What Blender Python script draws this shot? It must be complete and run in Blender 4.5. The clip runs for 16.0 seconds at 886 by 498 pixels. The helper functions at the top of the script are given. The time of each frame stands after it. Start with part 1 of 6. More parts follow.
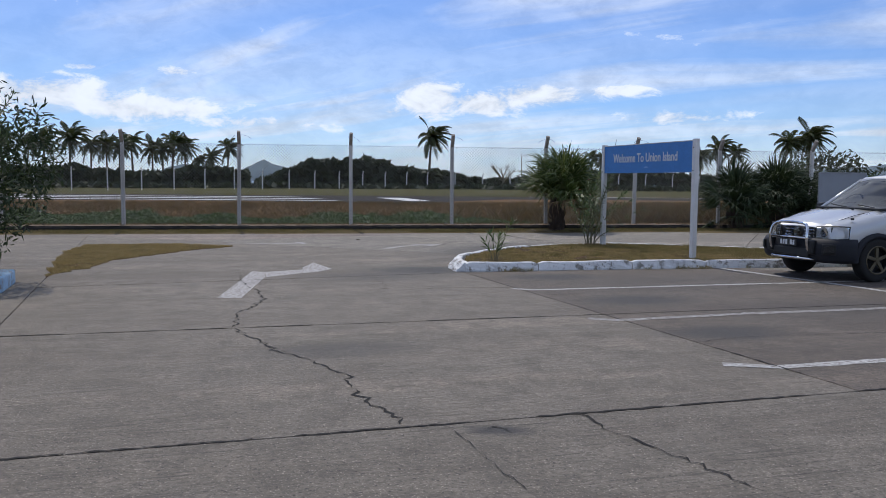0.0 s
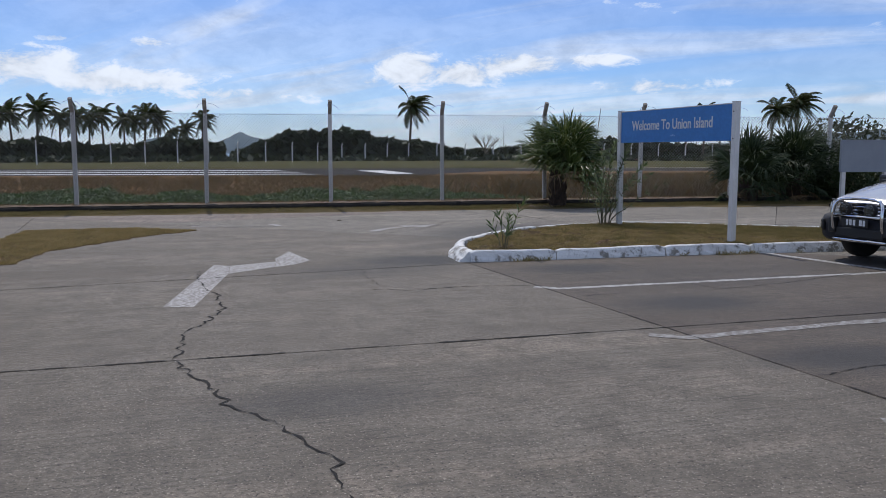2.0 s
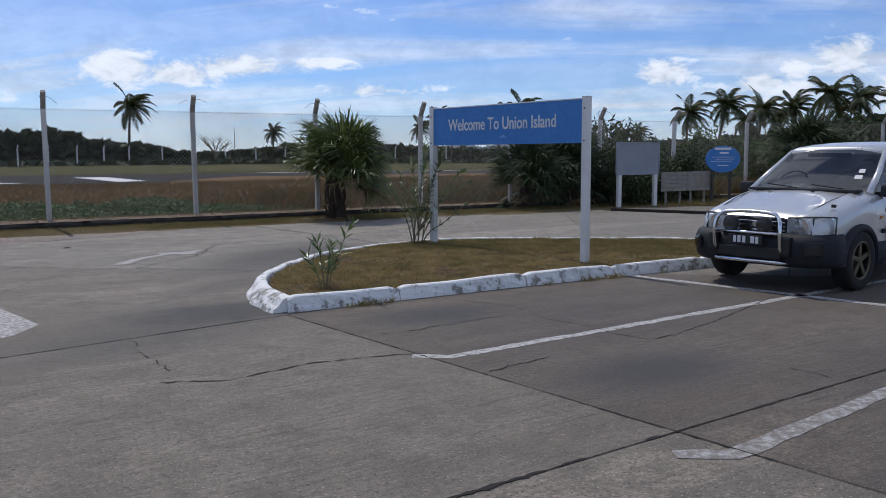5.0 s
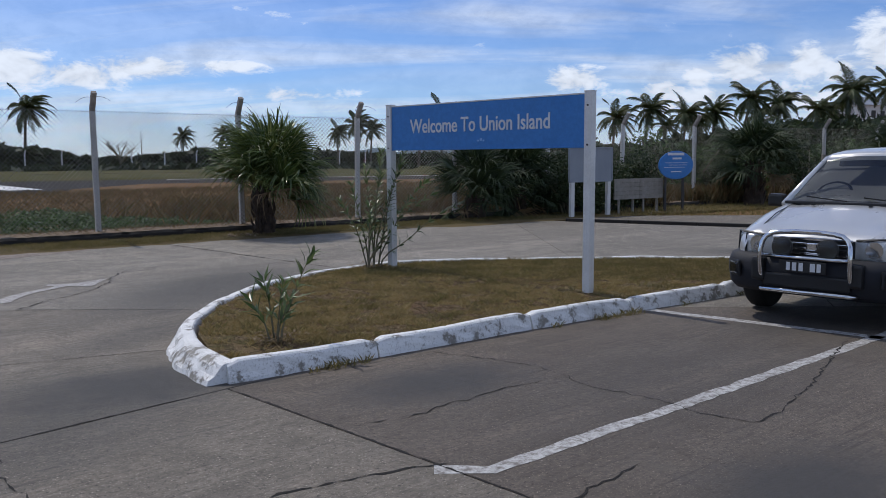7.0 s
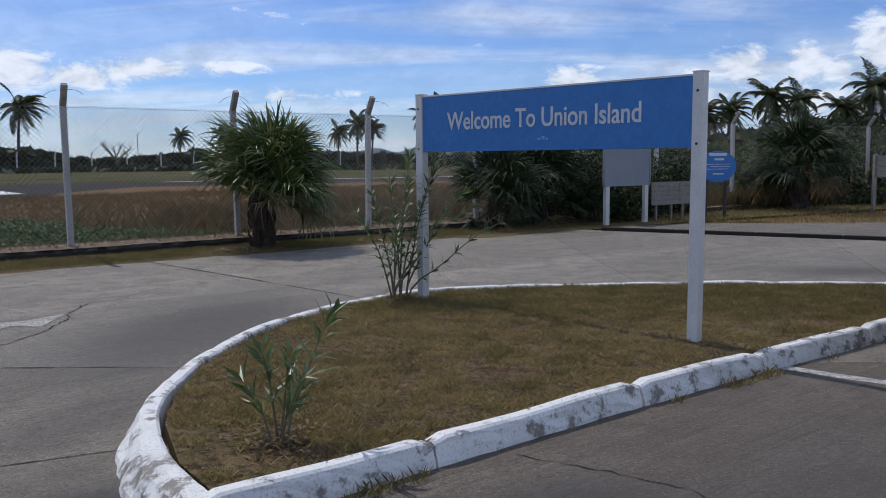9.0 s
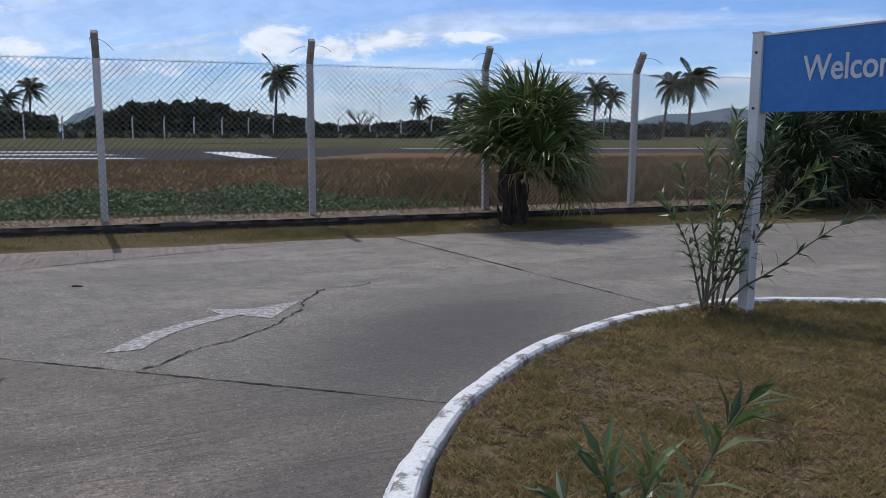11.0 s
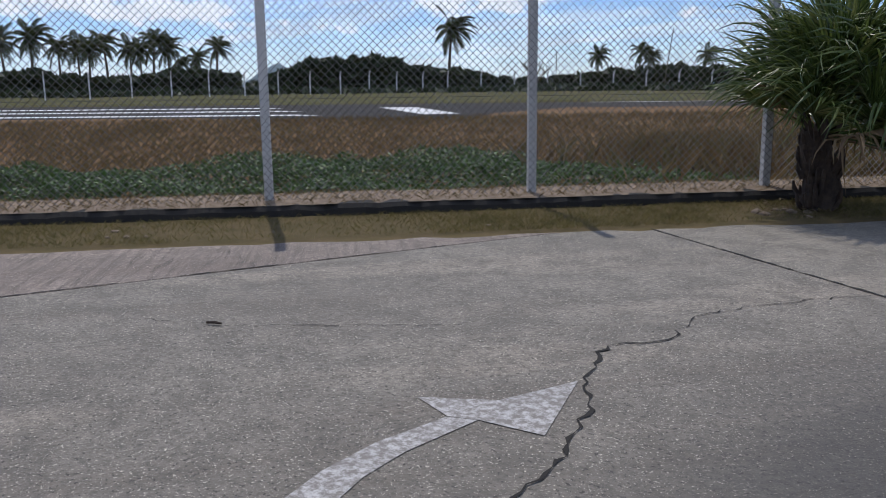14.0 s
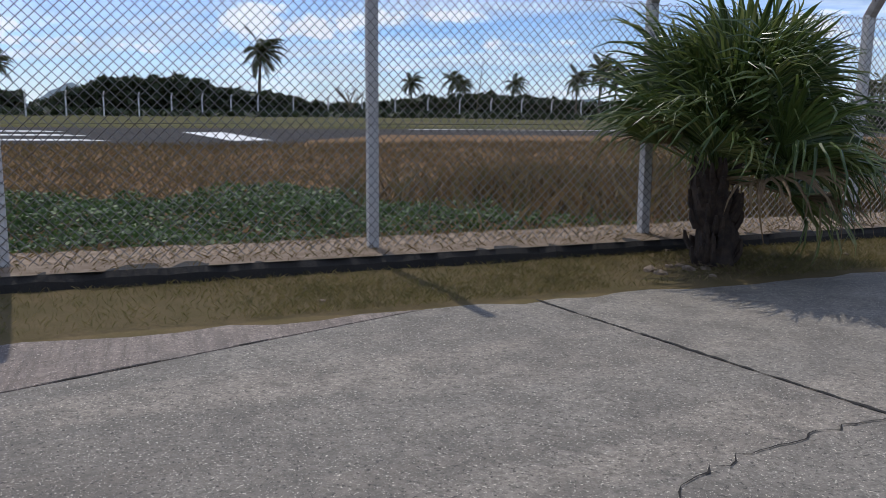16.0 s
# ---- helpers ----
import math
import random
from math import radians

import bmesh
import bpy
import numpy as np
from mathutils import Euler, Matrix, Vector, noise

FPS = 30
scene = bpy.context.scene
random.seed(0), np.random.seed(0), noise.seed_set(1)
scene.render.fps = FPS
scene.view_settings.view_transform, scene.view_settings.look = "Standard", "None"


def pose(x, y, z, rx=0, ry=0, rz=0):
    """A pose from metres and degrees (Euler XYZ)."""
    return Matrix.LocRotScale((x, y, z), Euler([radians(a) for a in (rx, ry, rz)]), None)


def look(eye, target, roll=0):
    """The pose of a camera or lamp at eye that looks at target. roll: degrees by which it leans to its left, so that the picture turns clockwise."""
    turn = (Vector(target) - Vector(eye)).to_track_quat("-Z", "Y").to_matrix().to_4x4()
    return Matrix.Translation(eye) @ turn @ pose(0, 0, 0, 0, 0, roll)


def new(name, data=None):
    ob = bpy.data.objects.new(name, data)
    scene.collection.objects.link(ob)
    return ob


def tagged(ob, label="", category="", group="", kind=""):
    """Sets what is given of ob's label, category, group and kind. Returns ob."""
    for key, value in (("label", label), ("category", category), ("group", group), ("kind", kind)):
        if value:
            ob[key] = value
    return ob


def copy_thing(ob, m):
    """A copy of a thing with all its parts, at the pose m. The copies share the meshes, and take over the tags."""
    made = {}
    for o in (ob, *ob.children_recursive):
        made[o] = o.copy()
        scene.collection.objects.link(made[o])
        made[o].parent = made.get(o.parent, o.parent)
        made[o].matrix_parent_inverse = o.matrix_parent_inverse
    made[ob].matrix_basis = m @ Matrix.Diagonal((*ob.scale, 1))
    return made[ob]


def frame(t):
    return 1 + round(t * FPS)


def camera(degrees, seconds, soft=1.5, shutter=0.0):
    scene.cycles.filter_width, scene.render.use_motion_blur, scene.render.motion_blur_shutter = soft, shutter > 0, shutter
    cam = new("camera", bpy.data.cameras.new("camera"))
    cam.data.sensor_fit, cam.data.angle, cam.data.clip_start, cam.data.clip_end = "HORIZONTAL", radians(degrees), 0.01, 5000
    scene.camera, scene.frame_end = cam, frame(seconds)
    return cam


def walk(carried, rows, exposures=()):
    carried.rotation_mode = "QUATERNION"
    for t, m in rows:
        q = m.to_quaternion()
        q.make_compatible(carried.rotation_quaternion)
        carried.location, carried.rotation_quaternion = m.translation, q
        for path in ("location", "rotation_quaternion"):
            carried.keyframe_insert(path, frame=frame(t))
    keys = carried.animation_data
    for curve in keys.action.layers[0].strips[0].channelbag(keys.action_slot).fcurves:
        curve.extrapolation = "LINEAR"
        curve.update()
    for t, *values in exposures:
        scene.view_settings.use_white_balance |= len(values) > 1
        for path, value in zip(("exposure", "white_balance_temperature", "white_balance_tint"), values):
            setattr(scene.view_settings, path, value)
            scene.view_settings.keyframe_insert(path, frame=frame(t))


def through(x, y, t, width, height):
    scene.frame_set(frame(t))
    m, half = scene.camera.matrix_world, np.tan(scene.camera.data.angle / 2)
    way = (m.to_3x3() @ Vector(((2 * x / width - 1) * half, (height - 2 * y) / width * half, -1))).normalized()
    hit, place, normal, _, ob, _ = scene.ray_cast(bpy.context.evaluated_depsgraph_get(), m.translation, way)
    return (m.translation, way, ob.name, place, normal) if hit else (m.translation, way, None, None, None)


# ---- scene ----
cam = camera(56.8, 16.0, 0.75)
PATH = [
    (0, (5.656, -6.034, 1.419), (4.55, -4.375, 1.254), 0.4),
    (0.5, (5.335, -5.638, 1.445), (4.231, -3.98, 1.263), 0.3),
    (1, (4.99, -5.177, 1.45), (3.891, -3.519, 1.245), 0.2),
    (1.5, (4.62, -4.785, 1.454), (3.534, -3.12, 1.234), 0.2),
    (2, (4.246, -4.402, 1.444), (3.185, -2.723, 1.209), -0.1),
    (2.5, (3.804, -4.068, 1.428), (2.784, -2.365, 1.18), -0.2),
    (3, (3.415, -3.735, 1.458), (2.419, -2.019, 1.205), -0.3),
    (3.5, (3.017, -3.386, 1.475), (2.12, -1.615, 1.227), -0.2),
    (4, (2.621, -3.007, 1.499), (1.909, -1.155, 1.255), -0.2),
    (4.5, (2.307, -2.597, 1.488), (1.741, -0.694, 1.251), -0.2),
    (5, (2.024, -2.194, 1.479), (1.56, -0.262, 1.248), -0.3),
    (7.5, (0.746, 0.217, 1.526), (0.5, 2.189, 1.307), -0.4),
    (8, (0.54, 0.743, 1.541), (0.3, 2.717, 1.324), -0.5),
    (10.5, (-0.41, 3.148, 1.524), (-0.96, 5.054, 1.265), 0.1),
    (11, (-0.766, 3.538, 1.479), (-1.55, 5.355, 1.188), 0.2),
    (11.5, (-1.063, 3.956, 1.456), (-2.03, 5.678, 1.134), -0.1),
    (12, (-1.425, 4.342, 1.442), (-2.479, 6.008, 1.106), -0.2),
    (12.5, (-1.863, 4.739, 1.439), (-2.952, 6.378, 1.082), -0.3),
    (13, (-2.261, 5.169, 1.427), (-3.375, 6.787, 1.049), -0.4),
    (13.5, (-2.69, 5.573, 1.404), (-3.818, 7.178, 1.013), -0.4),
    (14, (-3.04, 6.012, 1.405), (-4.166, 7.616, 1.007), -0.6),
    (14.5, (-3.402, 6.437, 1.384), (-4.491, 8.07, 0.998), -0.4),
    (15, (-3.707, 6.866, 1.403), (-4.715, 8.552, 1.03), -0.3),
    (15.5, (-4.017, 7.327, 1.394), (-4.933, 9.069, 1.035), -0.0),
    (16, (-4.299, 7.788, 1.391), (-5.036, 9.616, 1.053), 0.6),
]
walk(cam, [(t, look(eye, target, roll)) for t, eye, target, roll in PATH], [(0, -0.44, 6550, 10), (1.0, -0.56, 6550, 10), (2.5, -0.51, 6550, 10), (4.5, -0.50, 6500, 10), (8, -0.58, 6450, 10), (10.5, -0.50, 6450, 10), (11.5, -0.54, 6400, 10), (12.2, -0.50, 6400, 10), (13, -0.38, 6450, 10), (16, -0.33, 6500, 10)])

# ---- world, sun ----
SUN_DIR = Vector((-0.76 * math.cos(radians(55)), 0.65 * math.cos(radians(55)), math.sin(radians(55)))).normalized()
sun = new("sun", bpy.data.lights.new("sun", "SUN"))
sun.data.energy, sun.data.angle, sun.data.color = 3.2, radians(0.53), (1.0, 0.95, 0.88)
sun.matrix_world = Matrix.Translation((0, 0, 60)) @ SUN_DIR.to_track_quat("Z", "Y").to_matrix().to_4x4()


def node(nt, kind, **kw):
    n = nt.nodes.new(kind)
    for k, v in kw.items():
        if k in n.inputs:
            n.inputs[k].default_value = v
    return n


def math_node(nt, op, a, b=None, clamp=False):
    n = nt.nodes.new("ShaderNodeMath")
    n.operation, n.use_clamp = op, clamp
    for i, v in enumerate((a, b)):
        if v is None:
            continue
        if isinstance(v, (int, float)):
            n.inputs[i].default_value = v
        else:
            nt.links.new(v, n.inputs[i])
    return n.outputs[0]


def ramp(nt, src, lo, hi, a=0.0, b=1.0):
    n = nt.nodes.new("ShaderNodeMapRange")
    n.interpolation_type = "SMOOTHSTEP"
    nt.links.new(src, n.inputs[0])
    for i, v in enumerate((lo, hi, a, b)):
        n.inputs[i + 1].default_value = v
    return n.outputs[0]


def noise_node(nt, vec, scale, detail=4.0, rough=0.55, distort=0.0):
    n = nt.nodes.new("ShaderNodeTexNoise")
    n.inputs["Scale"].default_value, n.inputs["Detail"].default_value = scale, detail
    n.inputs["Roughness"].default_value, n.inputs["Distortion"].default_value = rough, distort
    nt.links.new(vec, n.inputs["Vector"])
    return n.outputs[0]


def mixc(nt, fac, a, b, mode="MIX"):
    n = nt.nodes.new("ShaderNodeMix")
    n.data_type, n.blend_type = "RGBA", mode
    for sock, v in ((n.inputs[0], fac), (n.inputs[6], a), (n.inputs[7], b)):
        if isinstance(v, (int, float)):
            sock.default_value = v
        elif isinstance(v, tuple):
            sock.default_value = (*v[:3], 1.0)
        else:
            nt.links.new(v, sock)
    return n.outputs[2]


def mapped(nt, vec, scale=(1, 1, 1), loc=(0, 0, 0), rot=(0, 0, 0)):
    n = nt.nodes.new("ShaderNodeMapping")
    n.inputs["Scale"].default_value, n.inputs["Location"].default_value = scale, loc
    n.inputs["Rotation"].default_value = rot
    nt.links.new(vec, n.inputs["Vector"])
    return n.outputs[0]


def bearing(left_degrees, up_degrees=0.0):
    """Unit direction, so many degrees to the left of +y and up."""
    a, e = radians(left_degrees), radians(up_degrees)
    return Vector((-math.sin(a) * math.cos(e), math.cos(a) * math.cos(e), math.sin(e)))


def build_sky():
    world = bpy.data.worlds.new("sky")
    world.use_nodes = True
    scene.world = world
    nt = world.node_tree
    nt.nodes.clear()
    sky = nt.nodes.new("ShaderNodeTexSky")
    sky.sky_type, sky.sun_disc = "NISHITA", False
    sky.sun_elevation, sky.sun_rotation = radians(55), math.atan2(SUN_DIR.x, SUN_DIR.y) % (2 * math.pi)
    sky.air_density, sky.dust_density, sky.ozone_density = 1.0, 0.0, 4.0
    way = nt.nodes.new("ShaderNodeTexCoord").outputs["Generated"]
    sep = nt.nodes.new("ShaderNodeSeparateXYZ")
    nt.links.new(way, sep.inputs[0])
    x, y, z = sep.outputs
    # high thin cloud, drawn out in streaks on a flat layer
    den = math_node(nt, "ADD", math_node(nt, "MAXIMUM", z, 0.0), 0.12)
    flat = nt.nodes.new("ShaderNodeCombineXYZ")
    nt.links.new(math_node(nt, "DIVIDE", x, den), flat.inputs[0])
    nt.links.new(math_node(nt, "DIVIDE", y, den), flat.inputs[1])
    streak = mapped(nt, flat.outputs[0], (0.42, 1.3, 1), (3.1, 0.4, 0), (0, 0, radians(28)))
    cirrus = math_node(nt, "MULTIPLY", ramp(nt, noise_node(nt, streak, 1.0, 6, 0.54, 0.6), 0.34, 0.74), 0.85)
    veil = math_node(nt, "MULTIPLY", ramp(nt, noise_node(nt, streak, 0.45, 3, 0.5, 0.2), 0.34, 0.68), 0.4)
    # small heaped clouds low over the sea
    fine = noise_node(nt, mapped(nt, way, (1, 1, 2.1)), 19.0, 9, 0.64, 0.3)
    heap = None
    for left, up, wide, high, gain in CLOUDS:
        d = bearing(left, up)
        off = nt.nodes.new("ShaderNodeVectorMath")
        off.operation = "SUBTRACT"
        nt.links.new(way, off.inputs[0])
        off.inputs[1].default_value = d
        turn = mapped(nt, off.outputs[0], (1, 1, 1), (0, 0, 0), (0, 0, -radians(left)))
        size = mapped(nt, turn, (0.72 / radians(wide), 0.5, 0.72 / radians(high)))
        ln = nt.nodes.new("ShaderNodeVectorMath")
        ln.operation = "LENGTH"
        nt.links.new(size, ln.inputs[0])
        one = ramp(nt, ln.outputs["Value"], 0.0, 1.25, gain, 0.0)
        heap = one if heap is None else math_node(nt, "MAXIMUM", heap, one)
    heap = ramp(nt, math_node(nt, "ADD", math_node(nt, "MULTIPLY", heap, 0.62), math_node(nt, "MULTIPLY", fine, 1.7)), 0.98, 1.42)
    cover = math_node(nt, "MAXIMUM", math_node(nt, "MAXIMUM", cirrus, veil), heap, True)
    low = ramp(nt, z, -0.02, 0.12, 0.5, 0.0)
    cover = math_node(nt, "MAXIMUM", cover, low, True)
    shade = ramp(nt, fine, 0.30, 0.66, 0.72, 1.08)
    white = mixc(nt, 1.0, (9.4, 10.3, 11.9), (1, 1, 1), "MULTIPLY")
    tone = nt.nodes.new("ShaderNodeVectorMath")
    tone.operation = "SCALE"
    nt.links.new(white, tone.inputs[0])
    nt.links.new(shade, tone.inputs["Scale"])
    bg = nt.nodes.new("ShaderNodeBackground")
    bg.inputs["Strength"].default_value = 0.115
    deep = mixc(nt, 1.0, sky.outputs[0], (0.70, 0.915, 1.36), "MULTIPLY")
    nt.links.new(mixc(nt, cover, deep, tone.outputs[0]), bg.inputs["Color"])
    nt.links.new(bg.outputs[0], nt.nodes.new("ShaderNodeOutputWorld").inputs[0])


# bearing to the left, height, half width, half height in degrees, strength
CLOUDS = [(34.7, 5.6, 2.6, 1.4, 1.0), (31.0, 5.3, 3.2, 1.0, 0.95), (27.2, 5.9, 4.4, 0.95, 0.92), (22.3, 6.1, 3.4, 0.5, 0.75), (18.0, 4.3, 4.6, 0.6, 0.75), (37.3, 4.7, 1.3, 0.5, 0.8),
          (60, 5.3, 6.5, 1.3, 0.9), (54, 4.6, 6.0, 1.0, 0.9), (46, 3.8, 5.5, 0.6, 0.75), (51.5, 7.0, 1.5, 0.35, 0.75), (57, 7.1, 1.2, 0.3, 0.7), (70, 5.6, 7, 1.6, 0.9), (80, 6.5, 7, 2.0, 0.85),
          (-1.4, 5.2, 2.2, 1.0, 1.0), (-7.4, 4.4, 2.0, 0.9, 0.95), (-9.5, 5.2, 1.1, 0.8, 0.95), (-12.3, 5.8, 2.2, 1.6, 1.0), (-16.1, 5.8, 1.5, 1.3, 1.0), (-18.0, 5.3, 1.4, 0.9, 0.95), (-20.6, 6.3, 2.2, 2.2, 1.0),
          (-12, 3.7, 9.0, 1.1, 0.85), (-26, 6.2, 4.0, 2.6, 1.0), (-33, 7, 6, 3, 0.95)]
build_sky()


# ---- materials ----
def base_material(name):
    m = bpy.data.materials.new(name)
    m.use_nodes = True
    nt = m.node_tree
    bsdf = nt.nodes["Principled BSDF"]
    vec = nt.nodes.new("ShaderNodeTexCoord").outputs["Object"]
    return m, nt, bsdf, vec


def bumped(nt, bsdf, height, strength, distance=0.01):
    b = nt.nodes.new("ShaderNodeBump")
    b.inputs["Strength"].default_value, b.inputs["Distance"].default_value = strength, distance
    nt.links.new(height, b.inputs["Height"])
    nt.links.new(b.outputs[0], bsdf.inputs["Normal"])


def surface(name, a, b, scale=4.0, rough=0.8, metal=0.0, bump=0.3, grain=60.0, worn=None, worn_lo=0.6, worn_hi=0.66, worn_scale=9.0, spread=0.0, coat=0.0):
    """Two tones by a coarse noise, darker and lighter grain, optional worn patches; spread varies pieces and leaves by chance."""
    m, nt, bsdf, vec = base_material(name)
    coarse = noise_node(nt, vec, scale, 5, 0.6)
    fine = noise_node(nt, vec, grain, 3, 0.6)
    col = mixc(nt, ramp(nt, coarse, 0.3, 0.7), a, b)
    col = mixc(nt, ramp(nt, fine, 0.25, 0.75, 0.0, 0.35), col, tuple(v * 0.6 for v in a))
    if worn:
        col = mixc(nt, ramp(nt, noise_node(nt, vec, worn_scale, 6, 0.65), worn_lo, worn_hi), col, worn)
    if spread:
        geo = nt.nodes.new("ShaderNodeNewGeometry").outputs["Random Per Island"]
        obj = nt.nodes.new("ShaderNodeObjectInfo").outputs["Random"]
        f = math_node(nt, "ADD", math_node(nt, "MULTIPLY", math_node(nt, "FRACT", math_node(nt, "ADD", geo, obj)), spread), 1 - spread / 2)
        hsv = nt.nodes.new("ShaderNodeHueSaturation")
        nt.links.new(f, hsv.inputs["Value"])
        nt.links.new(col, hsv.inputs["Color"])
        col = hsv.outputs[0]
    nt.links.new(col, bsdf.inputs["Base Color"])
    nt.links.new(ramp(nt, coarse, 0.2, 0.8, max(rough - 0.08, 0.02), min(rough + 0.08, 1)), bsdf.inputs["Roughness"])
    bsdf.inputs["Metallic"].default_value = metal
    bsdf.inputs["Coat Weight"].default_value = coat
    if bump:
        bumped(nt, bsdf, math_node(nt, "ADD", fine, coarse), bump, 0.006)
    return m


def leaf_material(name, tones, rough=0.45, through=0.35):
    """Leaves: a tone by chance for each leaf, some light through them."""
    m, nt, bsdf, vec = base_material(name)
    geo = nt.nodes.new("ShaderNodeNewGeometry").outputs["Random Per Island"]
    obj = nt.nodes.new("ShaderNodeObjectInfo").outputs["Random"]
    r = math_node(nt, "FRACT", math_node(nt, "ADD", geo, obj))
    cr = nt.nodes.new("ShaderNodeValToRGB")
    cr.color_ramp.interpolation = "CONSTANT" if len(tones) > 5 else "LINEAR"
    while len(cr.color_ramp.elements) < len(tones):
        cr.color_ramp.elements.new(0.5)
    for i, c in enumerate(tones):
        cr.color_ramp.elements[i].position = i / max(1, len(tones) - 1)
        cr.color_ramp.elements[i].color = (*c, 1)
    nt.links.new(r, cr.inputs[0])
    col = mixc(nt, ramp(nt, noise_node(nt, vec, 3.0, 3), 0.3, 0.7, 0.0, 0.4), cr.outputs[0], tuple(v * 0.55 for v in tones[0]))
    nt.links.new(col, bsdf.inputs["Base Color"])
    bsdf.inputs["Roughness"].default_value = rough
    out = [n for n in nt.nodes if n.type == "OUTPUT_MATERIAL"][0]
    tr = nt.nodes.new("ShaderNodeBsdfTranslucent")
    nt.links.new(col, tr.inputs["Color"])
    mx = nt.nodes.new("ShaderNodeMixShader")
    mx.inputs[0].default_value = through
    nt.links.new(bsdf.outputs[0], mx.inputs[1])
    nt.links.new(tr.outputs[0], mx.inputs[2])
    nt.links.new(mx.outputs[0], out.inputs[0])
    return m


def concrete_material(name, a, b, brush_turn, stains=(), brush=0.5, dirt=(0.12, 0.105, 0.085), rake=20.0):
    """Old broomed concrete: blotches, broom lines, fine aggregate and oil stains where cars stand."""
    m, nt, bsdf, vec = base_material(name)
    rnd = nt.nodes.new("ShaderNodeObjectInfo").outputs["Random"]
    big = noise_node(nt, vec, 0.55, 6, 0.62, 0.4)
    mid = noise_node(nt, vec, 3.2, 6, 0.65)
    speck = noise_node(nt, vec, 75.0, 4, 0.75)
    lined = mapped(nt, vec, (1, 1, 1), (0, 0, 0), (0, 0, -brush_turn))
    broom = noise_node(nt, mapped(nt, lined, (1.1 if rake > 15 else 0.5, rake, 1)), 1.6, 6, 0.74, 0.5)
    scored = noise_node(nt, mapped(nt, lined, (0.8, rake * 0.85, 1), (4, 2, 0)), 1.5, 6, 0.78, 0.35)
    patches = ramp(nt, noise_node(nt, mapped(nt, vec, (1, 1, 1), (2, 9, 0)), 0.8, 4, 0.6), 0.36, 0.62)
    col = mixc(nt, ramp(nt, big, 0.3, 0.7), a, b)
    band = noise_node(nt, mapped(nt, mapped(nt, vec, (1, 1, 1), (0, 0, 0), (0, 0, -radians(47))), (0.10, 1.25, 1)), 1.0, 4, 0.62, 0.5)
    col = mixc(nt, ramp(nt, band, 0.50, 0.66, 0.0, 0.75), col, (b[0] * 1.30, b[1] * 1.24, b[2] * 1.20))
    col = mixc(nt, ramp(nt, band, 0.34, 0.48, 0.6, 0.0), col, (a[0] * 0.78, a[1] * 0.72, a[2] * 0.70))
    col = mixc(nt, ramp(nt, mid, 0.40, 0.68, 0.0, 0.8), col, tuple(v * 0.66 for v in a))
    col = mixc(nt, ramp(nt, broom, 0.42, 0.66, 0.0, brush), col, tuple(v * 0.5 for v in a))
    col = mixc(nt, math_node(nt, "MULTIPLY", ramp(nt, scored, 0.53, 0.62, 0.0, min(1.0, brush * 1.5)), patches), col, tuple(v * 0.3 for v in a))
    col = mixc(nt, ramp(nt, noise_node(nt, vec, 24.0, 6, 0.8), 0.36, 0.60, 0.75, 0.0), col, tuple(v * 0.52 for v in a))
    col = mixc(nt, ramp(nt, noise_node(nt, vec, 46.0, 3, 0.7), 0.57, 0.66, 0.0, 0.85), col, tuple(v * 0.22 for v in a))
    col = mixc(nt, ramp(nt, speck, 0.58, 0.67, 0.0, 0.6 if brush > 0.3 else 0.85), col, tuple(min(v * 3.0, 1) for v in b))
    col = mixc(nt, ramp(nt, noise_node(nt, mapped(nt, vec, (1, 1, 1), (7, 3, 0)), 1.1, 7, 0.7), 0.56, 0.78, 0.0, 0.65), col, dirt)
    for sx, sy, wide, deep, turn, gain in stains:
        p = mapped(nt, mapped(nt, vec, (1, 1, 0), (-sx, -sy, 0)), (1, 1, 1), (0, 0, 0), (0, 0, -turn))
        p = mapped(nt, p, (1 / wide, 1 / deep, 0))
        ln = nt.nodes.new("ShaderNodeVectorMath")
        ln.operation = "LENGTH"
        nt.links.new(p, ln.inputs[0])
        edge = math_node(nt, "ADD", ln.outputs["Value"], math_node(nt, "MULTIPLY", math_node(nt, "SUBTRACT", mid, 0.5), 1.1))
        col = mixc(nt, ramp(nt, edge, 0.2, 1.1, gain, 0.0), col, (0.05, 0.047, 0.045))
    hsv = nt.nodes.new("ShaderNodeHueSaturation")
    nt.links.new(math_node(nt, "ADD", math_node(nt, "MULTIPLY", rnd, 0.14), 0.93), hsv.inputs["Value"])
    nt.links.new(col, hsv.inputs["Color"])
    nt.links.new(hsv.outputs[0], bsdf.inputs["Base Color"])
    bsdf.inputs["Roughness"].default_value = 0.82
    h = math_node(nt, "ADD", math_node(nt, "MULTIPLY", broom, 1.2), math_node(nt, "ADD", speck, math_node(nt, "MULTIPLY", mid, 1.5)))
    bumped(nt, bsdf, h, 0.8, 0.009)
    return m


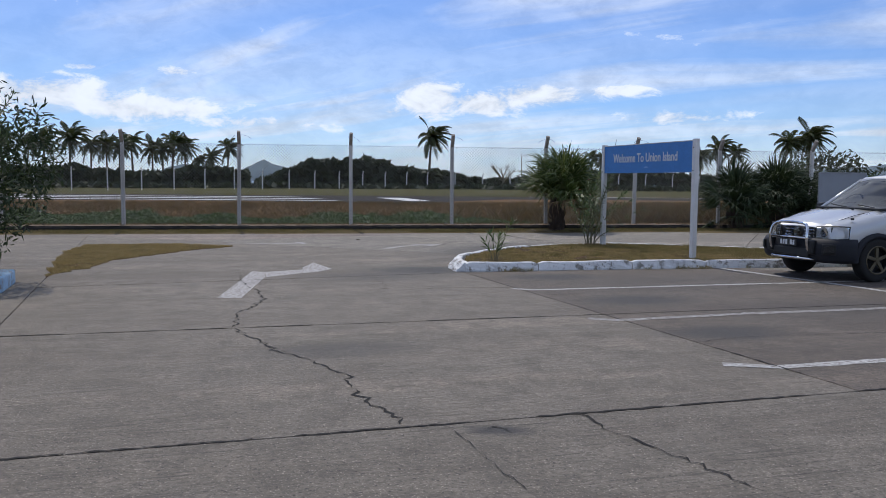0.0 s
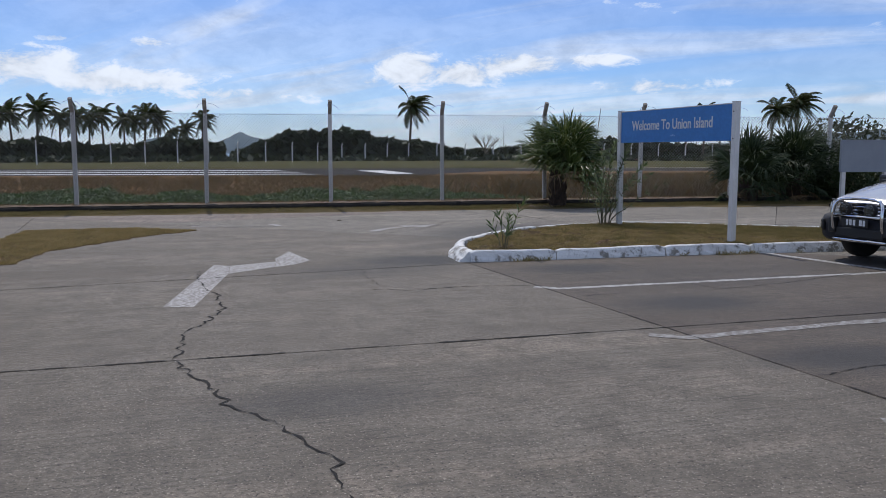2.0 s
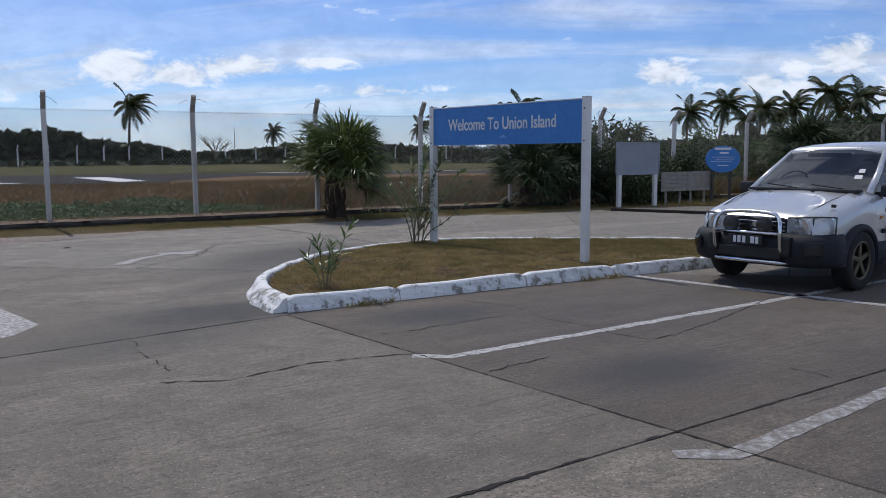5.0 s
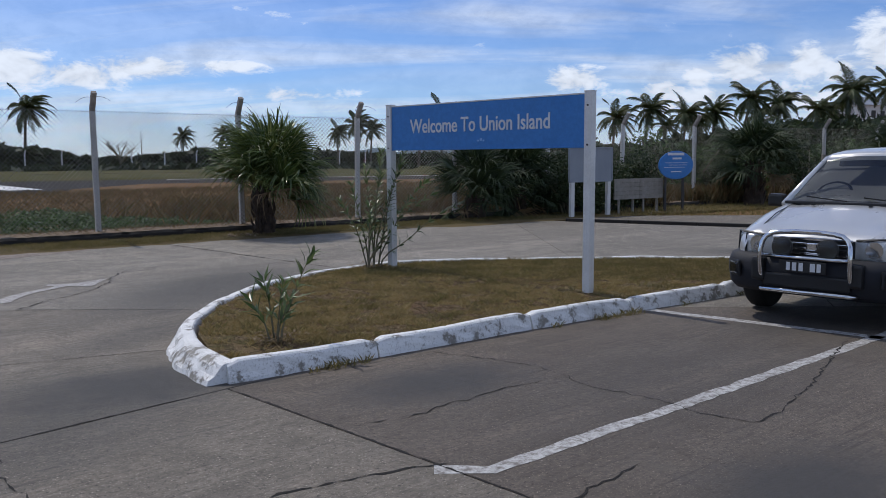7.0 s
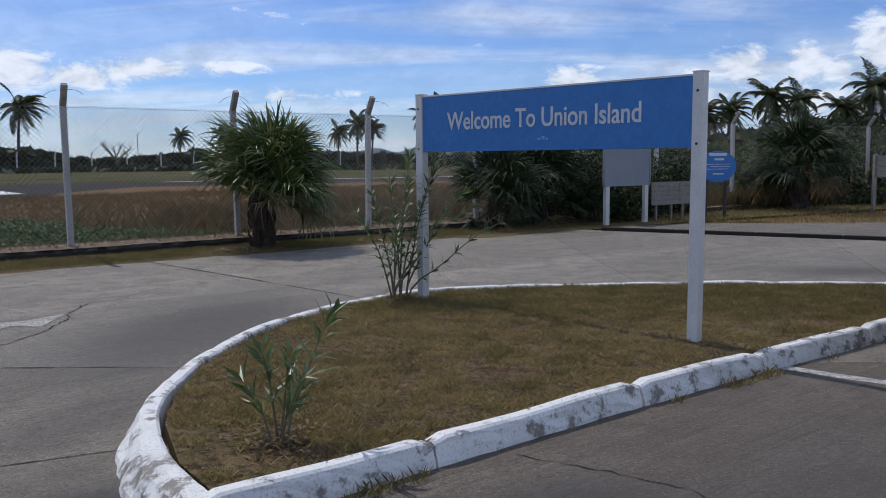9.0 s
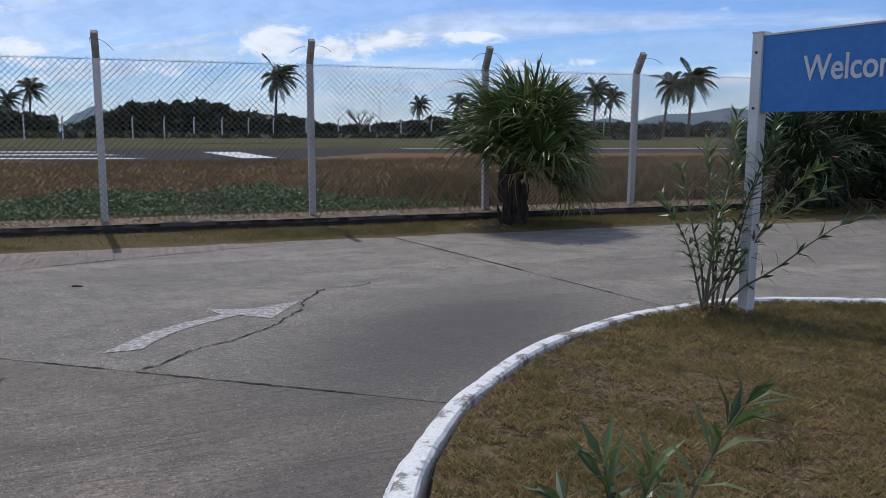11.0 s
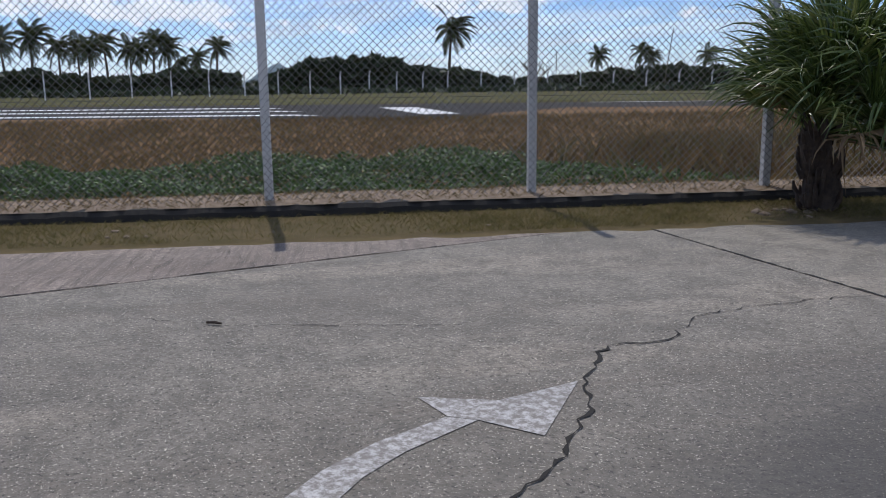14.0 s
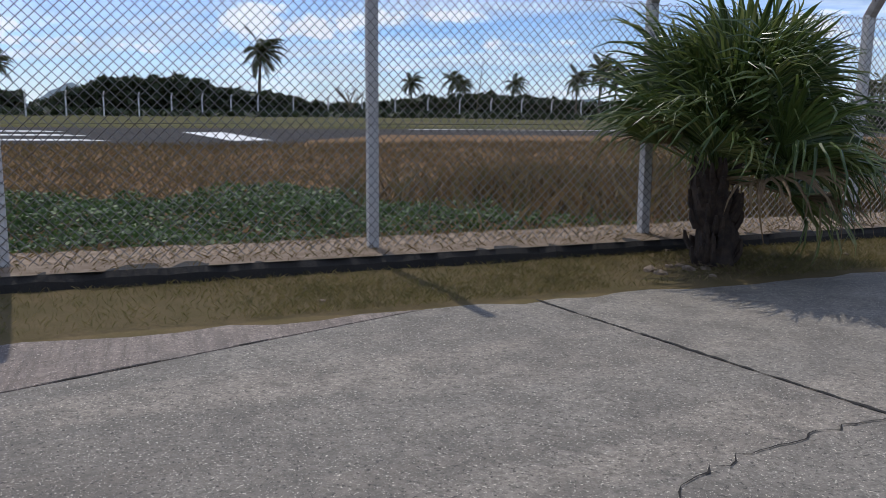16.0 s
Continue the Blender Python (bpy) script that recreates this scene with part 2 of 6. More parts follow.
def airfield_material():
    """Dry mown field in patches of rust, straw and olive, with bare earth."""
    m, nt, bsdf, vec = base_material("dry_field")
    wide = mapped(nt, vec, (0.35, 1, 1), (0, 0, 0), (0, 0, -radians(40)))
    big = noise_node(nt, wide, 0.22, 6, 0.6, 0.3)
    mid = noise_node(nt, wide, 1.4, 6, 0.65)
    fine = noise_node(nt, vec, 14.0, 4, 0.7)
    col = mixc(nt, ramp(nt, big, 0.35, 0.65), (0.225, 0.130, 0.066), (0.25, 0.155, 0.082))
    col = mixc(nt, ramp(nt, mid, 0.45, 0.75, 0, 0.7), col, (0.165, 0.10, 0.05))
    col = mixc(nt, ramp(nt, noise_node(nt, wide, 0.5, 5, 0.6), 0.56, 0.74, 0, 0.6), col, (0.14, 0.13, 0.045))
    col = mixc(nt, ramp(nt, fine, 0.3, 0.75, 0, 0.5), col, (0.12, 0.075, 0.035))
    nt.links.new(col, bsdf.inputs["Base Color"])
    bsdf.inputs["Roughness"].default_value = 0.95
    bumped(nt, bsdf, math_node(nt, "ADD", mid, fine), 0.8, 0.05)
    return m


def thatch_ground(name):
    """Earth under worn turf: crumbs and matted dead straw, dark gaps between, bare reddish patches."""
    m, nt, bsdf, vec = base_material(name)
    big = noise_node(nt, vec, 0.9, 5, 0.6)
    clump = noise_node(nt, vec, 15.0, 6, 0.75, 0.4)
    crumb = noise_node(nt, vec, 48.0, 4, 0.75)
    col = mixc(nt, ramp(nt, big, 0.38, 0.62), (0.20, 0.148, 0.078), (0.175, 0.112, 0.068))
    col = mixc(nt, ramp(nt, noise_node(nt, vec, 2.3, 5, 0.65), 0.50, 0.64, 0.0, 0.8), col, (0.115, 0.105, 0.042))
    col = mixc(nt, ramp(nt, clump, 0.40, 0.54, 0.85, 0.0), col, (0.048, 0.036, 0.021))
    col = mixc(nt, ramp(nt, crumb, 0.56, 0.68, 0.0, 0.8), col, (0.40, 0.31, 0.19))
    col = mixc(nt, ramp(nt, crumb, 0.34, 0.44, 0.7, 0.0), col, (0.035, 0.028, 0.018))
    nt.links.new(col, bsdf.inputs["Base Color"])
    bsdf.inputs["Roughness"].default_value = 0.95
    bumped(nt, bsdf, math_node(nt, "ADD", clump, crumb), 1.0, 0.02)
    return m


def paint_material(name, tone, under, lo=0.5, hi=0.62, scale=14.0):
    """Road or kerb paint, flaked and dirty, over concrete."""
    m, nt, bsdf, vec = base_material(name)
    flake = noise_node(nt, vec, scale, 8, 0.72)
    grime = noise_node(nt, vec, 3.0, 5, 0.6)
    col = mixc(nt, ramp(nt, grime, 0.40, 0.72, 0, 0.6), tone, tuple(v * 0.55 for v in tone))
    col = mixc(nt, ramp(nt, flake, lo, hi), col, under)
    col = mixc(nt, ramp(nt, noise_node(nt, vec, 70, 3), 0.5, 0.75, 0, 0.5), col, under)
    nt.links.new(col, bsdf.inputs["Base Color"])
    bsdf.inputs["Roughness"].default_value = 0.7
    bumped(nt, bsdf, math_node(nt, "SUBTRACT", grime, flake), 0.5, 0.008)
    return m


def glass_material(name, tint=(0.35, 0.38, 0.4), rough=0.02):
    m = bpy.data.materials.new(name)
    m.use_nodes = True
    b = m.node_tree.nodes["Principled BSDF"]
    b.inputs["Base Color"].default_value = (*tint, 1)
    b.inputs["Roughness"].default_value = rough
    b.inputs["Transmission Weight"].default_value = 1.0
    b.inputs["IOR"].default_value = 1.45
    return m


U = Vector((0.728, 0.685, 0)).normalized()      # along the fence
N = Vector((U.y, -U.x, 0))                       # from the fence towards the car park
STAINS = [(2.15, 3.48, 1.0, 0.58, 0.85, 0.9), (0.22, 5.05, 0.95, 0.55, 0.75, 0.92), (3.62, 1.90, 0.85, 0.5, 0.85, 0.85), (1.15, -0.85, 0.9, 0.5, 0.85, 0.55),
          (3.38, -2.02, 0.24, 0.12, 0.5, 0.9), (-1.80, 4.75, 1.3, 0.75, 0.6, 0.95), (-3.0, 8.9, 2.7, 1.25, 1.5, 0.72), (-1.9, 3.6, 1.6, 0.8, 0.9, 0.55), (4.3, 13.2, 1.6, 0.7, 0.0, 0.6),
          (3.0, 7.3, 0.8, 0.5, 0.8, 0.5), (1.9, 5.4, 2.6, 1.2, 0.82, 0.4), (4.6, 4.4, 2.6, 1.2, 0.82, 0.4), (-2.5, 6.4, 1.2, 0.5, 1.2, 0.5)]
M_SLAB = concrete_material("broomed_concrete", (0.185, 0.157, 0.123), (0.246, 0.214, 0.172), radians(50), STAINS, 0.5)
M_SLAB_RED = concrete_material("reddish_concrete", (0.142, 0.114, 0.089), (0.192, 0.157, 0.125), radians(47), STAINS, 0.45)
M_NORTH = concrete_material("worn_aggregate_concrete", (0.215, 0.190, 0.156), (0.29, 0.26, 0.215), radians(52), STAINS, 0.08)
M_ROUGH = concrete_material("raked_concrete", (0.25, 0.20, 0.165), (0.32, 0.265, 0.225), radians(132), (), 0.85, rake=9.0)
M_SUBBASE = surface("joint_dirt", (0.018, 0.015, 0.012), (0.032, 0.027, 0.02), 5, 0.95)
# near-black stands for the shadow inside the crack grooves
M_CRACK = surface("crack_groove_shade", (0.012, 0.010, 0.008), (0.022, 0.018, 0.014), 8, 0.95)
M_FIELD = airfield_material()
# near-black base holds the shade of the kerb face; worn patches stay paler
M_DARKKERB = surface("shade_dark_concrete", (0.016, 0.014, 0.012), (0.04, 0.034, 0.028), 2.5, 0.9, bump=0.8, worn=(0.12, 0.10, 0.08), worn_lo=0.68, worn_hi=0.75)
M_KERB = paint_material("white_kerb_paint", (0.78, 0.775, 0.76), (0.24, 0.22, 0.19), 0.515, 0.60, 6.0)
M_LINE = paint_material("white_line_paint", (0.54, 0.53, 0.51), (0.17, 0.15, 0.13), 0.40, 0.64, 20.0)
M_FADED = paint_material("faded_line_paint", (0.42, 0.41, 0.395), (0.17, 0.15, 0.13), 0.35, 0.58, 18.0)
M_ARROW = paint_material("worn_arrow_paint", (0.52, 0.50, 0.485), (0.19, 0.17, 0.15), 0.37, 0.60, 24.0)
M_RUNWAY = surface("runway_asphalt", (0.046, 0.042, 0.039), (0.066, 0.060, 0.054), 0.6, 0.97, bump=0.5)
M_OLIVE = surface("olive_rough_grass", (0.105, 0.095, 0.036), (0.075, 0.076, 0.028), 0.35, 0.97, bump=0.9, grain=3.0, worn=(0.15, 0.115, 0.055), worn_lo=0.52, worn_hi=0.7, worn_scale=0.25)
M_RUNLINE = surface("runway_paint", (0.72, 0.72, 0.70), (0.80, 0.80, 0.78), 0.8, 0.8, bump=0.1)
M_GRAVEL = surface("pale_gravel", (0.34, 0.265, 0.20), (0.22, 0.165, 0.115), 7, 0.95, bump=0.9, grain=40)
M_SOIL = thatch_ground("island_soil")
M_VERGE = surface("verge_turf", (0.165, 0.122, 0.064), (0.12, 0.098, 0.046), 3, 0.95, bump=0.8, grain=45, worn=(0.13, 0.095, 0.05), worn_lo=0.6, worn_hi=0.72, worn_scale=1.5)
M_POST = surface("weathered_concrete_post", (0.58, 0.56, 0.53), (0.70, 0.68, 0.65), 5, 0.85, bump=0.6, worn=(0.14, 0.10, 0.08), worn_lo=0.62, worn_hi=0.72, worn_scale=5)
M_POSTTOP = surface("rust_stained_post_top", (0.22, 0.19, 0.165), (0.42, 0.38, 0.33), 7, 0.9, bump=0.6)
M_WIRE = surface("galvanised_wire", (0.22, 0.215, 0.21), (0.15, 0.135, 0.12), 3, 0.55, 0.3, bump=0.0)
M_RUST = surface("rusty_wire", (0.10, 0.055, 0.03), (0.06, 0.04, 0.03), 9, 0.8, 0.3, bump=0.0)
M_WHITE = surface("white_painted_metal", (0.76, 0.75, 0.73), (0.68, 0.67, 0.64), 3, 0.45, bump=0.08, worn=(0.30, 0.2, 0.14), worn_lo=0.74, worn_hi=0.8)
M_BLUE = surface("blue_sign_sheet", (0.028, 0.19, 0.53), (0.04, 0.21, 0.55), 1.5, 0.45, bump=0.03, grain=20)
M_FADEDBLUE = surface("pale_blue_print", (0.25, 0.45, 0.72), (0.14, 0.33, 0.64), 30, 0.5, bump=0.0)
M_LETTER = surface("white_lettering", (0.74, 0.75, 0.76), (0.66, 0.67, 0.68), 3, 0.5, bump=0.0)
M_GREYBOARD = surface("grey_board", (0.30, 0.33, 0.37), (0.26, 0.29, 0.33), 2, 0.6, bump=0.08)
M_OLDWOOD = surface("weathered_wood", (0.24, 0.22, 0.19), (0.34, 0.32, 0.28), 6, 0.9, bump=0.5, grain=30)
M_DARKFRAME = surface("dark_frame", (0.03, 0.03, 0.032), (0.05, 0.05, 0.05), 5, 0.6, bump=0.1)
M_TRUNK = surface("palm_trunk", (0.11, 0.085, 0.06), (0.20, 0.165, 0.12), 8, 0.9, bump=0.8, grain=25)
M_DARKTRUNK = surface("fibrous_dark_trunk", (0.035, 0.024, 0.018), (0.085, 0.058, 0.04), 10, 0.95, bump=0.9, grain=30)
M_STEM = surface("grey_green_stem", (0.13, 0.12, 0.07), (0.20, 0.18, 0.11), 9, 0.8, bump=0.3)
M_FAN = leaf_material("fan_palm_leaf", [(0.055, 0.088, 0.024), (0.088, 0.135, 0.036), (0.15, 0.20, 0.05), (0.30, 0.32, 0.12)], 0.30, 0.33)
M_FANDRY = leaf_material("dry_fan_leaf", [(0.16, 0.10, 0.05), (0.25, 0.18, 0.09)], 0.7, 0.25)
M_COCO = leaf_material("coconut_frond", [(0.035, 0.055, 0.02), (0.055, 0.08, 0.025), (0.09, 0.11, 0.035), (0.13, 0.115, 0.05)], 0.45, 0.25)
M_OLEANDER = leaf_material("oleander_leaf", [(0.055, 0.09, 0.032), (0.09, 0.14, 0.045), (0.14, 0.195, 0.065), (0.23, 0.28, 0.12)], 0.36, 0.35)
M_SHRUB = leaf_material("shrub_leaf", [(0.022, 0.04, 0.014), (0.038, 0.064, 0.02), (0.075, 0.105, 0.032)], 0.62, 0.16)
M_FARWOOD = leaf_material("far_wood_leaf", [(0.03, 0.042, 0.018), (0.045, 0.062, 0.024), (0.07, 0.085, 0.032)], 0.7, 0.15)
M_WEED = leaf_material("creeping_weed_leaf", [(0.04, 0.082, 0.022), (0.072, 0.135, 0.036), (0.14, 0.205, 0.065)], 0.6, 0.3)
M_DRYGRASS = leaf_material("dry_tall_grass", [(0.165, 0.105, 0.044), (0.24, 0.158, 0.070), (0.13, 0.115, 0.042), (0.31, 0.225, 0.115)], 0.8, 0.25)
M_TURF = leaf_material("short_turf_blade", [(0.21, 0.175, 0.06), (0.40, 0.295, 0.125), (0.56, 0.43, 0.23), (0.28, 0.235, 0.085), (0.42, 0.255, 0.125)], 0.8, 0.45)
M_VERGEBLADE = leaf_material("verge_grass_blade", [(0.15, 0.142, 0.045), (0.235, 0.19, 0.072), (0.33, 0.25, 0.12)], 0.8, 0.5)
M_THATCH = leaf_material("dead_thatch", [(0.12, 0.08, 0.045), (0.23, 0.155, 0.085), (0.38, 0.28, 0.16)], 0.9, 0.2)
M_FLOWER = leaf_material("pink_flower", [(0.5, 0.12, 0.14), (0.6, 0.22, 0.2)], 0.6, 0.3)
M_SEA = surface("sea_water", (0.03, 0.10, 0.14), (0.05, 0.14, 0.18), 0.01, 0.25, bump=0.05, grain=0.3)
# blue-grey base colour carries the haze of distance
M_ISLE = surface("haze_tinted_hills", (0.10, 0.15, 0.19), (0.13, 0.18, 0.21), 0.01, 0.95, bump=0.0, grain=0.05)


for dull in (M_FIELD, M_RUNWAY, M_OLIVE, M_SOIL, M_VERGE, M_GRAVEL):
    dull.node_tree.nodes["Principled BSDF"].inputs["Specular IOR Level"].default_value = 0.06


# ---- mesh helpers ----
def link_mesh(name, me, material, parent=None, label="", smooth=False):
    me.materials.append(material)
    if smooth:
        me.shade_smooth()
    ob = new(name, me)
    if parent:
        ob.parent = parent
    return tagged(ob, label)


def part(name, bm, material, parent=None, label="", smooth=False):
    """Links a bmesh as one mesh object, under a thing or part if one is given."""
    me = bpy.data.meshes.new(name)
    bmesh.ops.recalc_face_normals(bm, faces=bm.faces)
    bm.to_mesh(me)
    bm.free()
    return link_mesh(name, me, material, parent, label, smooth)


def from_arrays(name, verts, faces, material, parent=None, label="", smooth=False):
    me = bpy.data.meshes.new(name)
    me.from_pydata([tuple(v) for v in verts], [], [tuple(f) for f in faces])
    return link_mesh(name, me, material, parent, label, smooth)


def thing(name, m, label, category, group="", kind=""):
    """An Empty at a thing's base, with its tags."""
    ob = new(name)
    ob.empty_display_size = 0.1
    ob.matrix_basis = m
    return tagged(ob, label, category, group, kind)


def box(bm, centre, size, turn=None, bevel=0.0):
    m = Matrix.Translation(centre) @ (turn or Matrix()) @ Matrix.Diagonal((*size, 1))
    vs = bmesh.ops.create_cube(bm, size=1.0, matrix=m)["verts"]
    if bevel:
        es = list({e for v in vs for e in v.link_edges})
        bmesh.ops.bevel(bm, geom=es, offset=bevel, segments=2, affect="EDGES", profile=0.6)
    return bm


def boxed(centre, size, turn=None, bevel=0.0):
    return box(bmesh.new(), centre, size, turn, bevel)


def tube(bm, pts, radii, sides=8, caps=True):
    """A round bar through the points."""
    pts = [Vector(p) for p in pts]
    if isinstance(radii, (int, float)):
        radii = [radii] * len(pts)
    rings, side = [], None
    for i, p in enumerate(pts):
        t = (pts[min(i + 1, len(pts) - 1)] - pts[max(i - 1, 0)]).normalized()
        if side is None:
            side = t.orthogonal().normalized()
        side = (side - t * side.dot(t)).normalized()
        up = t.cross(side)
        rings.append([bm.verts.new(p + radii[i] * (math.cos(a) * side + math.sin(a) * up)) for a in (2 * math.pi * k / sides for k in range(sides))])
    for a, b in zip(rings, rings[1:]):
        for k in range(sides):
            bm.faces.new((a[k], a[(k + 1) % sides], b[(k + 1) % sides], b[k]))
    if caps:
        bm.faces.new(rings[0][::-1])
        bm.faces.new(rings[-1])
    return bm


def tubed(pts, radii, sides=8):
    return tube(bmesh.new(), pts, radii, sides)


def prism(bm, poly, z0, z1, inset=0.0):
    """An upright block over a convex outline; inset chamfers its upper edge."""
    c = sum((Vector(p[:2]) for p in poly), Vector((0, 0))) / len(poly)
    low = [bm.verts.new((p[0], p[1], z0)) for p in poly]
    top = [bm.verts.new((p[0], p[1], z1 - inset)) for p in poly]
    bm.faces.new(low[::-1])
    rings = [low, top]
    if inset:
        inner = []
        for p in poly:
            d = (c - Vector(p[:2])).normalized() * inset * 1.4
            inner.append(bm.verts.new((p[0] + d.x, p[1] + d.y, z1)))
        rings.append(inner)
    for a, b in zip(rings, rings[1:]):
        for k in range(len(poly)):
            bm.faces.new((a[k], a[(k + 1) % len(poly)], b[(k + 1) % len(poly)], b[k]))
    bm.faces.new(rings[-1])
    return bm


def ribbon(bm, pts, width, z, jag=0.0, rng=None, taper=False):
    """A flat strip along a line on the ground."""
    pts = [Vector((p[0], p[1], 0)) for p in pts]
    prev = None
    for i, p in enumerate(pts):
        t = (pts[min(i + 1, len(pts) - 1)] - pts[max(i - 1, 0)]).normalized()
        s = Vector((t.y, -t.x, 0))
        w = width * (1 + (rng.uniform(-jag, jag) if rng else 0)) / 2
        if taper and i in (0, len(pts) - 1):
            w *= 0.15
        pair = (bm.verts.new(p + s * w + Vector((0, 0, z))), bm.verts.new(p - s * w + Vector((0, 0, z))))
        if prev:
            bm.faces.new((prev[0], pair[0], pair[1], prev[1]))
        prev = pair
    return bm


def jagged(pts, step, wander, rng):
    """A wandering line through the given turning points."""
    out = []
    for a, b in zip(pts, pts[1:]):
        a, b = Vector((*a[:2], 0)), Vector((*b[:2], 0))
        n = max(1, int((b - a).length / step))
        s = (b - a).normalized()
        s = Vector((s.y, -s.x, 0))
        for k in range(n):
            off = 0 if k == 0 else rng.gauss(0, wander)
            out.append(a.lerp(b, k / n) + s * off)
    out.append(Vector((*pts[-1][:2], 0)))
    return out


def clip(poly, a, b, side):
    """The part of a convex outline on one side of the line a to b."""
    n = Vector((-(b[1] - a[1]), b[0] - a[0])) * side
    out = []
    for i, p in enumerate(poly):
        q = poly[(i + 1) % len(poly)]
        dp, dq = n.dot(Vector((p[0] - a[0], p[1] - a[1]))), n.dot(Vector((q[0] - a[0], q[1] - a[1])))
        if dp >= 0:
            out.append(p)
        if dp * dq < 0:
            f = dp / (dp - dq)
            out.append((p[0] + f * (q[0] - p[0]), p[1] + f * (q[1] - p[1])))
    return out


def inside(p, poly):
    hit = False
    for i in range(len(poly)):
        (x1, y1), (x2, y2) = poly[i][:2], poly[i - 1][:2]
        if (y1 > p[1]) != (y2 > p[1]) and p[0] < (x2 - x1) * (p[1] - y1) / (y2 - y1) + x1:
            hit = not hit
    return hit


def along(k, out=0.0, z=0.0):
    """A point of the fence line: k posts along it, so far out towards the car park."""
    p = Vector((-7.62, 14.33, 0)) + U * 2.98 * (k - 4) + N * out
    if k > 9:
        p = Vector((3.23, 24.54, 0)) + Vector((0.80, 0.60, 0)) * 2.98 * (k - 9) + Vector((0.60, -0.80, 0)) * out
    return Vector((p.x, p.y, z))


def field_height(x, y):
    """The ground: level by the fence, a low rise to the runway, falling to the sea far out; a hill to the east."""
    d = -N.dot(Vector((x, y, 0)) - along(4))
    s = U.dot(Vector((x, y, 0)) - along(4))
    h = -0.06
    if d > 9:
        h += 0.42 * min(1, (d - 9) / 9)
    if d > 125:
        h -= min(6.0, (d - 125) * 0.05)
    if d > 0:
        g = max(0.0, x - 9) * min(1, d / 14)
        h += min(9.0, 0.11 * g) if d < 125 else 0.0
    return h


# ---- ground, field, runway, sea ----
def build_ground():
    xs = [-3000, -1500, -700, -400, -250] + list(range(-180, 181, 6)) + [250, 400, 700, 1500, 3000]
    ys = [-3000, -1500, -700, -300, -150] + list(range(-90, 241, 6)) + [320, 500, 900, 1800, 3000]
    verts = [(x, y, field_height(x, y)) for y in ys for x in xs]
    w = len(xs)
    faces = [(j * w + i, j * w + i + 1, (j + 1) * w + i + 1, (j + 1) * w + i) for j in range(len(ys) - 1) for i in range(w - 1)]
    tagged(from_arrays("ground", verts, faces, M_FIELD, smooth=True), "dry brown grassy airfield ground reaching the shore", "ground", kind="structure")
    bm = bmesh.new()
    far = -N
    a, b, c, d = (along(4) + U * s + far * o for s, o in ((-700, 150), (900, 150), (3500, 3000), (-3500, 3000)))
    bm.faces.new([bm.verts.new((p.x, p.y, -0.9)) for p in (a, b, c, d)])
    tagged(part("water", bm, M_SEA), "blue sea beyond the airfield shore", "sea", kind="structure")


R_DIR = Vector((0.833, 0.553, 0)).normalized()
R_OUT = Vector((-R_DIR.y, R_DIR.x, 0))
R_EYE = Vector((-1.86, 4.74, 0))


def runway_point(right, ahead, z):
    return R_EYE + R_DIR * right + R_OUT * ahead + Vector((0, 0, z))


def build_runway():
    bm = bmesh.new()
    n = 210
    near = lambda r: float(np.interp(r, [-0.4, 4.0], [27.6, 35.2]))
    rows = []
    for i in range(n + 1):
        r = -220 + 420 * i / n
        rows.append([bm.verts.new(runway_point(r, a, z)) for a, z in ((near(r), 0.33), (near(r) + 0.8, 0.375), (44.0, 0.375), (44.6, 0.33))])
    for p, q in zip(rows, rows[1:]):
        for k in range(3):
            bm.faces.new((p[k], q[k], q[k + 1], p[k + 1]))
    road = tagged(part("runway", bm, M_RUNWAY), "grey asphalt airstrip with white threshold markings", "runway", kind="structure")
    for ahead, wide, end in ((29.0, 1.1, -4.9), (33.0, 1.3, -6.3), (37.2, 1.4, -8.0)):
        bm = bmesh.new()
        bm.faces.new([bm.verts.new(runway_point(r, a, 0.382)) for r, a in ((-75, ahead), (end, ahead), (end - 1.2, ahead + wide), (-75, ahead + wide))])
        part("threshold_stripe", bm, M_RUNLINE, road)
    bm = bmesh.new()
    bm.faces.new([bm.verts.new(runway_point(r, a, 0.382)) for r, a in ((-1.6, 29.2), (-0.4, 29.6), (-2.3, 37.5), (-3.9, 37.5))])
    part("runway_mark", bm, M_RUNLINE, road)
    bm = bmesh.new()
    bm.faces.new([bm.verts.new(runway_point(r, a, 0.382)) for r, a in ((6, 42.9), (150, 42.9), (150, 43.5), (6, 43.5))])
    part("edge_line", bm, M_RUNLINE, road)


def build_far_verge():
    """Rough olive grass between the airstrip and the far fence."""
    bm = bmesh.new()
    rng = random.Random(14)
    prev = None
    for i in range(200):
        r = -220 + 2.1 * i
        ring = [bm.verts.new(runway_point(r, a, z)) for a, z in ((44.4 + rng.uniform(-0.3, 0.3), 0.33), (45.2, 0.40 + rng.uniform(0, 0.06)), (56, 0.44 + rng.uniform(0, 0.06)), (70, 0.48 + rng.uniform(0, 0.08)), (88, 0.55), (89, 0.1))]
        if prev:
            for q in range(5):
                bm.faces.new((prev[q], ring[q], ring[q + 1], prev[q + 1]))
        prev = ring
    tagged(part("far_verge", bm, M_OLIVE), "rough olive grass beyond the airstrip", "grass", kind="structure")


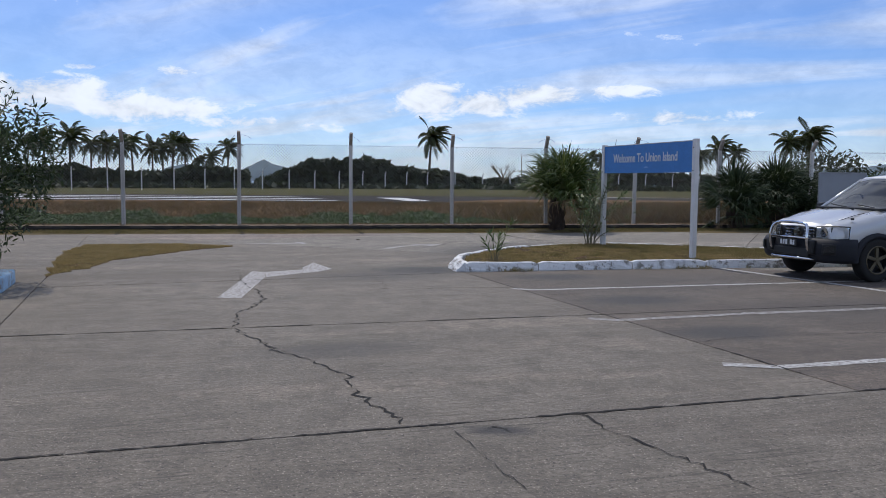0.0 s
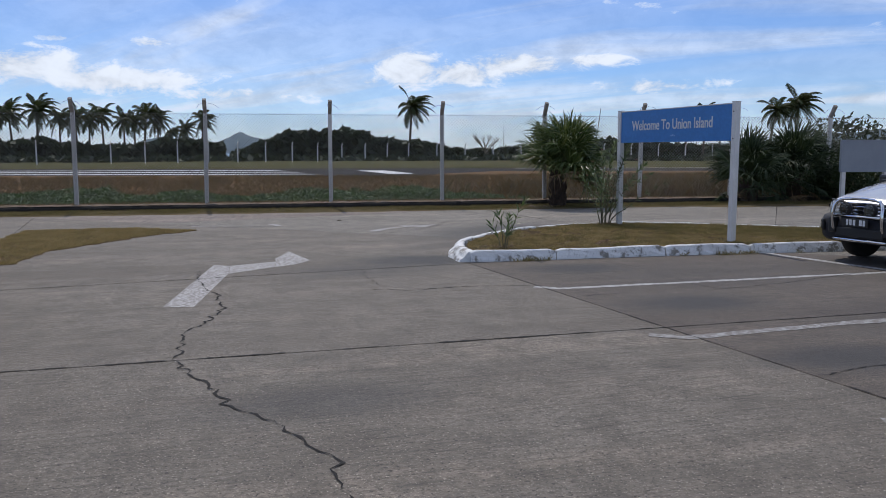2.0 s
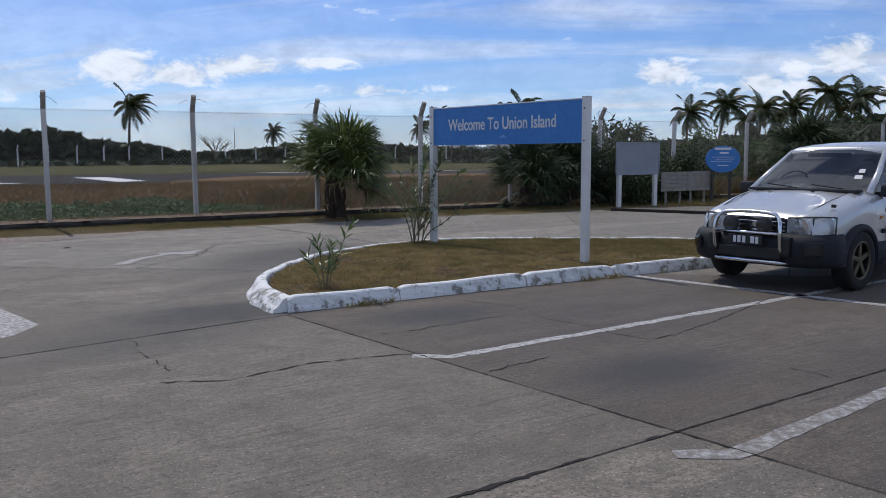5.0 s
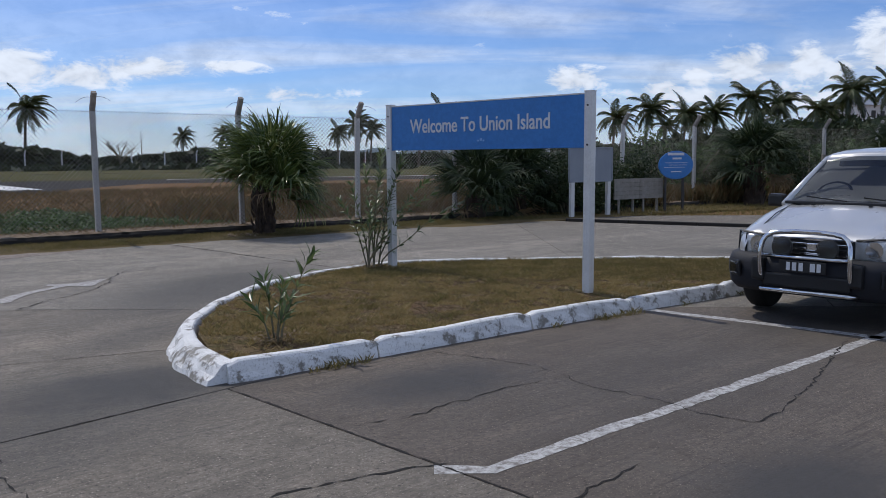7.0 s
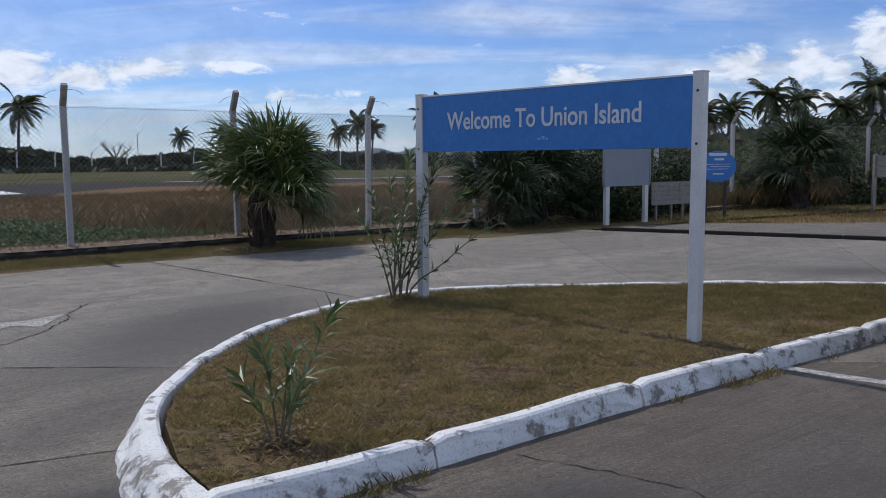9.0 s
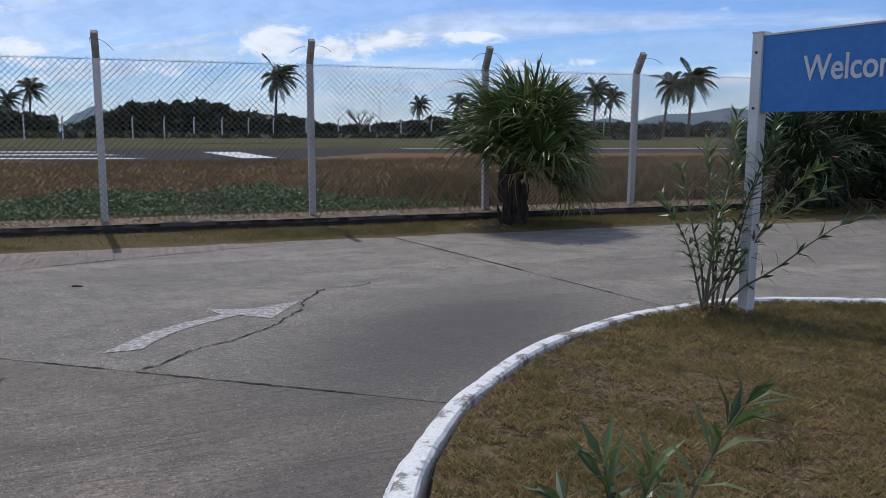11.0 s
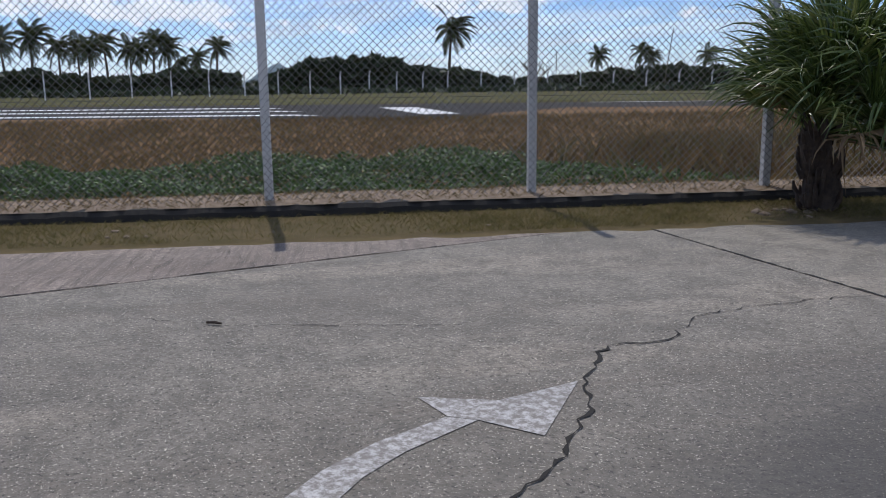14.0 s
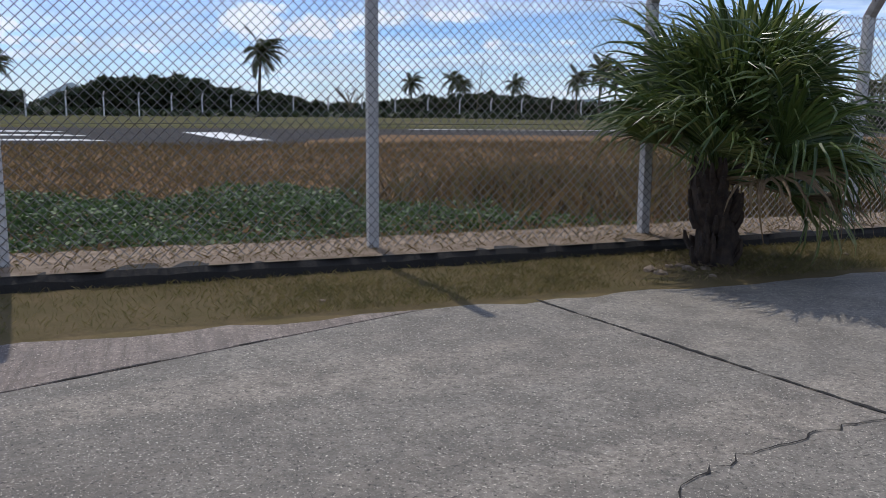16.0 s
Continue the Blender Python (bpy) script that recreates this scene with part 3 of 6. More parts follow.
# ---- paved car park ----
KERB = [(-1.20, 4.87), (-1.60, 5.28), (-1.96, 5.86), (-2.17, 6.45), (-2.28, 7.05), (-2.30, 7.6), (-2.26, 8.2), (-2.10, 8.95), (-1.78, 9.72), (-1.38, 10.27),
        (-0.80, 10.66), (0.10, 10.96), (1.40, 11.22), (2.40, 11.34), (3.50, 11.42), (4.60, 11.45), (5.05, 11.30), (5.12, 11.03), (4.85, 10.72), (4.0, 9.93),
        (3.10, 9.05), (1.80, 7.86), (0.45, 6.55), (-0.22, 5.86)]


def build_pavement():
    rng = random.Random(4)
    D, C = Vector((0.63, 0.777)), Vector((0.777, -0.63))

    def at(s, n):
        return (D.x * s + C.x * n, D.y * s + C.y * n)

    edge = [along(k, 1.75 if k < 5 else 1.6) for k in (-7, 7.2)]
    outline = [(edge[0].x, edge[0].y), (edge[1].x, edge[1].y), (1.4, 19.35), (30, 8.4), (26, -22), (-14, -22), (-34, -8)]
    base = bmesh.new()
    prism(base, outline, -0.3, -0.028)
    ground = tagged(part("pavement", base, M_SUBBASE), "old cracked grey concrete car park paving", "pavement", kind="structure")
    pieces = [outline]

    def split(a, b, pick=lambda c: True):
        out = []
        for p in pieces:
            c = sum((Vector(v) for v in p), Vector((0, 0))) / len(p)
            cut = [clip(p, a, b, 1), clip(p, a, b, -1)] if pick(c) else [p]
            out.extend(q for q in cut if len(q) > 2)
        pieces[:] = out

    # the lines of the joints, each through two points
    f0, f1 = (-6.10, 7.03), (-2.49, 7.49)
    lane_a, lane_b = ((1.68, -3.76), (4.87, 0.05)), ((-0.83, -1.23), (3.72, 3.86))
    lane_c, lane_d = ((-4.45, 0.08), (-1.13, 4.76)), ((-7.14, 2.67), (-1.98, 5.80))
    cross = ((-1.02, 4.66), (4.85, 0.27))

    def left_of(line, c):
        (ax, ay), (bx, by) = line
        return (bx - ax) * (c[1] - ay) - (by - ay) * (c[0] - ax) > 0

    split(f0, f1)
    north = lambda c: left_of((f0, f1), c)
    south = lambda c: not north(c)
    split((-12.64, 5.72), (-2.28, -1.88), south)
    split(*lane_a, south)
    split(*lane_b, lambda c: south(c) and left_of(lane_a, c))
    split(*lane_c, lambda c: south(c) and left_of(lane_b, c))
    split(*lane_d, lambda c: south(c) and left_of(lane_c, c))
    split(*cross, lambda c: south(c) and left_of(lane_a, c) and not left_of(lane_c, c))
    for n in (7.4, 11.0, 14.6):
        split(at(0, n), at(1, n), lambda c: south(c) and not left_of(lane_a, c))
    for q in (10.4, -12.0):
        split(at(q, 0), at(q, 1), lambda c: south(c) and C.dot(c) > 0)
    split((-5.78, 13.48), (-1.88, 10.62), north)
    split((0.48, 16.72), (1.15, 12.95), lambda c: north(c) and c.x > -3)
    split((-8.79, 8.42), (-7.06, 11.87), lambda c: north(c) and c.x < -5)
    split((5.3, 17.6), (4.4, 12.0), lambda c: north(c) and c.x > 2)
    for p in pieces:
        c = sum((Vector(v) for v in p), Vector((0, 0))) / len(p)
        shrunk = p
        for i in range(len(p)):
            a, b = Vector(p[i - 1]), Vector(p[i])
            if (b - a).length < 0.02:
                continue
            n = Vector((a.y - b.y, b.x - a.x)).normalized()
            n = n if n.dot(c - a) > 0 else -n
            e, g = a + n * 0.005, b + n * 0.005
            side = 1 if Vector((-(g.y - e.y), g.x - e.x)).dot(c - e) > 0 else -1
            shrunk = clip(shrunk, e, g, side)
        bm = bmesh.new()
        prism(bm, shrunk, -0.06, rng.uniform(-0.003, 0.0), 0.005)
        red = south(c) and left_of(cross, c) and left_of(lane_a, c) and not left_of(lane_c, c)
        rough = north(c) and left_of(((-8.79, 8.42), (-7.06, 11.87)), c)
        part("slab", bm, M_ROUGH if rough else M_NORTH if north(c) else M_SLAB_RED if red else M_SLAB, ground)

    # cracks wandering over the slabs: flat ribbons, the groove shadow put into their black
    cracks_south = [
        ([(-3.66, 2.45), (-3.1, 1.95), (-2.69, 1.66), (-2.13, 1.35), (-1.47, 0.82), (-1.18, 0.41), (-0.96, -0.06), (-0.49, -0.46), (-0.38, -0.65)], 0.030, 0.03),
        ([(-0.38, -0.65), (0.07, -0.88), (0.36, -0.98), (0.83, -1.22), (1.29, -1.3), (1.52, -1.4), (1.76, -1.48), (1.98, -1.7), (2.27, -1.92), (2.58, -2.06), (2.85, -2.27)], 0.030, 0.035),
        ([(3.56, -1.44), (3.73, -1.52), (3.91, -1.69), (4.15, -1.79), (4.45, -1.94), (5.2, -2.3)], 0.022, 0.02),
        ([(-1.96, 3.55), (-1.67, 3.16), (-1.44, 3.01), (-1.08, 2.72)], 0.016, 0.03),
        ([(-1.0, 2.45), (-0.58, 2.6), (-0.24, 3.13), (0.28, 3.5), (0.54, 3.61)], 0.030, 0.008),
        ([(3.52, 1.24), (3.82, 1.74), (4.12, 2.08), (4.98, 2.9)], 0.018, 0.015),
        ([(0.05, 5.92), (0.89, 5.57), (1.24, 5.06), (1.65, 4.81), (1.86, 4.55), (2.13, 4.42)], 0.014, 0.02),
        ([(2.13, 4.42), (2.36, 4.68), (2.70, 5.30), (3.4, 6.71)], 0.024, 0.015),
        ([(-0.16, 4.08), (0.16, 4.29), (0.4, 4.64), (0.74, 5.01), (1.05, 5.27)], 0.018, 0.02),
        ([(1.05, 3.16), (1.2, 3.4), (1.43, 3.71)], 0.018, 0.015),
        ([(3.06, 3.74), (3.33, 3.46)], 0.014, 0.015),
        ([(-4.37, 4.46), (-4.55, 4.9), (-4.73, 5.29), (-4.99, 6.19), (-5.0, 7.1)], 0.014, 0.02),
        ([(3.30, -2.06), (3.40, -1.99), (3.47, -2.04)], 0.030, 0.03),
        ([(3.16, -2.18), (3.40, -2.35), (3.95, -2.76)], 0.010, 0.01),
    ]
    cracks_north = [
        ([(-4.41, 7.29), (-4.4, 7.52), (-4.41, 7.91), (-4.34, 8.21), (-4.33, 8.66), (-4.4, 8.81), (-4.44, 9.13), (-4.57, 9.32), (-4.69, 9.69), (-4.75, 9.99)], 0.034, 0.02),
        ([(-4.75, 9.99), (-4.51, 10.29), (-4.54, 10.81), (-4.27, 11.28), (-3.88, 11.76), (-2.98, 12.54), (-1.2, 13.9)], 0.018, 0.02),
        ([(-7.4, 8.9), (-6.8, 9.1), (-6.2, 9.5), (-5.6, 9.9)], 0.010, 0.02),
        ([(-7.9, 4.7), (-7.2, 5.3), (-6.6, 5.9)], 0.016, 0.02),
        ([(1.15, 12.9), (2.4, 13.1), (3.8, 14.3)], 0.016, 0.03),
    ]
    for pts, wide, wander in cracks_south + cracks_north:
        bm = ribbon(bmesh.new(), jagged(pts, 0.055, wander * 0.75, rng), wide * 0.45, 0.0028, 0.95, rng, True)
        part("crack", bm, M_CRACK, ground)
    # crumbled arrises where the joints have opened, flat ribbons in the same groove-shadow black
    for a, b, wide in (((1.2, -4.33), (5.6, 0.92), 0.034), ((-2.2, -2.763), (2.20, 2.16), 0.030), ((2.20, 2.16), (4.9, 5.18), 0.020), ((-5.0, -0.695), (-2.16, 3.31), 0.022), ((-2.1, 3.39), (-1.25, 4.59), 0.016),
                       ((-7.6, 2.40), (-2.05, 5.76), 0.012), ((-1.02, 4.66), (2.2, 2.24), 0.020), ((2.2, 2.24), (4.85, 0.27), 0.022), ((-9.0, 6.66), (-2.45, 7.495), 0.028), ((-5.9, 13.57), (-1.95, 10.67), 0.026),
                       ((-8.79, 8.42), (-7.06, 11.87), 0.022)):
        line_pts = jagged([a, b], 0.045, wide * 0.14, rng)
        bm = bmesh.new()
        k = 0
        while k < len(line_pts) - 4:
            step = rng.randint(6, 26)
            ribbon(bm, line_pts[k:k + step], wide * rng.uniform(0.45, 0.85), 0.0026, 0.7, rng, True)
            k += step + rng.choice((0, 0, 3, 8))
        part("joint_edge", bm, M_CRACK, ground)

    # painted parking lines and arrows
    def line(pts, wide, mat=M_LINE, name="parking_line"):
        part(name, ribbon(bmesh.new(), jagged(pts, 0.12, 0.004, rng), wide, 0.0014, 0.14, rng), mat, ground)

    line([(0.42, 3.50), (0.70, 3.53), (3.67, 6.82), (8.5, 12.2)], 0.10)
    line([(2.22, 1.86), (2.50, 1.92), (3.44, 3.12), (7.7, 7.9)], 0.12, M_FADED)
    line([(3.97, 0.47), (4.36, 0.63), (5.02, 1.40), (9.3, 6.2)], 0.12)
    line([(1.93, 7.91), (3.67, 6.83), (7.2, 4.55)], 0.12)
    line([(5.9, 20.2), (7.9, 20.6)], 0.12)

    def flat(polys, name, mat):
        bm = bmesh.new()
        for p in polys:
            bm.faces.new([bm.verts.new((x, y, 0.0012)) for x, y in p])
        part(name, bm, mat, ground)

    flat([[(-2.03, 0.60), (-1.79, 0.76), (-3.12, 2.44), (-3.62, 2.92), (-3.86, 2.88)],
          [(-3.62, 2.926), (-3.114, 2.448), (-3.06, 3.15), (-3.40, 3.55)], [(-3.60, 3.72), (-3.405, 3.557), (-3.055, 3.16), (-3.0, 3.45), (-3.10, 3.88), (-4.05, 4.48)]], "direction_arrow", M_ARROW)
    tail = [(-4.92, 7.48), (-4.98, 7.72), (-5.03, 8.05), (-5.02, 8.35), (-4.93, 8.72)]
    left = [(-4.75, 7.66), (-4.82, 7.85), (-4.87, 8.1), (-4.87, 8.35), (-4.80, 8.76)]
    flat([[tail[i], left[i], left[i + 1], tail[i + 1]] for i in range(4)] + [[(-5.17, 8.83), (-4.93, 8.724), (-4.80, 8.764), (-4.49, 8.78), (-4.65, 9.42), (-4.84, 9.0)]], "direction_arrow", M_ARROW)
    flat([[(-7.64, 7.72), (-7.42, 7.76), (-7.5, 7.62)], [(-7.42, 7.76), (-7.13, 7.62), (-7.2, 7.5), (-7.5, 7.62)], [(-7.13, 7.62), (-7.07, 7.42), (-7.2, 7.4), (-7.2, 7.5)],
          [(-8.6, 6.6), (-8.5, 6.5), (-7.07, 7.42), (-7.2, 7.45)]], "direction_arrow", M_ARROW)
    return ground


def build_island():
    """The kerbed turf island: cast kerb lengths round a bed of soil."""
    bed = bmesh.new()
    c = Vector((0.9, 8.6))
    inner = [(x + (c.x - x) * 0.03, y + (c.y - y) * 0.03) for x, y in KERB]
    low = [bed.verts.new((x, y, 0.0)) for x, y in inner]
    rim = [bed.verts.new((x, y, 0.095)) for x, y in inner]
    mid = [bed.verts.new((x + (c.x - x) * 0.3, y + (c.y - y) * 0.3, 0.10)) for x, y in inner]
    for a, b in ((low, rim), (rim, mid)):
        for k in range(len(inner)):
            bed.faces.new((a[k], a[(k + 1) % len(inner)], b[(k + 1) % len(inner)], b[k]))
    bed.faces.new(mid)
    island = tagged(part("traffic_island", bed, M_SOIL), "turf traffic island with dry grass and white kerb", "traffic island", kind="structure")
    rng = random.Random(8)
    ctr = Vector((c.x, c.y, 0))
    pts = [Vector((x, y, 0)) for x, y in KERB]
    path = []                                    # rounded west and north side, straight south side
    m = len(pts)
    for i in range(m):
        a, b = pts[i], pts[(i + 1) % m]
        before, after = (pts[i - 1] if 0 < i < 17 else a), (pts[(i + 2) % m] if i < 16 else b)
        n = max(2, int((b - a).length / 0.09))
        for k in range(n):
            f = k / n
            if i < 17:
                path.append(0.5 * (2 * a + (b - before) * f + (2 * before - 5 * a + 4 * b - after) * f ** 2 + (3 * a - before - 3 * b + after) * f ** 3))
            else:
                path.append(a.lerp(b, f))
    n = len(path)
    run = [0.0]
    for i in range(n):
        run.append(run[-1] + (path[(i + 1) % n] - path[i]).length)
    total = run[-1]

    def ring_at(i, end):
        """Section of the kerb: a lumpy trowelled toe by the tip, a squarer face elsewhere."""
        p = path[i % n]
        t = (path[(i + 1) % n] - path[(i - 1) % n]).normalized()
        if i % n == 0:
            t = (path[1] - path[0]).normalized() if i == 0 else (path[0] - path[-1]).normalized()
        out = Vector((t.y, -t.x, 0))
        out = -out if out.dot(p - ctr) < 0 else out
        d = run[i % n] if i < n else total
        toe = 0.075 * max(0.0, 1 - max(0.0, d - 0.9) / 1.2) if i < n / 2 else 0.0
        lump = 1.0 if toe > 0 else 0.45
        j = [lump * rng.uniform(-0.016, 0.016) for _ in range(5)]
        h = (0.142 if i > n * 0.55 or toe > 0 else 0.128) + 0.006 * math.sin(d * 2.1) + 0.004 * math.sin(d * 5.3) - ((0.026 if i > n * 0.55 else 0.008) if end else 0.0)
        prof = [(0.052 + toe * 1.35 + j[0], -0.02), (0.046 + toe * 1.1 + j[0], 0.02 + abs(j[1])), (0.036 + toe * 0.75 + j[1], 0.062 + j[2] * 0.6), (0.024 + toe * 0.35 + j[2], h - 0.034), (0.016 + toe * 0.12 + j[3] * 0.5, h - 0.012),
                (0.0, h), (-0.04, h + j[4] * 0.2), (-0.070, h - 0.003), (-0.084 + j[3] * 0.4, h - 0.018), (-0.086, -0.02)]
        return [p + out * o + Vector((0, 0, z)) for o, z in prof]

    cuts = [0]
    while cuts[-1] < n:
        want = run[cuts[-1]] + rng.uniform(1.15, 1.7)
        k = next((q for q in range(n) if run[q] >= want), n)
        cuts.append(n if n - k < 6 else k)
    for a, b in zip(cuts, cuts[1:]):
        bm = bmesh.new()
        rings = []
        for i in range(a, b + 1):
            end = i in (a, b)
            ring = ring_at(i, end)
            if end:
                shift = (path[(a + 1) % n] - path[a % n]).normalized() * (0.008 if a > n * 0.55 else 0.003) if i == a else (path[(b - 1) % n] - path[b % n]).normalized() * (0.008 if a > n * 0.55 else 0.003)
                ring = [v + shift for v in ring]
            rings.append([bm.verts.new(v) for v in ring])
        size = len(rings[0])
        for u, v in zip(rings, rings[1:]):
            for k in range(size):
                bm.faces.new((u[k], u[(k + 1) % size], v[(k + 1) % size], v[k]))
        bm.faces.new(rings[0])
        bm.faces.new(rings[-1][::-1])
        part("kerbstone", bm, M_KERB, island)
    return island


def build_fence_kerb():
    """The kerb under the fence, shade put into its near-black colour, the verge before it and the gravel strip behind.
    """
    bm = bmesh.new()
    prev = None
    rng = random.Random(3)
    for i in range(-120, 240):
        k = i / 20
        w = rng.uniform(-0.03, 0.022)
        ring = [bm.verts.new(along(k, o, z)) for o, z in ((0.45 + w, -0.08), (0.43 + w, 0.09 + w * 0.6), (0.38 + w, 0.135 + w * 0.5), (-0.10, 0.14), (-0.14, -0.08))]
        if prev:
            for q in range(5):
                bm.faces.new((prev[q], prev[(q + 1) % 5], ring[(q + 1) % 5], ring[q]))
        prev = ring
    tagged(part("fence_kerb", bm, M_DARKKERB), "low concrete kerb under the fence, shade put into its colour", "kerb", kind="structure")
    bm = bmesh.new()
    prev = None
    for i in range(-180, 360):
        k = i / 30
        w = rng.uniform(-0.06, 0.06)
        ring = [bm.verts.new(along(k, o, z)) for o, z in ((0.385 + w * 0.7, 0.139 + w * 0.12), (0.0, 0.152), (-0.75 + w, 0.12), (-1.25 + w, -0.07))]
        if prev:
            for q in range(3):
                bm.faces.new((prev[q], prev[q + 1], ring[q + 1], ring[q]))
        prev = ring
    tagged(part("gravel_strip", bm, M_GRAVEL), "pale gravelly strip behind the fence kerb", "gravel", kind="structure")
    bm = bmesh.new()
    prev = None
    for i in range(-60, 130):
        k = i / 10
        w = 1.82 + rng.uniform(-0.07, 0.05) + (0.35 if k > 6.2 else 0)
        ring = [bm.verts.new(along(k, o, z)) for o, z in ((0.42, 0.022), (0.65, 0.018), (w - 0.2, 0.016), (w, -0.004))]
        if prev:
            for q in range(3):
                bm.faces.new((prev[q], prev[q + 1], ring[q + 1], ring[q]))
        prev = ring
    tagged(part("verge", bm, M_VERGE), "narrow grassy verge along the fence kerb", "verge", kind="structure")


# ---- fence ----
def fence_post_meshes(rng):
    bm = bmesh.new()
    box(bm, (0, 0, 1.18), (0.098, 0.095, 2.56), None, 0.012)
    shaft = bpy.data.meshes.new("post")
    bm.to_mesh(shaft)
    bm.free()
    bm = bmesh.new()
    lean = Matrix.Rotation(radians(32), 4, "X")
    box(bm, (0, -0.10, 2.60), (0.095, 0.095, 0.40), lean, 0.014)
    arm = bpy.data.meshes.new("arm")
    bm.to_mesh(arm)
    bm.free()
    shaft.materials.append(M_POST)
    arm.materials.append(M_POSTTOP)
    return shaft, arm


def build_fence():
    rng = random.Random(12)
    fence = thing("chain_link_fence", Matrix(), "tall chain-link fence on leaning-armed concrete posts", "fence")
    shaft, arm = fence_post_meshes(rng)
    turn = math.atan2(U.y, U.x)
    uneven = {-2: -0.22, -1: -0.2, 0: -0.17, 1: -0.11, 2: -0.06, 5: -0.03, 6: -0.09, 7: -0.15, 8: -0.10, 9: -0.11, 10: -0.10, 11: -0.08}
    for k in range(-5, 15):
        p = along(k + uneven.get(k, 0.0))
        m = Matrix.Translation(p) @ pose(0, 0, 0, rng.uniform(-0.8, 0.8), rng.uniform(-0.8, 0.8), math.degrees(turn))
        post = new("post", shaft)
        post.parent = fence
        post.matrix_basis = m
        a = new("arm", arm)
        a.parent = post
        for s in (-1, 1):
            pts = [Vector((0, -0.12 - 0.03 * s, 2.66))]
            d = Vector((s * rng.uniform(0.5, 1.0), -0.3, rng.uniform(0.1, 0.5)))
            for q in range(6):
                pts.append(pts[-1] + d * 0.055)
                d = d + Vector((rng.uniform(-0.2, 0.2), 0, -0.22))
            part("barbed_wire", tubed(pts, 0.004, 4), M_RUST, post)
    # woven wire: each wire zigzags up through its neighbours
    verts, faces = [], []
    cell, top, low = 0.088, 2.42, 0.14

    def bar(p, q, r):
        t = (q - p).normalized()
        s = t.cross(N).normalized()
        u = t.cross(s)
        i = len(verts)
        for e in (p, q):
            for a in (0, 2.094, 4.189):
                verts.append(e + r * (math.cos(a) * s + math.sin(a) * u))
        for c in range(3):
            d = (c + 1) % 3
            faces.append((i + c, i + d, i + 3 + d, i + 3 + c))

    length, high = 2.98, top - low
    for k in range(-5, 14):
        a0, dirn = along(k, 0.055), (along(k + 1, 0.055) - along(k, 0.055))
        dirn = dirn / length
        for s in (-1, 1):
            n0 = -int(high / cell) - 1
            for i in range(n0, int(length / cell) + int(high / cell) + 2):
                x0 = i * cell
                x1 = x0 + s * high
                lo, hi = 0.0, 1.0
                for val, dv in ((x0, x1 - x0),):
                    t0, t1 = (0 - val) / dv, (length - val) / dv
                    lo, hi = max(lo, min(t0, t1)), min(hi, max(t0, t1))
                if hi - lo < 0.01:
                    continue
                p = a0 + dirn * (x0 + (x1 - x0) * lo) + Vector((0, 0, low + high * lo)) + N * 0.002 * s
                q = a0 + dirn * (x0 + (x1 - x0) * hi) + Vector((0, 0, low + high * hi)) + N * 0.002 * s
                bar(p, q, 0.0040 if k < 8 else 0.0018)
        for h in (low, 1.25, top - 0.01):
            bar(a0 + Vector((0, 0, h)), a0 + dirn * length + Vector((0, 0, h)), 0.0026)
        for i in range(int(length / cell)):
            p = a0 + dirn * (i * cell + 0.02) + Vector((0, 0, top - 0.01))
            bar(p, p + dirn * 0.03 + Vector((0, 0, 0.03)), 0.0029)
            bar(p + dirn * 0.03 + Vector((0, 0, 0.03)), p + dirn * 0.06, 0.0029)
    mesh = from_arrays("wire_mesh", verts, faces, M_WIRE, fence)
    tagged(mesh, "diamond wire mesh", kind="stuff")


def build_far_fence():
    fence = thing("boundary_fence", Matrix(), "distant fence of white posts beyond the runway", "fence")
    bm = bmesh.new()
    box(bm, (0, 0, 0.95), (0.11, 0.11, 1.9), None, 0.02)
    box(bm, (0, -0.12, 2.0), (0.10, 0.10, 0.4), Matrix.Rotation(radians(35), 4, "X"), 0.02)
    me = bpy.data.meshes.new("post")
    bm.to_mesh(me)
    bm.free()
    me.materials.append(M_WHITE)
    a, b = Vector((-59, 37.7, 0)), Vector((-48.6, 72, 0))
    for i in range(-8, 24):
        p = a.lerp(b, i / 12)
        if i > 12:
            p = b + Vector((0.80, 0.6, 0)) * 3.2 * (i - 12)
        post = new("post", me)
        post.parent = fence
        post.matrix_basis = pose(p.x, p.y, field_height(p.x, p.y) - 0.1, 0, 0, 60)


build_ground()
build_runway()
build_far_verge()
build_island()
build_fence_kerb()
build_fence()
build_far_fence()


# ---- signs ----
def lettering(name, words, size, material, parent, m, wide=None, depth=0.004):
    """Raised letters as a mesh, centred on m; fitted to a width if one is given."""
    cu = bpy.data.curves.new(name, "FONT")
    cu.body, cu.size, cu.align_x, cu.align_y, cu.extrude, cu.offset = words, size, "CENTER", "CENTER", depth, 0.003
    tmp = new(name, cu)
    bpy.context.view_layer.update()
    me = bpy.data.meshes.new_from_object(tmp.evaluated_get(bpy.context.evaluated_depsgraph_get()))
    scene.collection.objects.unlink(tmp)
    bpy.data.objects.remove(tmp)
    xs = [v.co.x for v in me.vertices]
    k = wide / (max(xs) - min(xs)) if wide else 1.0
    me.transform(Matrix.Diagonal((k, 1, 1, 1)))
    ob = link_mesh(name, me, material, parent)
    ob.matrix_basis = m
    return ob


def upright(x, z, y=0.0):
    """Pose on a panel that stands in the local x-z plane and faces -y."""
    return pose(x, y, z, 90, 0, 0)


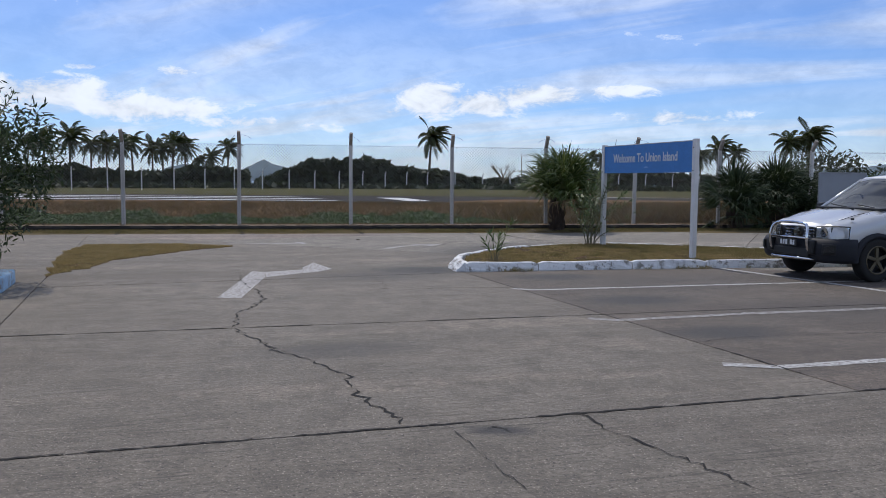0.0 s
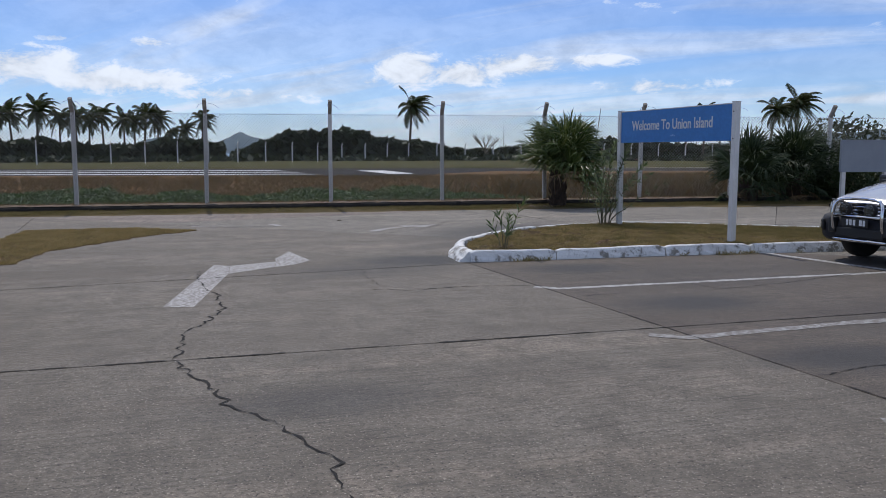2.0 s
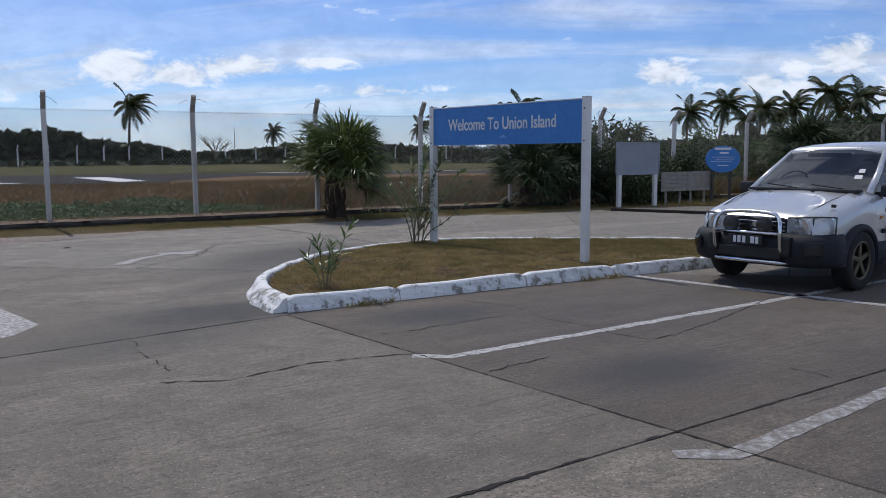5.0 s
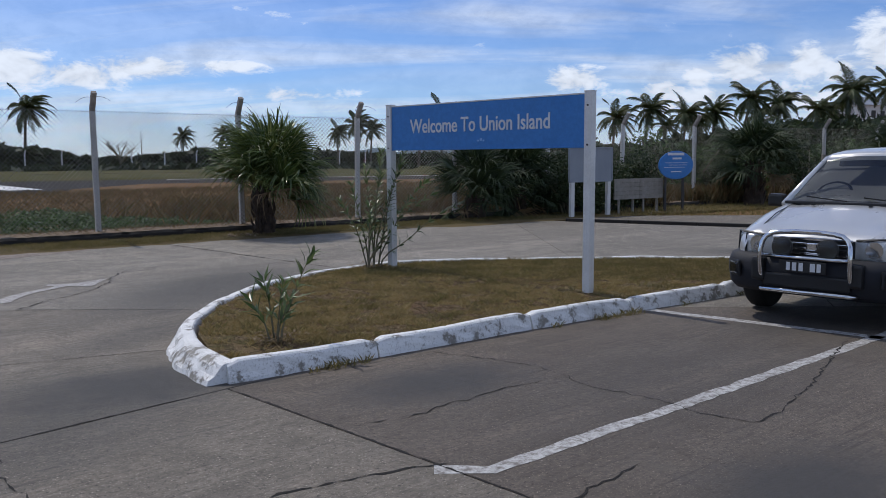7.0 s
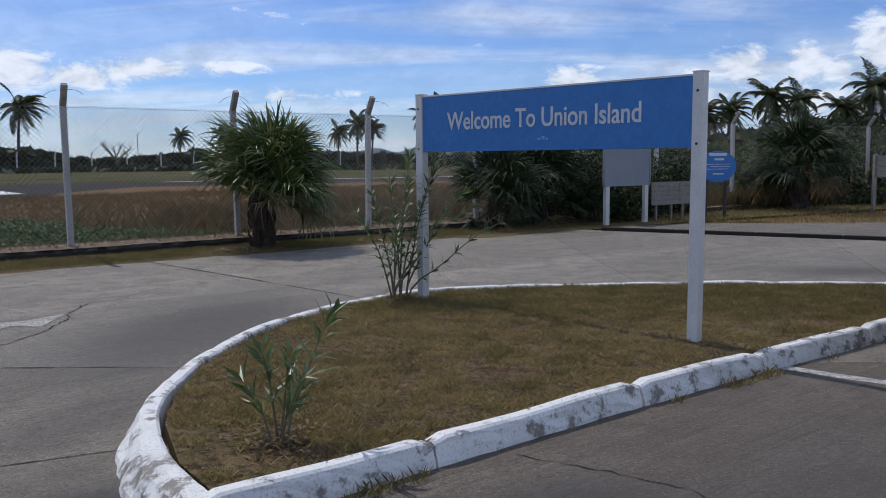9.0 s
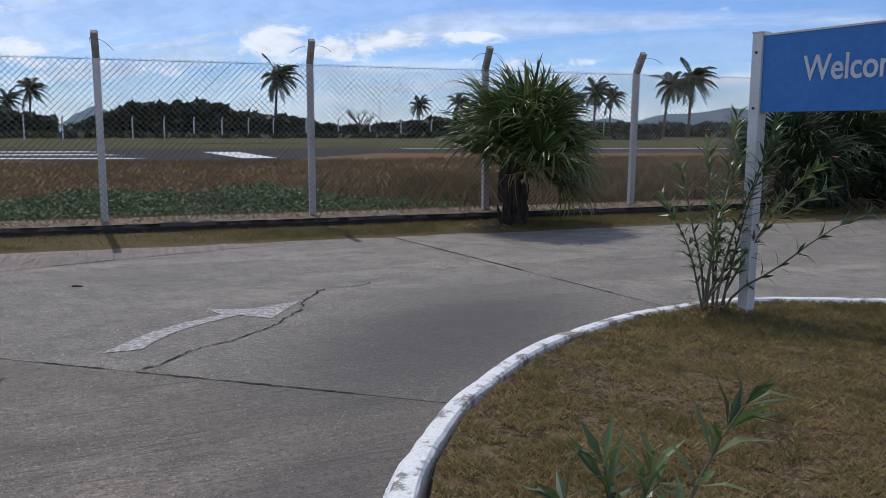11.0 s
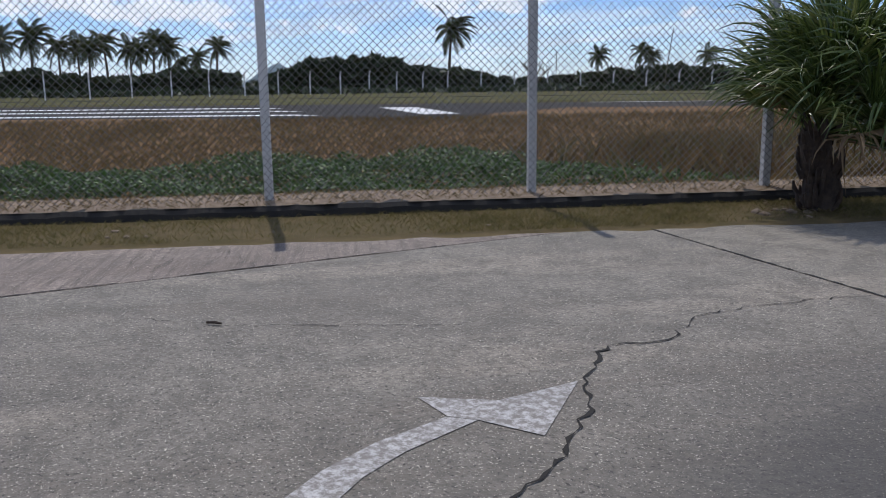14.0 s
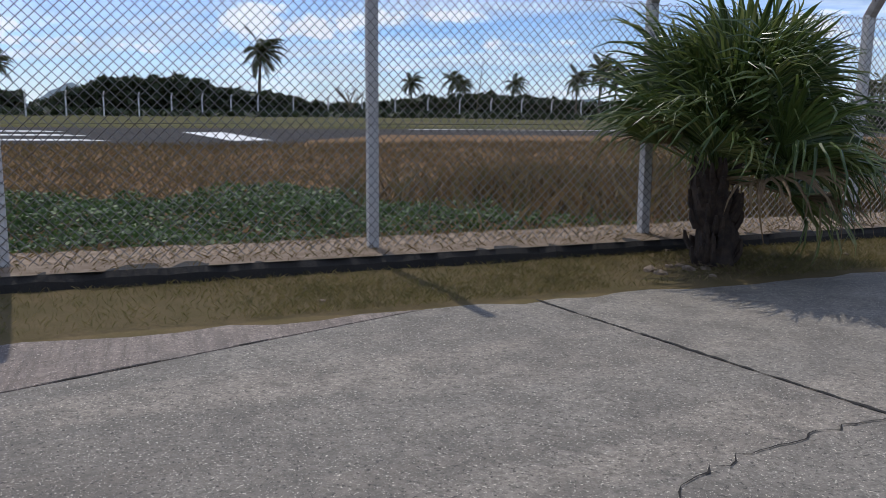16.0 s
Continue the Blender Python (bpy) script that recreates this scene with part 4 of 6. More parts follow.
def welcome_sign():
    a, b = Vector((-1.07, 10.10, 0)), Vector((1.36, 8.30, 0))
    mid, wide = (a + b) / 2, (b - a).length
    turn = math.degrees(math.atan2(b.y - a.y, b.x - a.x))
    s = thing("welcome_sign", pose(mid.x, mid.y, 0.085, 0, 0, turn), "blue welcome sign with white letters on two white posts", "sign")
    for x in (-wide / 2, wide / 2):
        p = part("post", boxed((x, 0, 1.02), (0.088, 0.088, 2.14), None, 0.006), M_WHITE, s)
        part("post_cap", boxed((x, 0, 2.094), (0.094, 0.094, 0.012), None, 0.003), M_WHITE, p)
        for z in (1.55, 1.95):
            part("bolt", tubed([(x, -0.042, z), (x, -0.052, z)], 0.011, 6), M_DARKFRAME, p)
    panel = part("panel", boxed((0, 0, 1.80), (wide - 0.090, 0.05, 0.53), None, 0.004), M_BLUE, s)
    for z in (1.528, 2.072):
        part("edge_rail", boxed((0, 0, z), (wide - 0.090, 0.06, 0.016), None, 0.003), M_WHITE if z > 2 else M_BLUE, panel)
    lettering("lettering", "Welcome To Union Island", 0.24, M_LETTER, panel, upright(-0.045, 1.805, -0.027), 2.15)
    bm = bmesh.new()
    for x, w, z, h in ((-0.0, 0.03, 1.62, 0.02), (0.045, 0.035, 1.63, 0.03), (0.085, 0.025, 1.62, 0.018)):
        box(bm, (x, -0.027, z), (w, 0.004, h), None, 0.0)
    part("small_logo", bm, M_FADEDBLUE, panel)


def grey_board():
    s = thing("notice_board", pose(1.95, 20.95, 0, 0, 0, 44), "blank grey board on two white posts", "board")
    for x in (-0.66, 0.66):
        part("post", boxed((x, 0, 0.45), (0.12, 0.09, 0.9), None, 0.008), M_WHITE, s)
    p = part("panel", boxed((0, -0.01, 1.32), (1.5, 0.05, 0.86), None, 0.004), M_GREYBOARD, s)
    for z in (0.895, 1.745):
        part("frame_rail", boxed((0, -0.015, z), (1.54, 0.07, 0.03), None, 0.004), M_GREYBOARD, p)
    for x in (-0.765, 0.765):
        part("frame_rail", boxed((x, -0.015, 1.32), (0.03, 0.07, 0.82), None, 0.004), M_GREYBOARD, p)


def small_signs():
    for k, (x, y, wide) in enumerate(((2.95, 22.05, 0.96), (3.66, 22.70, 0.92))):
        s = thing("wooden_notice", pose(x, y, 0, 0, 0, 42), "faded weathered wooden notice panel on stakes", "sign", "wooden notices")
        for q in range(5):
            part("board", boxed((0, -0.02, 0.44 + 0.11 * q), (wide, 0.03, 0.105), None, 0.005), M_OLDWOOD, s)
        for q in (-0.3, 0.3):
            part("stake", boxed((q * 0.9, 0.02, 0.45), (0.05, 0.05, 0.9), None, 0.005), M_OLDWOOD, s)
    s = thing("oval_sign", pose(4.35, 23.0, -0.12, 0, 0, 30), "oval blue sign with faded white writing on posts", "sign")
    bm = bmesh.new()
    rings = []
    for y, r in ((0.02, 0.985), (-0.02, 1.0), (-0.03, 0.96)):
        rings.append([bm.verts.new((0.58 * r * math.cos(a), y, 1.40 + 0.39 * r * math.sin(a))) for a in (2 * math.pi * q / 32 for q in range(32))])
    for a, b in zip(rings, rings[1:]):
        for q in range(32):
            bm.faces.new((a[q], a[(q + 1) % 32], b[(q + 1) % 32], b[q]))
    bm.faces.new(rings[-1])
    bm.faces.new(rings[0])
    p = part("oval_panel", bm, M_BLUE, s, "oval blue panel")
    for x, z, w, h in ((-0.02, 1.70, 0.55, 0.07), (0.02, 1.58, 0.30, 0.05), (0.0, 1.46, 0.75, 0.012), (0.05, 1.40, 0.6, 0.012), (-0.05, 1.34, 0.7, 0.012), (0.0, 1.22, 0.35, 0.03)):
        part("writing_bar", boxed((x, -0.033, z), (w, 0.004, h)), M_LETTER, p)
    for x in (-0.3, 0.3):
        part("post", boxed((x, 0.05, 0.55), (0.06, 0.06, 1.25), None, 0.006), M_DARKFRAME, s)
    s = thing("slatted_board", pose(9.5, 25.8, -0.15, 0, 0, 15), "dark weathered board on two thin posts", "board")
    for q in range(4):
        part("slat", boxed((0, -0.03, 1.15 + 0.15 * q), (1.0, 0.03, 0.14), None, 0.005), M_OLDWOOD, s)
    for x in (-0.48, 0.48):
        part("post", boxed((x, 0, 0.85), (0.09, 0.09, 1.7), None, 0.008), M_OLDWOOD, s)


def east_platform():
    """The raised paved strip past the road, with turf behind."""
    bm = prism(bmesh.new(), [(1.35, 19.45), (30, 8.5), (32, 13), (16, 22.0), (3.2, 20.6)], -0.06, 0.05, 0.012)
    ap = tagged(part("far_pavement", bm, M_SLAB), "low raised concrete strip across the road", "pavement", kind="structure")
    bm = bmesh.new()
    for i in range(20):
        a = Vector((1.35, 19.41, 0)).lerp(Vector((29.9, 8.46, 0)), i / 20)
        b = Vector((1.35, 19.41, 0)).lerp(Vector((29.9, 8.46, 0)), (i + 0.985) / 20)
        d = (b - a)
        box(bm, (a + b) / 2 + Vector((-0.02, -0.07, 0.025)), (d.length, 0.12, 0.09), Matrix.Rotation(math.atan2(d.y, d.x), 4, "Z"), 0.012)
    part("kerb_row", bm, M_DARKKERB, ap, "dark kerb")


welcome_sign()
grey_board()
small_signs()
east_platform()


# ---- plants ----
def vnoise(x, y, seed):
    """Smooth value noise from -1 to 1 over arrays."""
    table = np.random.default_rng(seed).uniform(-1, 1, (64, 64))
    xi, yi = np.floor(x).astype(int), np.floor(y).astype(int)
    fx, fy = x - xi, y - yi
    fx, fy = fx * fx * (3 - 2 * fx), fy * fy * (3 - 2 * fy)
    t = lambda i, j: table[(xi + i) % 64, (yi + j) % 64]
    return (t(0, 0) * (1 - fx) + t(1, 0) * fx) * (1 - fy) + (t(0, 1) * (1 - fx) + t(1, 1) * fx) * fy


def inside_many(x, y, poly):
    hit = np.zeros(len(x), bool)
    for i in range(len(poly)):
        (x1, y1), (x2, y2) = poly[i][:2], poly[i - 1][:2]
        if y1 != y2:
            hit ^= ((y1 > y) != (y2 > y)) & (x < (x2 - x1) * (y - y1) / (y2 - y1) + x1)
    return hit


HEIGHTS = np.vectorize(field_height)


def quick_mesh(name, verts, loops, size, material):
    """A mesh of equal-sided faces straight from arrays."""
    me = bpy.data.meshes.new(name)
    n = len(loops) // size
    me.vertices.add(len(verts))
    me.vertices.foreach_set("co", np.ascontiguousarray(verts, np.float32).ravel())
    me.loops.add(len(loops))
    me.loops.foreach_set("vertex_index", np.ascontiguousarray(loops, np.int32))
    me.polygons.add(n)
    me.polygons.foreach_set("loop_start", np.arange(n, dtype=np.int32) * size)
    me.update(calc_edges=True)
    return link_mesh(name, me, material)


def scatter(count, area, dense, rng):
    lo, hi, test = area
    xs, ys = np.zeros(0), np.zeros(0)
    for _ in range(14):
        x, y = rng.uniform(lo[0], hi[0], count), rng.uniform(lo[1], hi[1], count)
        ok = test(x, y)
        x, y = x[ok], y[ok]
        ok = rng.random(len(x)) < dense(x, y)
        xs, ys = np.r_[xs, x[ok]], np.r_[ys, y[ok]]
        if len(xs) >= count:
            break
    return xs[:count], ys[:count]


def blades(name, count, area, height, width, material, label, category, seed, z=lambda x, y: 0 * x, lean=0.5, dense=lambda x, y: 1 + 0 * x):
    """Many single grass blades scattered over an area, as one object."""
    rng = np.random.default_rng(seed)
    x, y = scatter(count, area, dense, rng)
    n = len(x)
    h, a, b = rng.uniform(*height, n), rng.uniform(0, 6.283, n), rng.uniform(0, 6.283, n)
    w, l, g = width * rng.uniform(0.6, 1.3, n), lean * rng.uniform(0.2, 1.0, n) * h, z(x, y)
    dx, dy, bx, by = np.cos(a) * w, np.sin(a) * w, np.cos(b) * l, np.sin(b) * l
    v = np.stack([np.stack(p, -1) for p in ((x - dx, y - dy, g), (x + dx, y + dy, g), (x + bx * 0.4 + dx * 0.6, y + by * 0.4 + dy * 0.6, g + h * 0.6), (x + bx, y + by, g + h))], 1).reshape(-1, 3)
    i = np.arange(n)[:, None] * 4
    loops = (i + np.array([0, 1, 2, 0, 2, 3])).ravel()
    return tagged(quick_mesh(name, v, loops, 3, material), label, category, kind="stuff")


def fence_area(k0, k1, o0, o1):
    """Bounds and test for a strip along the fence."""
    pts = [along(k, o) for k in (k0, k1) for o in (o0, o1)]
    lo = (min(p.x for p in pts), min(p.y for p in pts))
    hi = (max(p.x for p in pts), max(p.y for p in pts))

    def test(x, y):
        o, k = fence_out(x, y), fence_at(x, y)
        return (k0 < k) & (k < k1) & (min(o0, o1) < o) & (o < max(o0, o1))
    return lo, hi, test


def fence_out(x, y):
    return N.x * (x + 7.62) + N.y * (y - 14.33)


def fence_at(x, y):
    return 4 + (U.x * (x + 7.62) + U.y * (y - 14.33)) / 2.98


def turf():
    ctr = (0.9, 8.6)
    inner = [(x + (ctr[0] - x) * 0.035, y + (ctr[1] - y) * 0.035) for x, y in KERB]

    def patch(x, y):
        return np.clip(0.40 + 0.6 * vnoise(x * 1.1, y * 1.1, 2) + 0.9 * vnoise(x * 4.3, y * 4.3, 5) + 1.2 * vnoise(x * 13, y * 13, 6), 0.0, 1)

    def height(x, y):
        return 0.094 + 0 * x
    area = ((-2.3, 4.8), (5.2, 11.5), lambda x, y: inside_many(x, y, inner))
    green = lambda x, y: np.clip(1.2 * vnoise(x * 13, y * 13, 33), 0, 1) * np.clip(0.20 + 1.1 * vnoise(x * 0.55 + 3, y * 0.55, 9) + 0.5 * vnoise(x * 1.9, y * 1.9, 14), 0, 1) + np.where(y > 9.2, 0.35, 0.0)
    blades("island_turf", 120000, area, (0.012, 0.040), 0.0028, M_TURF, "short dry patchy turf on the traffic island", "grass", 5, height, 1.6, patch)
    blades("island_thatch", 60000, area, (0.006, 0.020), 0.0034, M_THATCH, "dead brown thatch under the turf", "grass", 16, height, 4.0, lambda x, y: np.clip(0.5 + 1.2 * vnoise(x * 1.3, y * 1.3, 21), 0.05, 1))
    blades("island_green_turf", 38000, area, (0.018, 0.055), 0.0020, M_VERGEBLADE, "greener tufts among the dry turf", "grass", 6, height, 1.2, green)
    blades("island_tufts", 9000, area, (0.03, 0.075), 0.0022, M_VERGEBLADE, "taller grass tufts on the island", "grass", 17, height, 1.0, lambda x, y: np.clip(3.0 * vnoise(x * 6.7, y * 6.7, 23) - 1.2, 0, 1))
    blades("verge_grass", 130000, fence_area(-3, 8, 0.46, 1.72), (0.012, 0.05), 0.002, M_VERGEBLADE, "short green and straw verge grass", "grass", 7,
           lambda x, y: np.interp(fence_out(x, y), [0.42, 0.65, 1.4], [0.022, 0.019, 0.017]), 1.5, lambda x, y: np.clip(0.6 + 0.8 * vnoise(x, y, 1), 0.15, 1))
    blades("dry_tall_grass", 42000, fence_area(4.2, 13, -1.1, -6.0), (0.2, 0.7), 0.005, M_DRYGRASS, "tall dry straw-coloured grass behind the fence", "grass", 8, lambda x, y: HEIGHTS(x, y) - 0.02, 0.9,
           lambda x, y: np.clip(0.5 + 0.8 * vnoise(x * 0.4, y * 0.4, 4), 0.1, 1) * np.clip((fence_at(x, y) - 4.2) / 1.8, 0.03, 1))
    blades("field_grass", 130000, fence_area(-6, 14, -3, -17), (0.05, 0.18), 0.006, M_DRYGRASS, "mown dry field grass in tufts", "grass", 9, lambda x, y: HEIGHTS(x, y) - 0.01, 1.4,
           lambda x, y: np.where((fence_out(x, y) > -4.6) & (fence_at(x, y) < 5.4), 0, np.clip(0.7 + 0.35 * vnoise(x * 0.9, y * 0.9, 7), 0.05, 1)))
    blades("gravel_straw", 22000, fence_area(-3, 12, 0.43, -1.2), (0.01, 0.06), 0.003, M_DRYGRASS, "bleached straw over the gravel strip", "grass", 10, lambda x, y: np.interp(fence_out(x, y), [-1.2, -0.75, 0, 0.4], [-0.05, 0.12, 0.15, 0.14]), 2.4)
    blades("east_turf", 16000, ((2.5, 19.5), (16, 28), lambda x, y: (fence_out(x, y) > 0.2) & (y > 20.6)), (0.03, 0.10), 0.007, M_VERGEBLADE, "patchy grass round the far signs", "grass", 11, lambda x, y: 0.02 + 0 * x, 1.0)
    step, across = Vector((0.80, 0.60)), Vector((0.60, -0.80))

    def bent(x, y):
        u, o = step.x * (x - 3.23) + step.y * (y - 24.54), across.x * (x - 3.23) + across.y * (y - 24.54)
        return (u > 0) & (u < 15) & (o > -1.6) & (o < 0.5)
    blades("fence_dry_grass", 9000, ((2.0, 23.0), (17, 35), bent), (0.2, 0.75), 0.006, M_DRYGRASS, "tall dry golden grass along the fence foot", "grass", 18, lambda x, y: 0.0 * x, 0.7,
           lambda x, y: np.clip(0.4 + 0.9 * vnoise(x * 0.8, y * 0.8, 15), 0.02, 1))
    blades("joint_grass", 4200, ((-2.2, 4.5), (3.2, 9.2), lambda x, y: (np.abs(0.712 * (y - 4.80) - 0.702 * (x + 1.24) + 0.08) < 0.05) & (vnoise(x * 2.0, y * 2.0, 8) > 0.25)), (0.02, 0.07), 0.004, M_VERGEBLADE, "weeds in the gutter along the kerb", "grass", 13, lambda x, y: 0 * x, 1.2)
    ring = [(-5.6, 0.55), (-6.3, 1.7), (-7.09, 2.66), (-7.7, 4.9), (-7.75, 6.0), (-9.1, 5.6), (-10.3, 4.2), (-8.95, 2.9), (-7.0, 1.5), (-5.6, 0.55)]
    rnd = random.Random(19)
    wedge = [(p.x, p.y) for p in jagged(ring, 0.18, 0.05, rnd)][:-1]
    bm = prism(bmesh.new(), wedge, -0.02, 0.005)
    tagged(part("grass_wedge", bm, M_SOIL), "wedge of worn yellow grass on the paving edge", "grass", kind="structure")
    blades("wedge_grass", 42000, ((-10.4, 0.4), (-5.5, 6.9), lambda x, y: inside_many(x, y, wedge)), (0.01, 0.045), 0.0035, M_TURF, "short worn yellow grass", "grass", 12, lambda x, y: 0.004 + 0 * x, 1.5,
           lambda x, y: np.clip(0.7 + 0.6 * vnoise(x * 1.2, y * 1.2, 3), 0.1, 1))


def leaf_cloud(count, seed, centre, size, leaf, flat=0.3, shape=None):
    """Vertices and faces of many small leaves in an uneven heap made of lobes."""
    rng = np.random.default_rng(seed)
    verts, faces = [], []
    lobes = [(Vector((rng.uniform(-0.75, 0.75) * size[0], rng.uniform(-0.75, 0.75) * size[1], rng.uniform(0.15, 0.8) * size[2])), rng.uniform(0.25, 0.5)) for _ in range(shape or 9)]
    for _ in range(count):
        c, r = lobes[int(rng.integers(len(lobes)))]
        d = Vector(rng.normal(size=3)).normalized() * (r * (0.55 + 0.5 * rng.random()))
        p = c + Vector((d.x * size[0], d.y * size[1], d.z * size[2]))
        if p.z < 0.0:
            continue
        t = Vector(rng.normal(size=3)).normalized()
        s = t.cross(Vector(rng.normal(size=3))).normalized()
        l, w = leaf[0] * rng.uniform(0.6, 1.3), leaf[1] * rng.uniform(0.6, 1.3)
        p = p + Vector(centre)
        i = len(verts)
        verts += [p - t * l / 2, p + s * w / 2, p + t * l / 2, p - s * w / 2]
        faces.append((i, i + 1, i + 2, i + 3))
    return verts, faces


def weeds():
    rng = np.random.default_rng(31)
    area = fence_area(-4, 5.6, -1.0, -4.8)

    def hump(x, y):
        return 0.5 + 0.5 * vnoise(x * 0.6, y * 0.6, 3) + 0.3 * vnoise(x * 2.0, y * 2.0, 6)

    def fade(x, y):
        o, k = fence_out(x, y), fence_at(x, y)
        return np.clip((5.6 - k) / 1.7, 0, 1) * np.clip((-o - 1.0) / 0.4, 0, 1) * np.clip((4.8 + o) / 0.9, 0, 1)
    x, y = scatter(90000, area, lambda x, y: fade(x, y) * (0.6 + 0.5 * hump(x, y)), rng)
    n = len(x)
    z = HEIGHTS(x, y) + (0.10 + 0.42 * np.clip(hump(x, y), 0, 1.2) * fade(x, y)) * np.sqrt(rng.random(n))
    c = np.stack([x, y, z], -1)
    t = rng.normal(size=(n, 3)) * (1, 1, 0.6)
    t /= np.linalg.norm(t, axis=1)[:, None]
    s = np.cross(t, rng.normal(size=(n, 3)) * 0.6 + (0, 0, 1))
    s /= np.linalg.norm(s, axis=1)[:, None]
    l, w = rng.uniform(0.02, 0.05, n)[:, None], rng.uniform(0.012, 0.028, n)[:, None]
    v = np.stack([c - t * l, c + s * w, c + t * l, c - s * w], 1).reshape(-1, 3)
    tagged(quick_mesh("creeping_weeds", v, np.arange(n * 4), 4, M_WEED), "dense green creeping weeds behind the fence", "weeds", kind="stuff")


def fan_leaf_mesh(seed, spread=2.6, radius=0.62, pleats=30):
    """One fan leaf along +x: a stalk, a pleated blade, then long loose fingers that bend over and hang at the tips."""
    rng = random.Random(seed)
    bm = bmesh.new()
    stalk = 0.52
    tube(bm, [(0, 0, 0), (stalk * 0.5, 0, 0.03), (stalk, 0, 0.02)], [0.016, 0.011, 0.008], 5)
    hub = Vector((stalk, 0, 0.02))
    for i in range(pleats):
        a = -spread / 2 * 1.05 + spread * 1.05 * i / (pleats - 1)
        d = Vector((math.cos(a), math.sin(a), 0))
        side = Vector((-d.y, d.x, 0))
        r = radius * (1 - 0.16 * abs(a) / (spread / 2)) * rng.uniform(0.88, 1.12)
        half = r * 0.46 * math.tan(spread / pleats / 2) * 1.08
        fold = 0.012
        droop = rng.choice((0.0, 0.02, 0.05, 0.09, 0.16)) * rng.uniform(0.7, 1.2)
        tw = rng.uniform(-0.035, 0.035)
        m0 = hub + d * r * 0.46 + Vector((0, 0, 0.05 - 0.10 * (a / spread) ** 2))
        m1 = hub + d * r * 0.74 + side * tw + Vector((0, 0, 0.045 - droop * 0.25))
        m2 = hub + d * r * (0.95 - droop * 0.35) + side * tw * 1.8 + Vector((0, 0, 0.0 - droop * 0.85))
        tip = hub + d * r * (1.08 - droop * 0.95) + side * tw * 2.6 + Vector((0, 0, -0.05 - droop * 1.7))
        v = [bm.verts.new(p) for p in (hub, m0 - side * half, m0 + Vector((0, 0, fold)), m0 + side * half, m1 - side * half * 0.8, m1 + Vector((0, 0, fold * 0.9)), m1 + side * half * 0.8,
                                       m2 - side * half * 0.5, m2 + Vector((0, 0, fold * 0.5)), m2 + side * half * 0.5, tip)]
        for f in ((0, 1, 2), (0, 2, 3), (1, 4, 5, 2), (2, 5, 6, 3), (4, 7, 8, 5), (5, 8, 9, 6), (7, 10, 8), (8, 10, 9)):
            bm.faces.new([v[q] for q in f])
    me = bpy.data.meshes.new("leaf")
    bm.to_mesh(me)
    bm.free()
    return me


FAN_MESHES = [fan_leaf_mesh(s, sp, r) for s, sp, r in ((1, 2.7, 0.66), (2, 2.4, 0.60), (3, 3.0, 0.64))]
for me in FAN_MESHES:
    me.materials.append(M_FAN)
# copies for the backlit east palms: their shade is put into a darker leaf colour
FAN_SHADED = [me.copy() for me in FAN_MESHES]
for me in FAN_SHADED:
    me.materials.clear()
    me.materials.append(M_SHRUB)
FAN_DRY = fan_leaf_mesh(9, 1.9, 0.55, 18)
FAN_DRY.materials.append(M_FANDRY)


def fan_palm(x, y, trunk, crown, leaves, label, seed, z=0.0, thick=0.20, group="", sweep=112, tilt=(0, 0)):
    """A squat fan palm: a rough trunk of old leaf stumps under a round head of fan leaves."""
    rng = random.Random(seed)
    p = thing("fan_palm", pose(x, y, z, 0, 0, 33), label, "palm", group)
    n = 7
    bm = tube(bmesh.new(), [(0.05 * math.sin(i * 0.9), 0.03 * i / n, trunk * i / (n - 1) - 0.05) for i in range(n)], [thick * (1.25 - 0.1 * (i % 2) - 0.35 * i / n) for i in range(n)], 12)
    t = part("trunk", bm, M_DARKTRUNK, p, "dark shaggy trunk")
    bm = bmesh.new()
    for i in range(int(70 * trunk)):
        a, h = rng.uniform(0, 6.283), rng.uniform(0.02, trunk)
        r = thick * (1.15 - 0.3 * h / trunk)
        o = Vector((math.cos(a) * r, math.sin(a) * r, h))
        tube(bm, [o * 0.98, o + Vector((math.cos(a) * 0.05, math.sin(a) * 0.05, 0.09)), o + Vector((math.cos(a) * 0.06, math.sin(a) * 0.06, 0.16))], [0.035, 0.026, 0.012], 4)
    tagged(part("leaf_stump", bm, M_DARKTRUNK, t), kind="stuff")
    blown = Matrix.Rotation(radians(tilt[0]), 4, "X") @ Matrix.Rotation(radians(tilt[1]), 4, "Y")
    for i in range(leaves):
        f = (i + 0.5) / leaves
        el = radians(84 - sweep * f ** 1.1 + rng.uniform(-16, 16))
        az = i * 2.39996 + rng.uniform(-0.25, 0.25)
        k = crown * rng.uniform(0.74, 1.14)
        m = (Matrix.Translation((0.03 * math.cos(az), 0.03 * math.sin(az), trunk - 0.12 + 0.22 * (1 - f))) @ blown @ Matrix.Rotation(az, 4, "Z") @ Matrix.Rotation(-el, 4, "Y")
             @ Matrix.Rotation(radians(rng.uniform(-35, 35)), 4, "X") @ Matrix.Scale(k, 4))
        ob = new("leaf", FAN_DRY if f > 0.94 else (FAN_SHADED if group else FAN_MESHES)[i % 3])
        ob.parent = p
        ob.matrix_basis = m
    return p


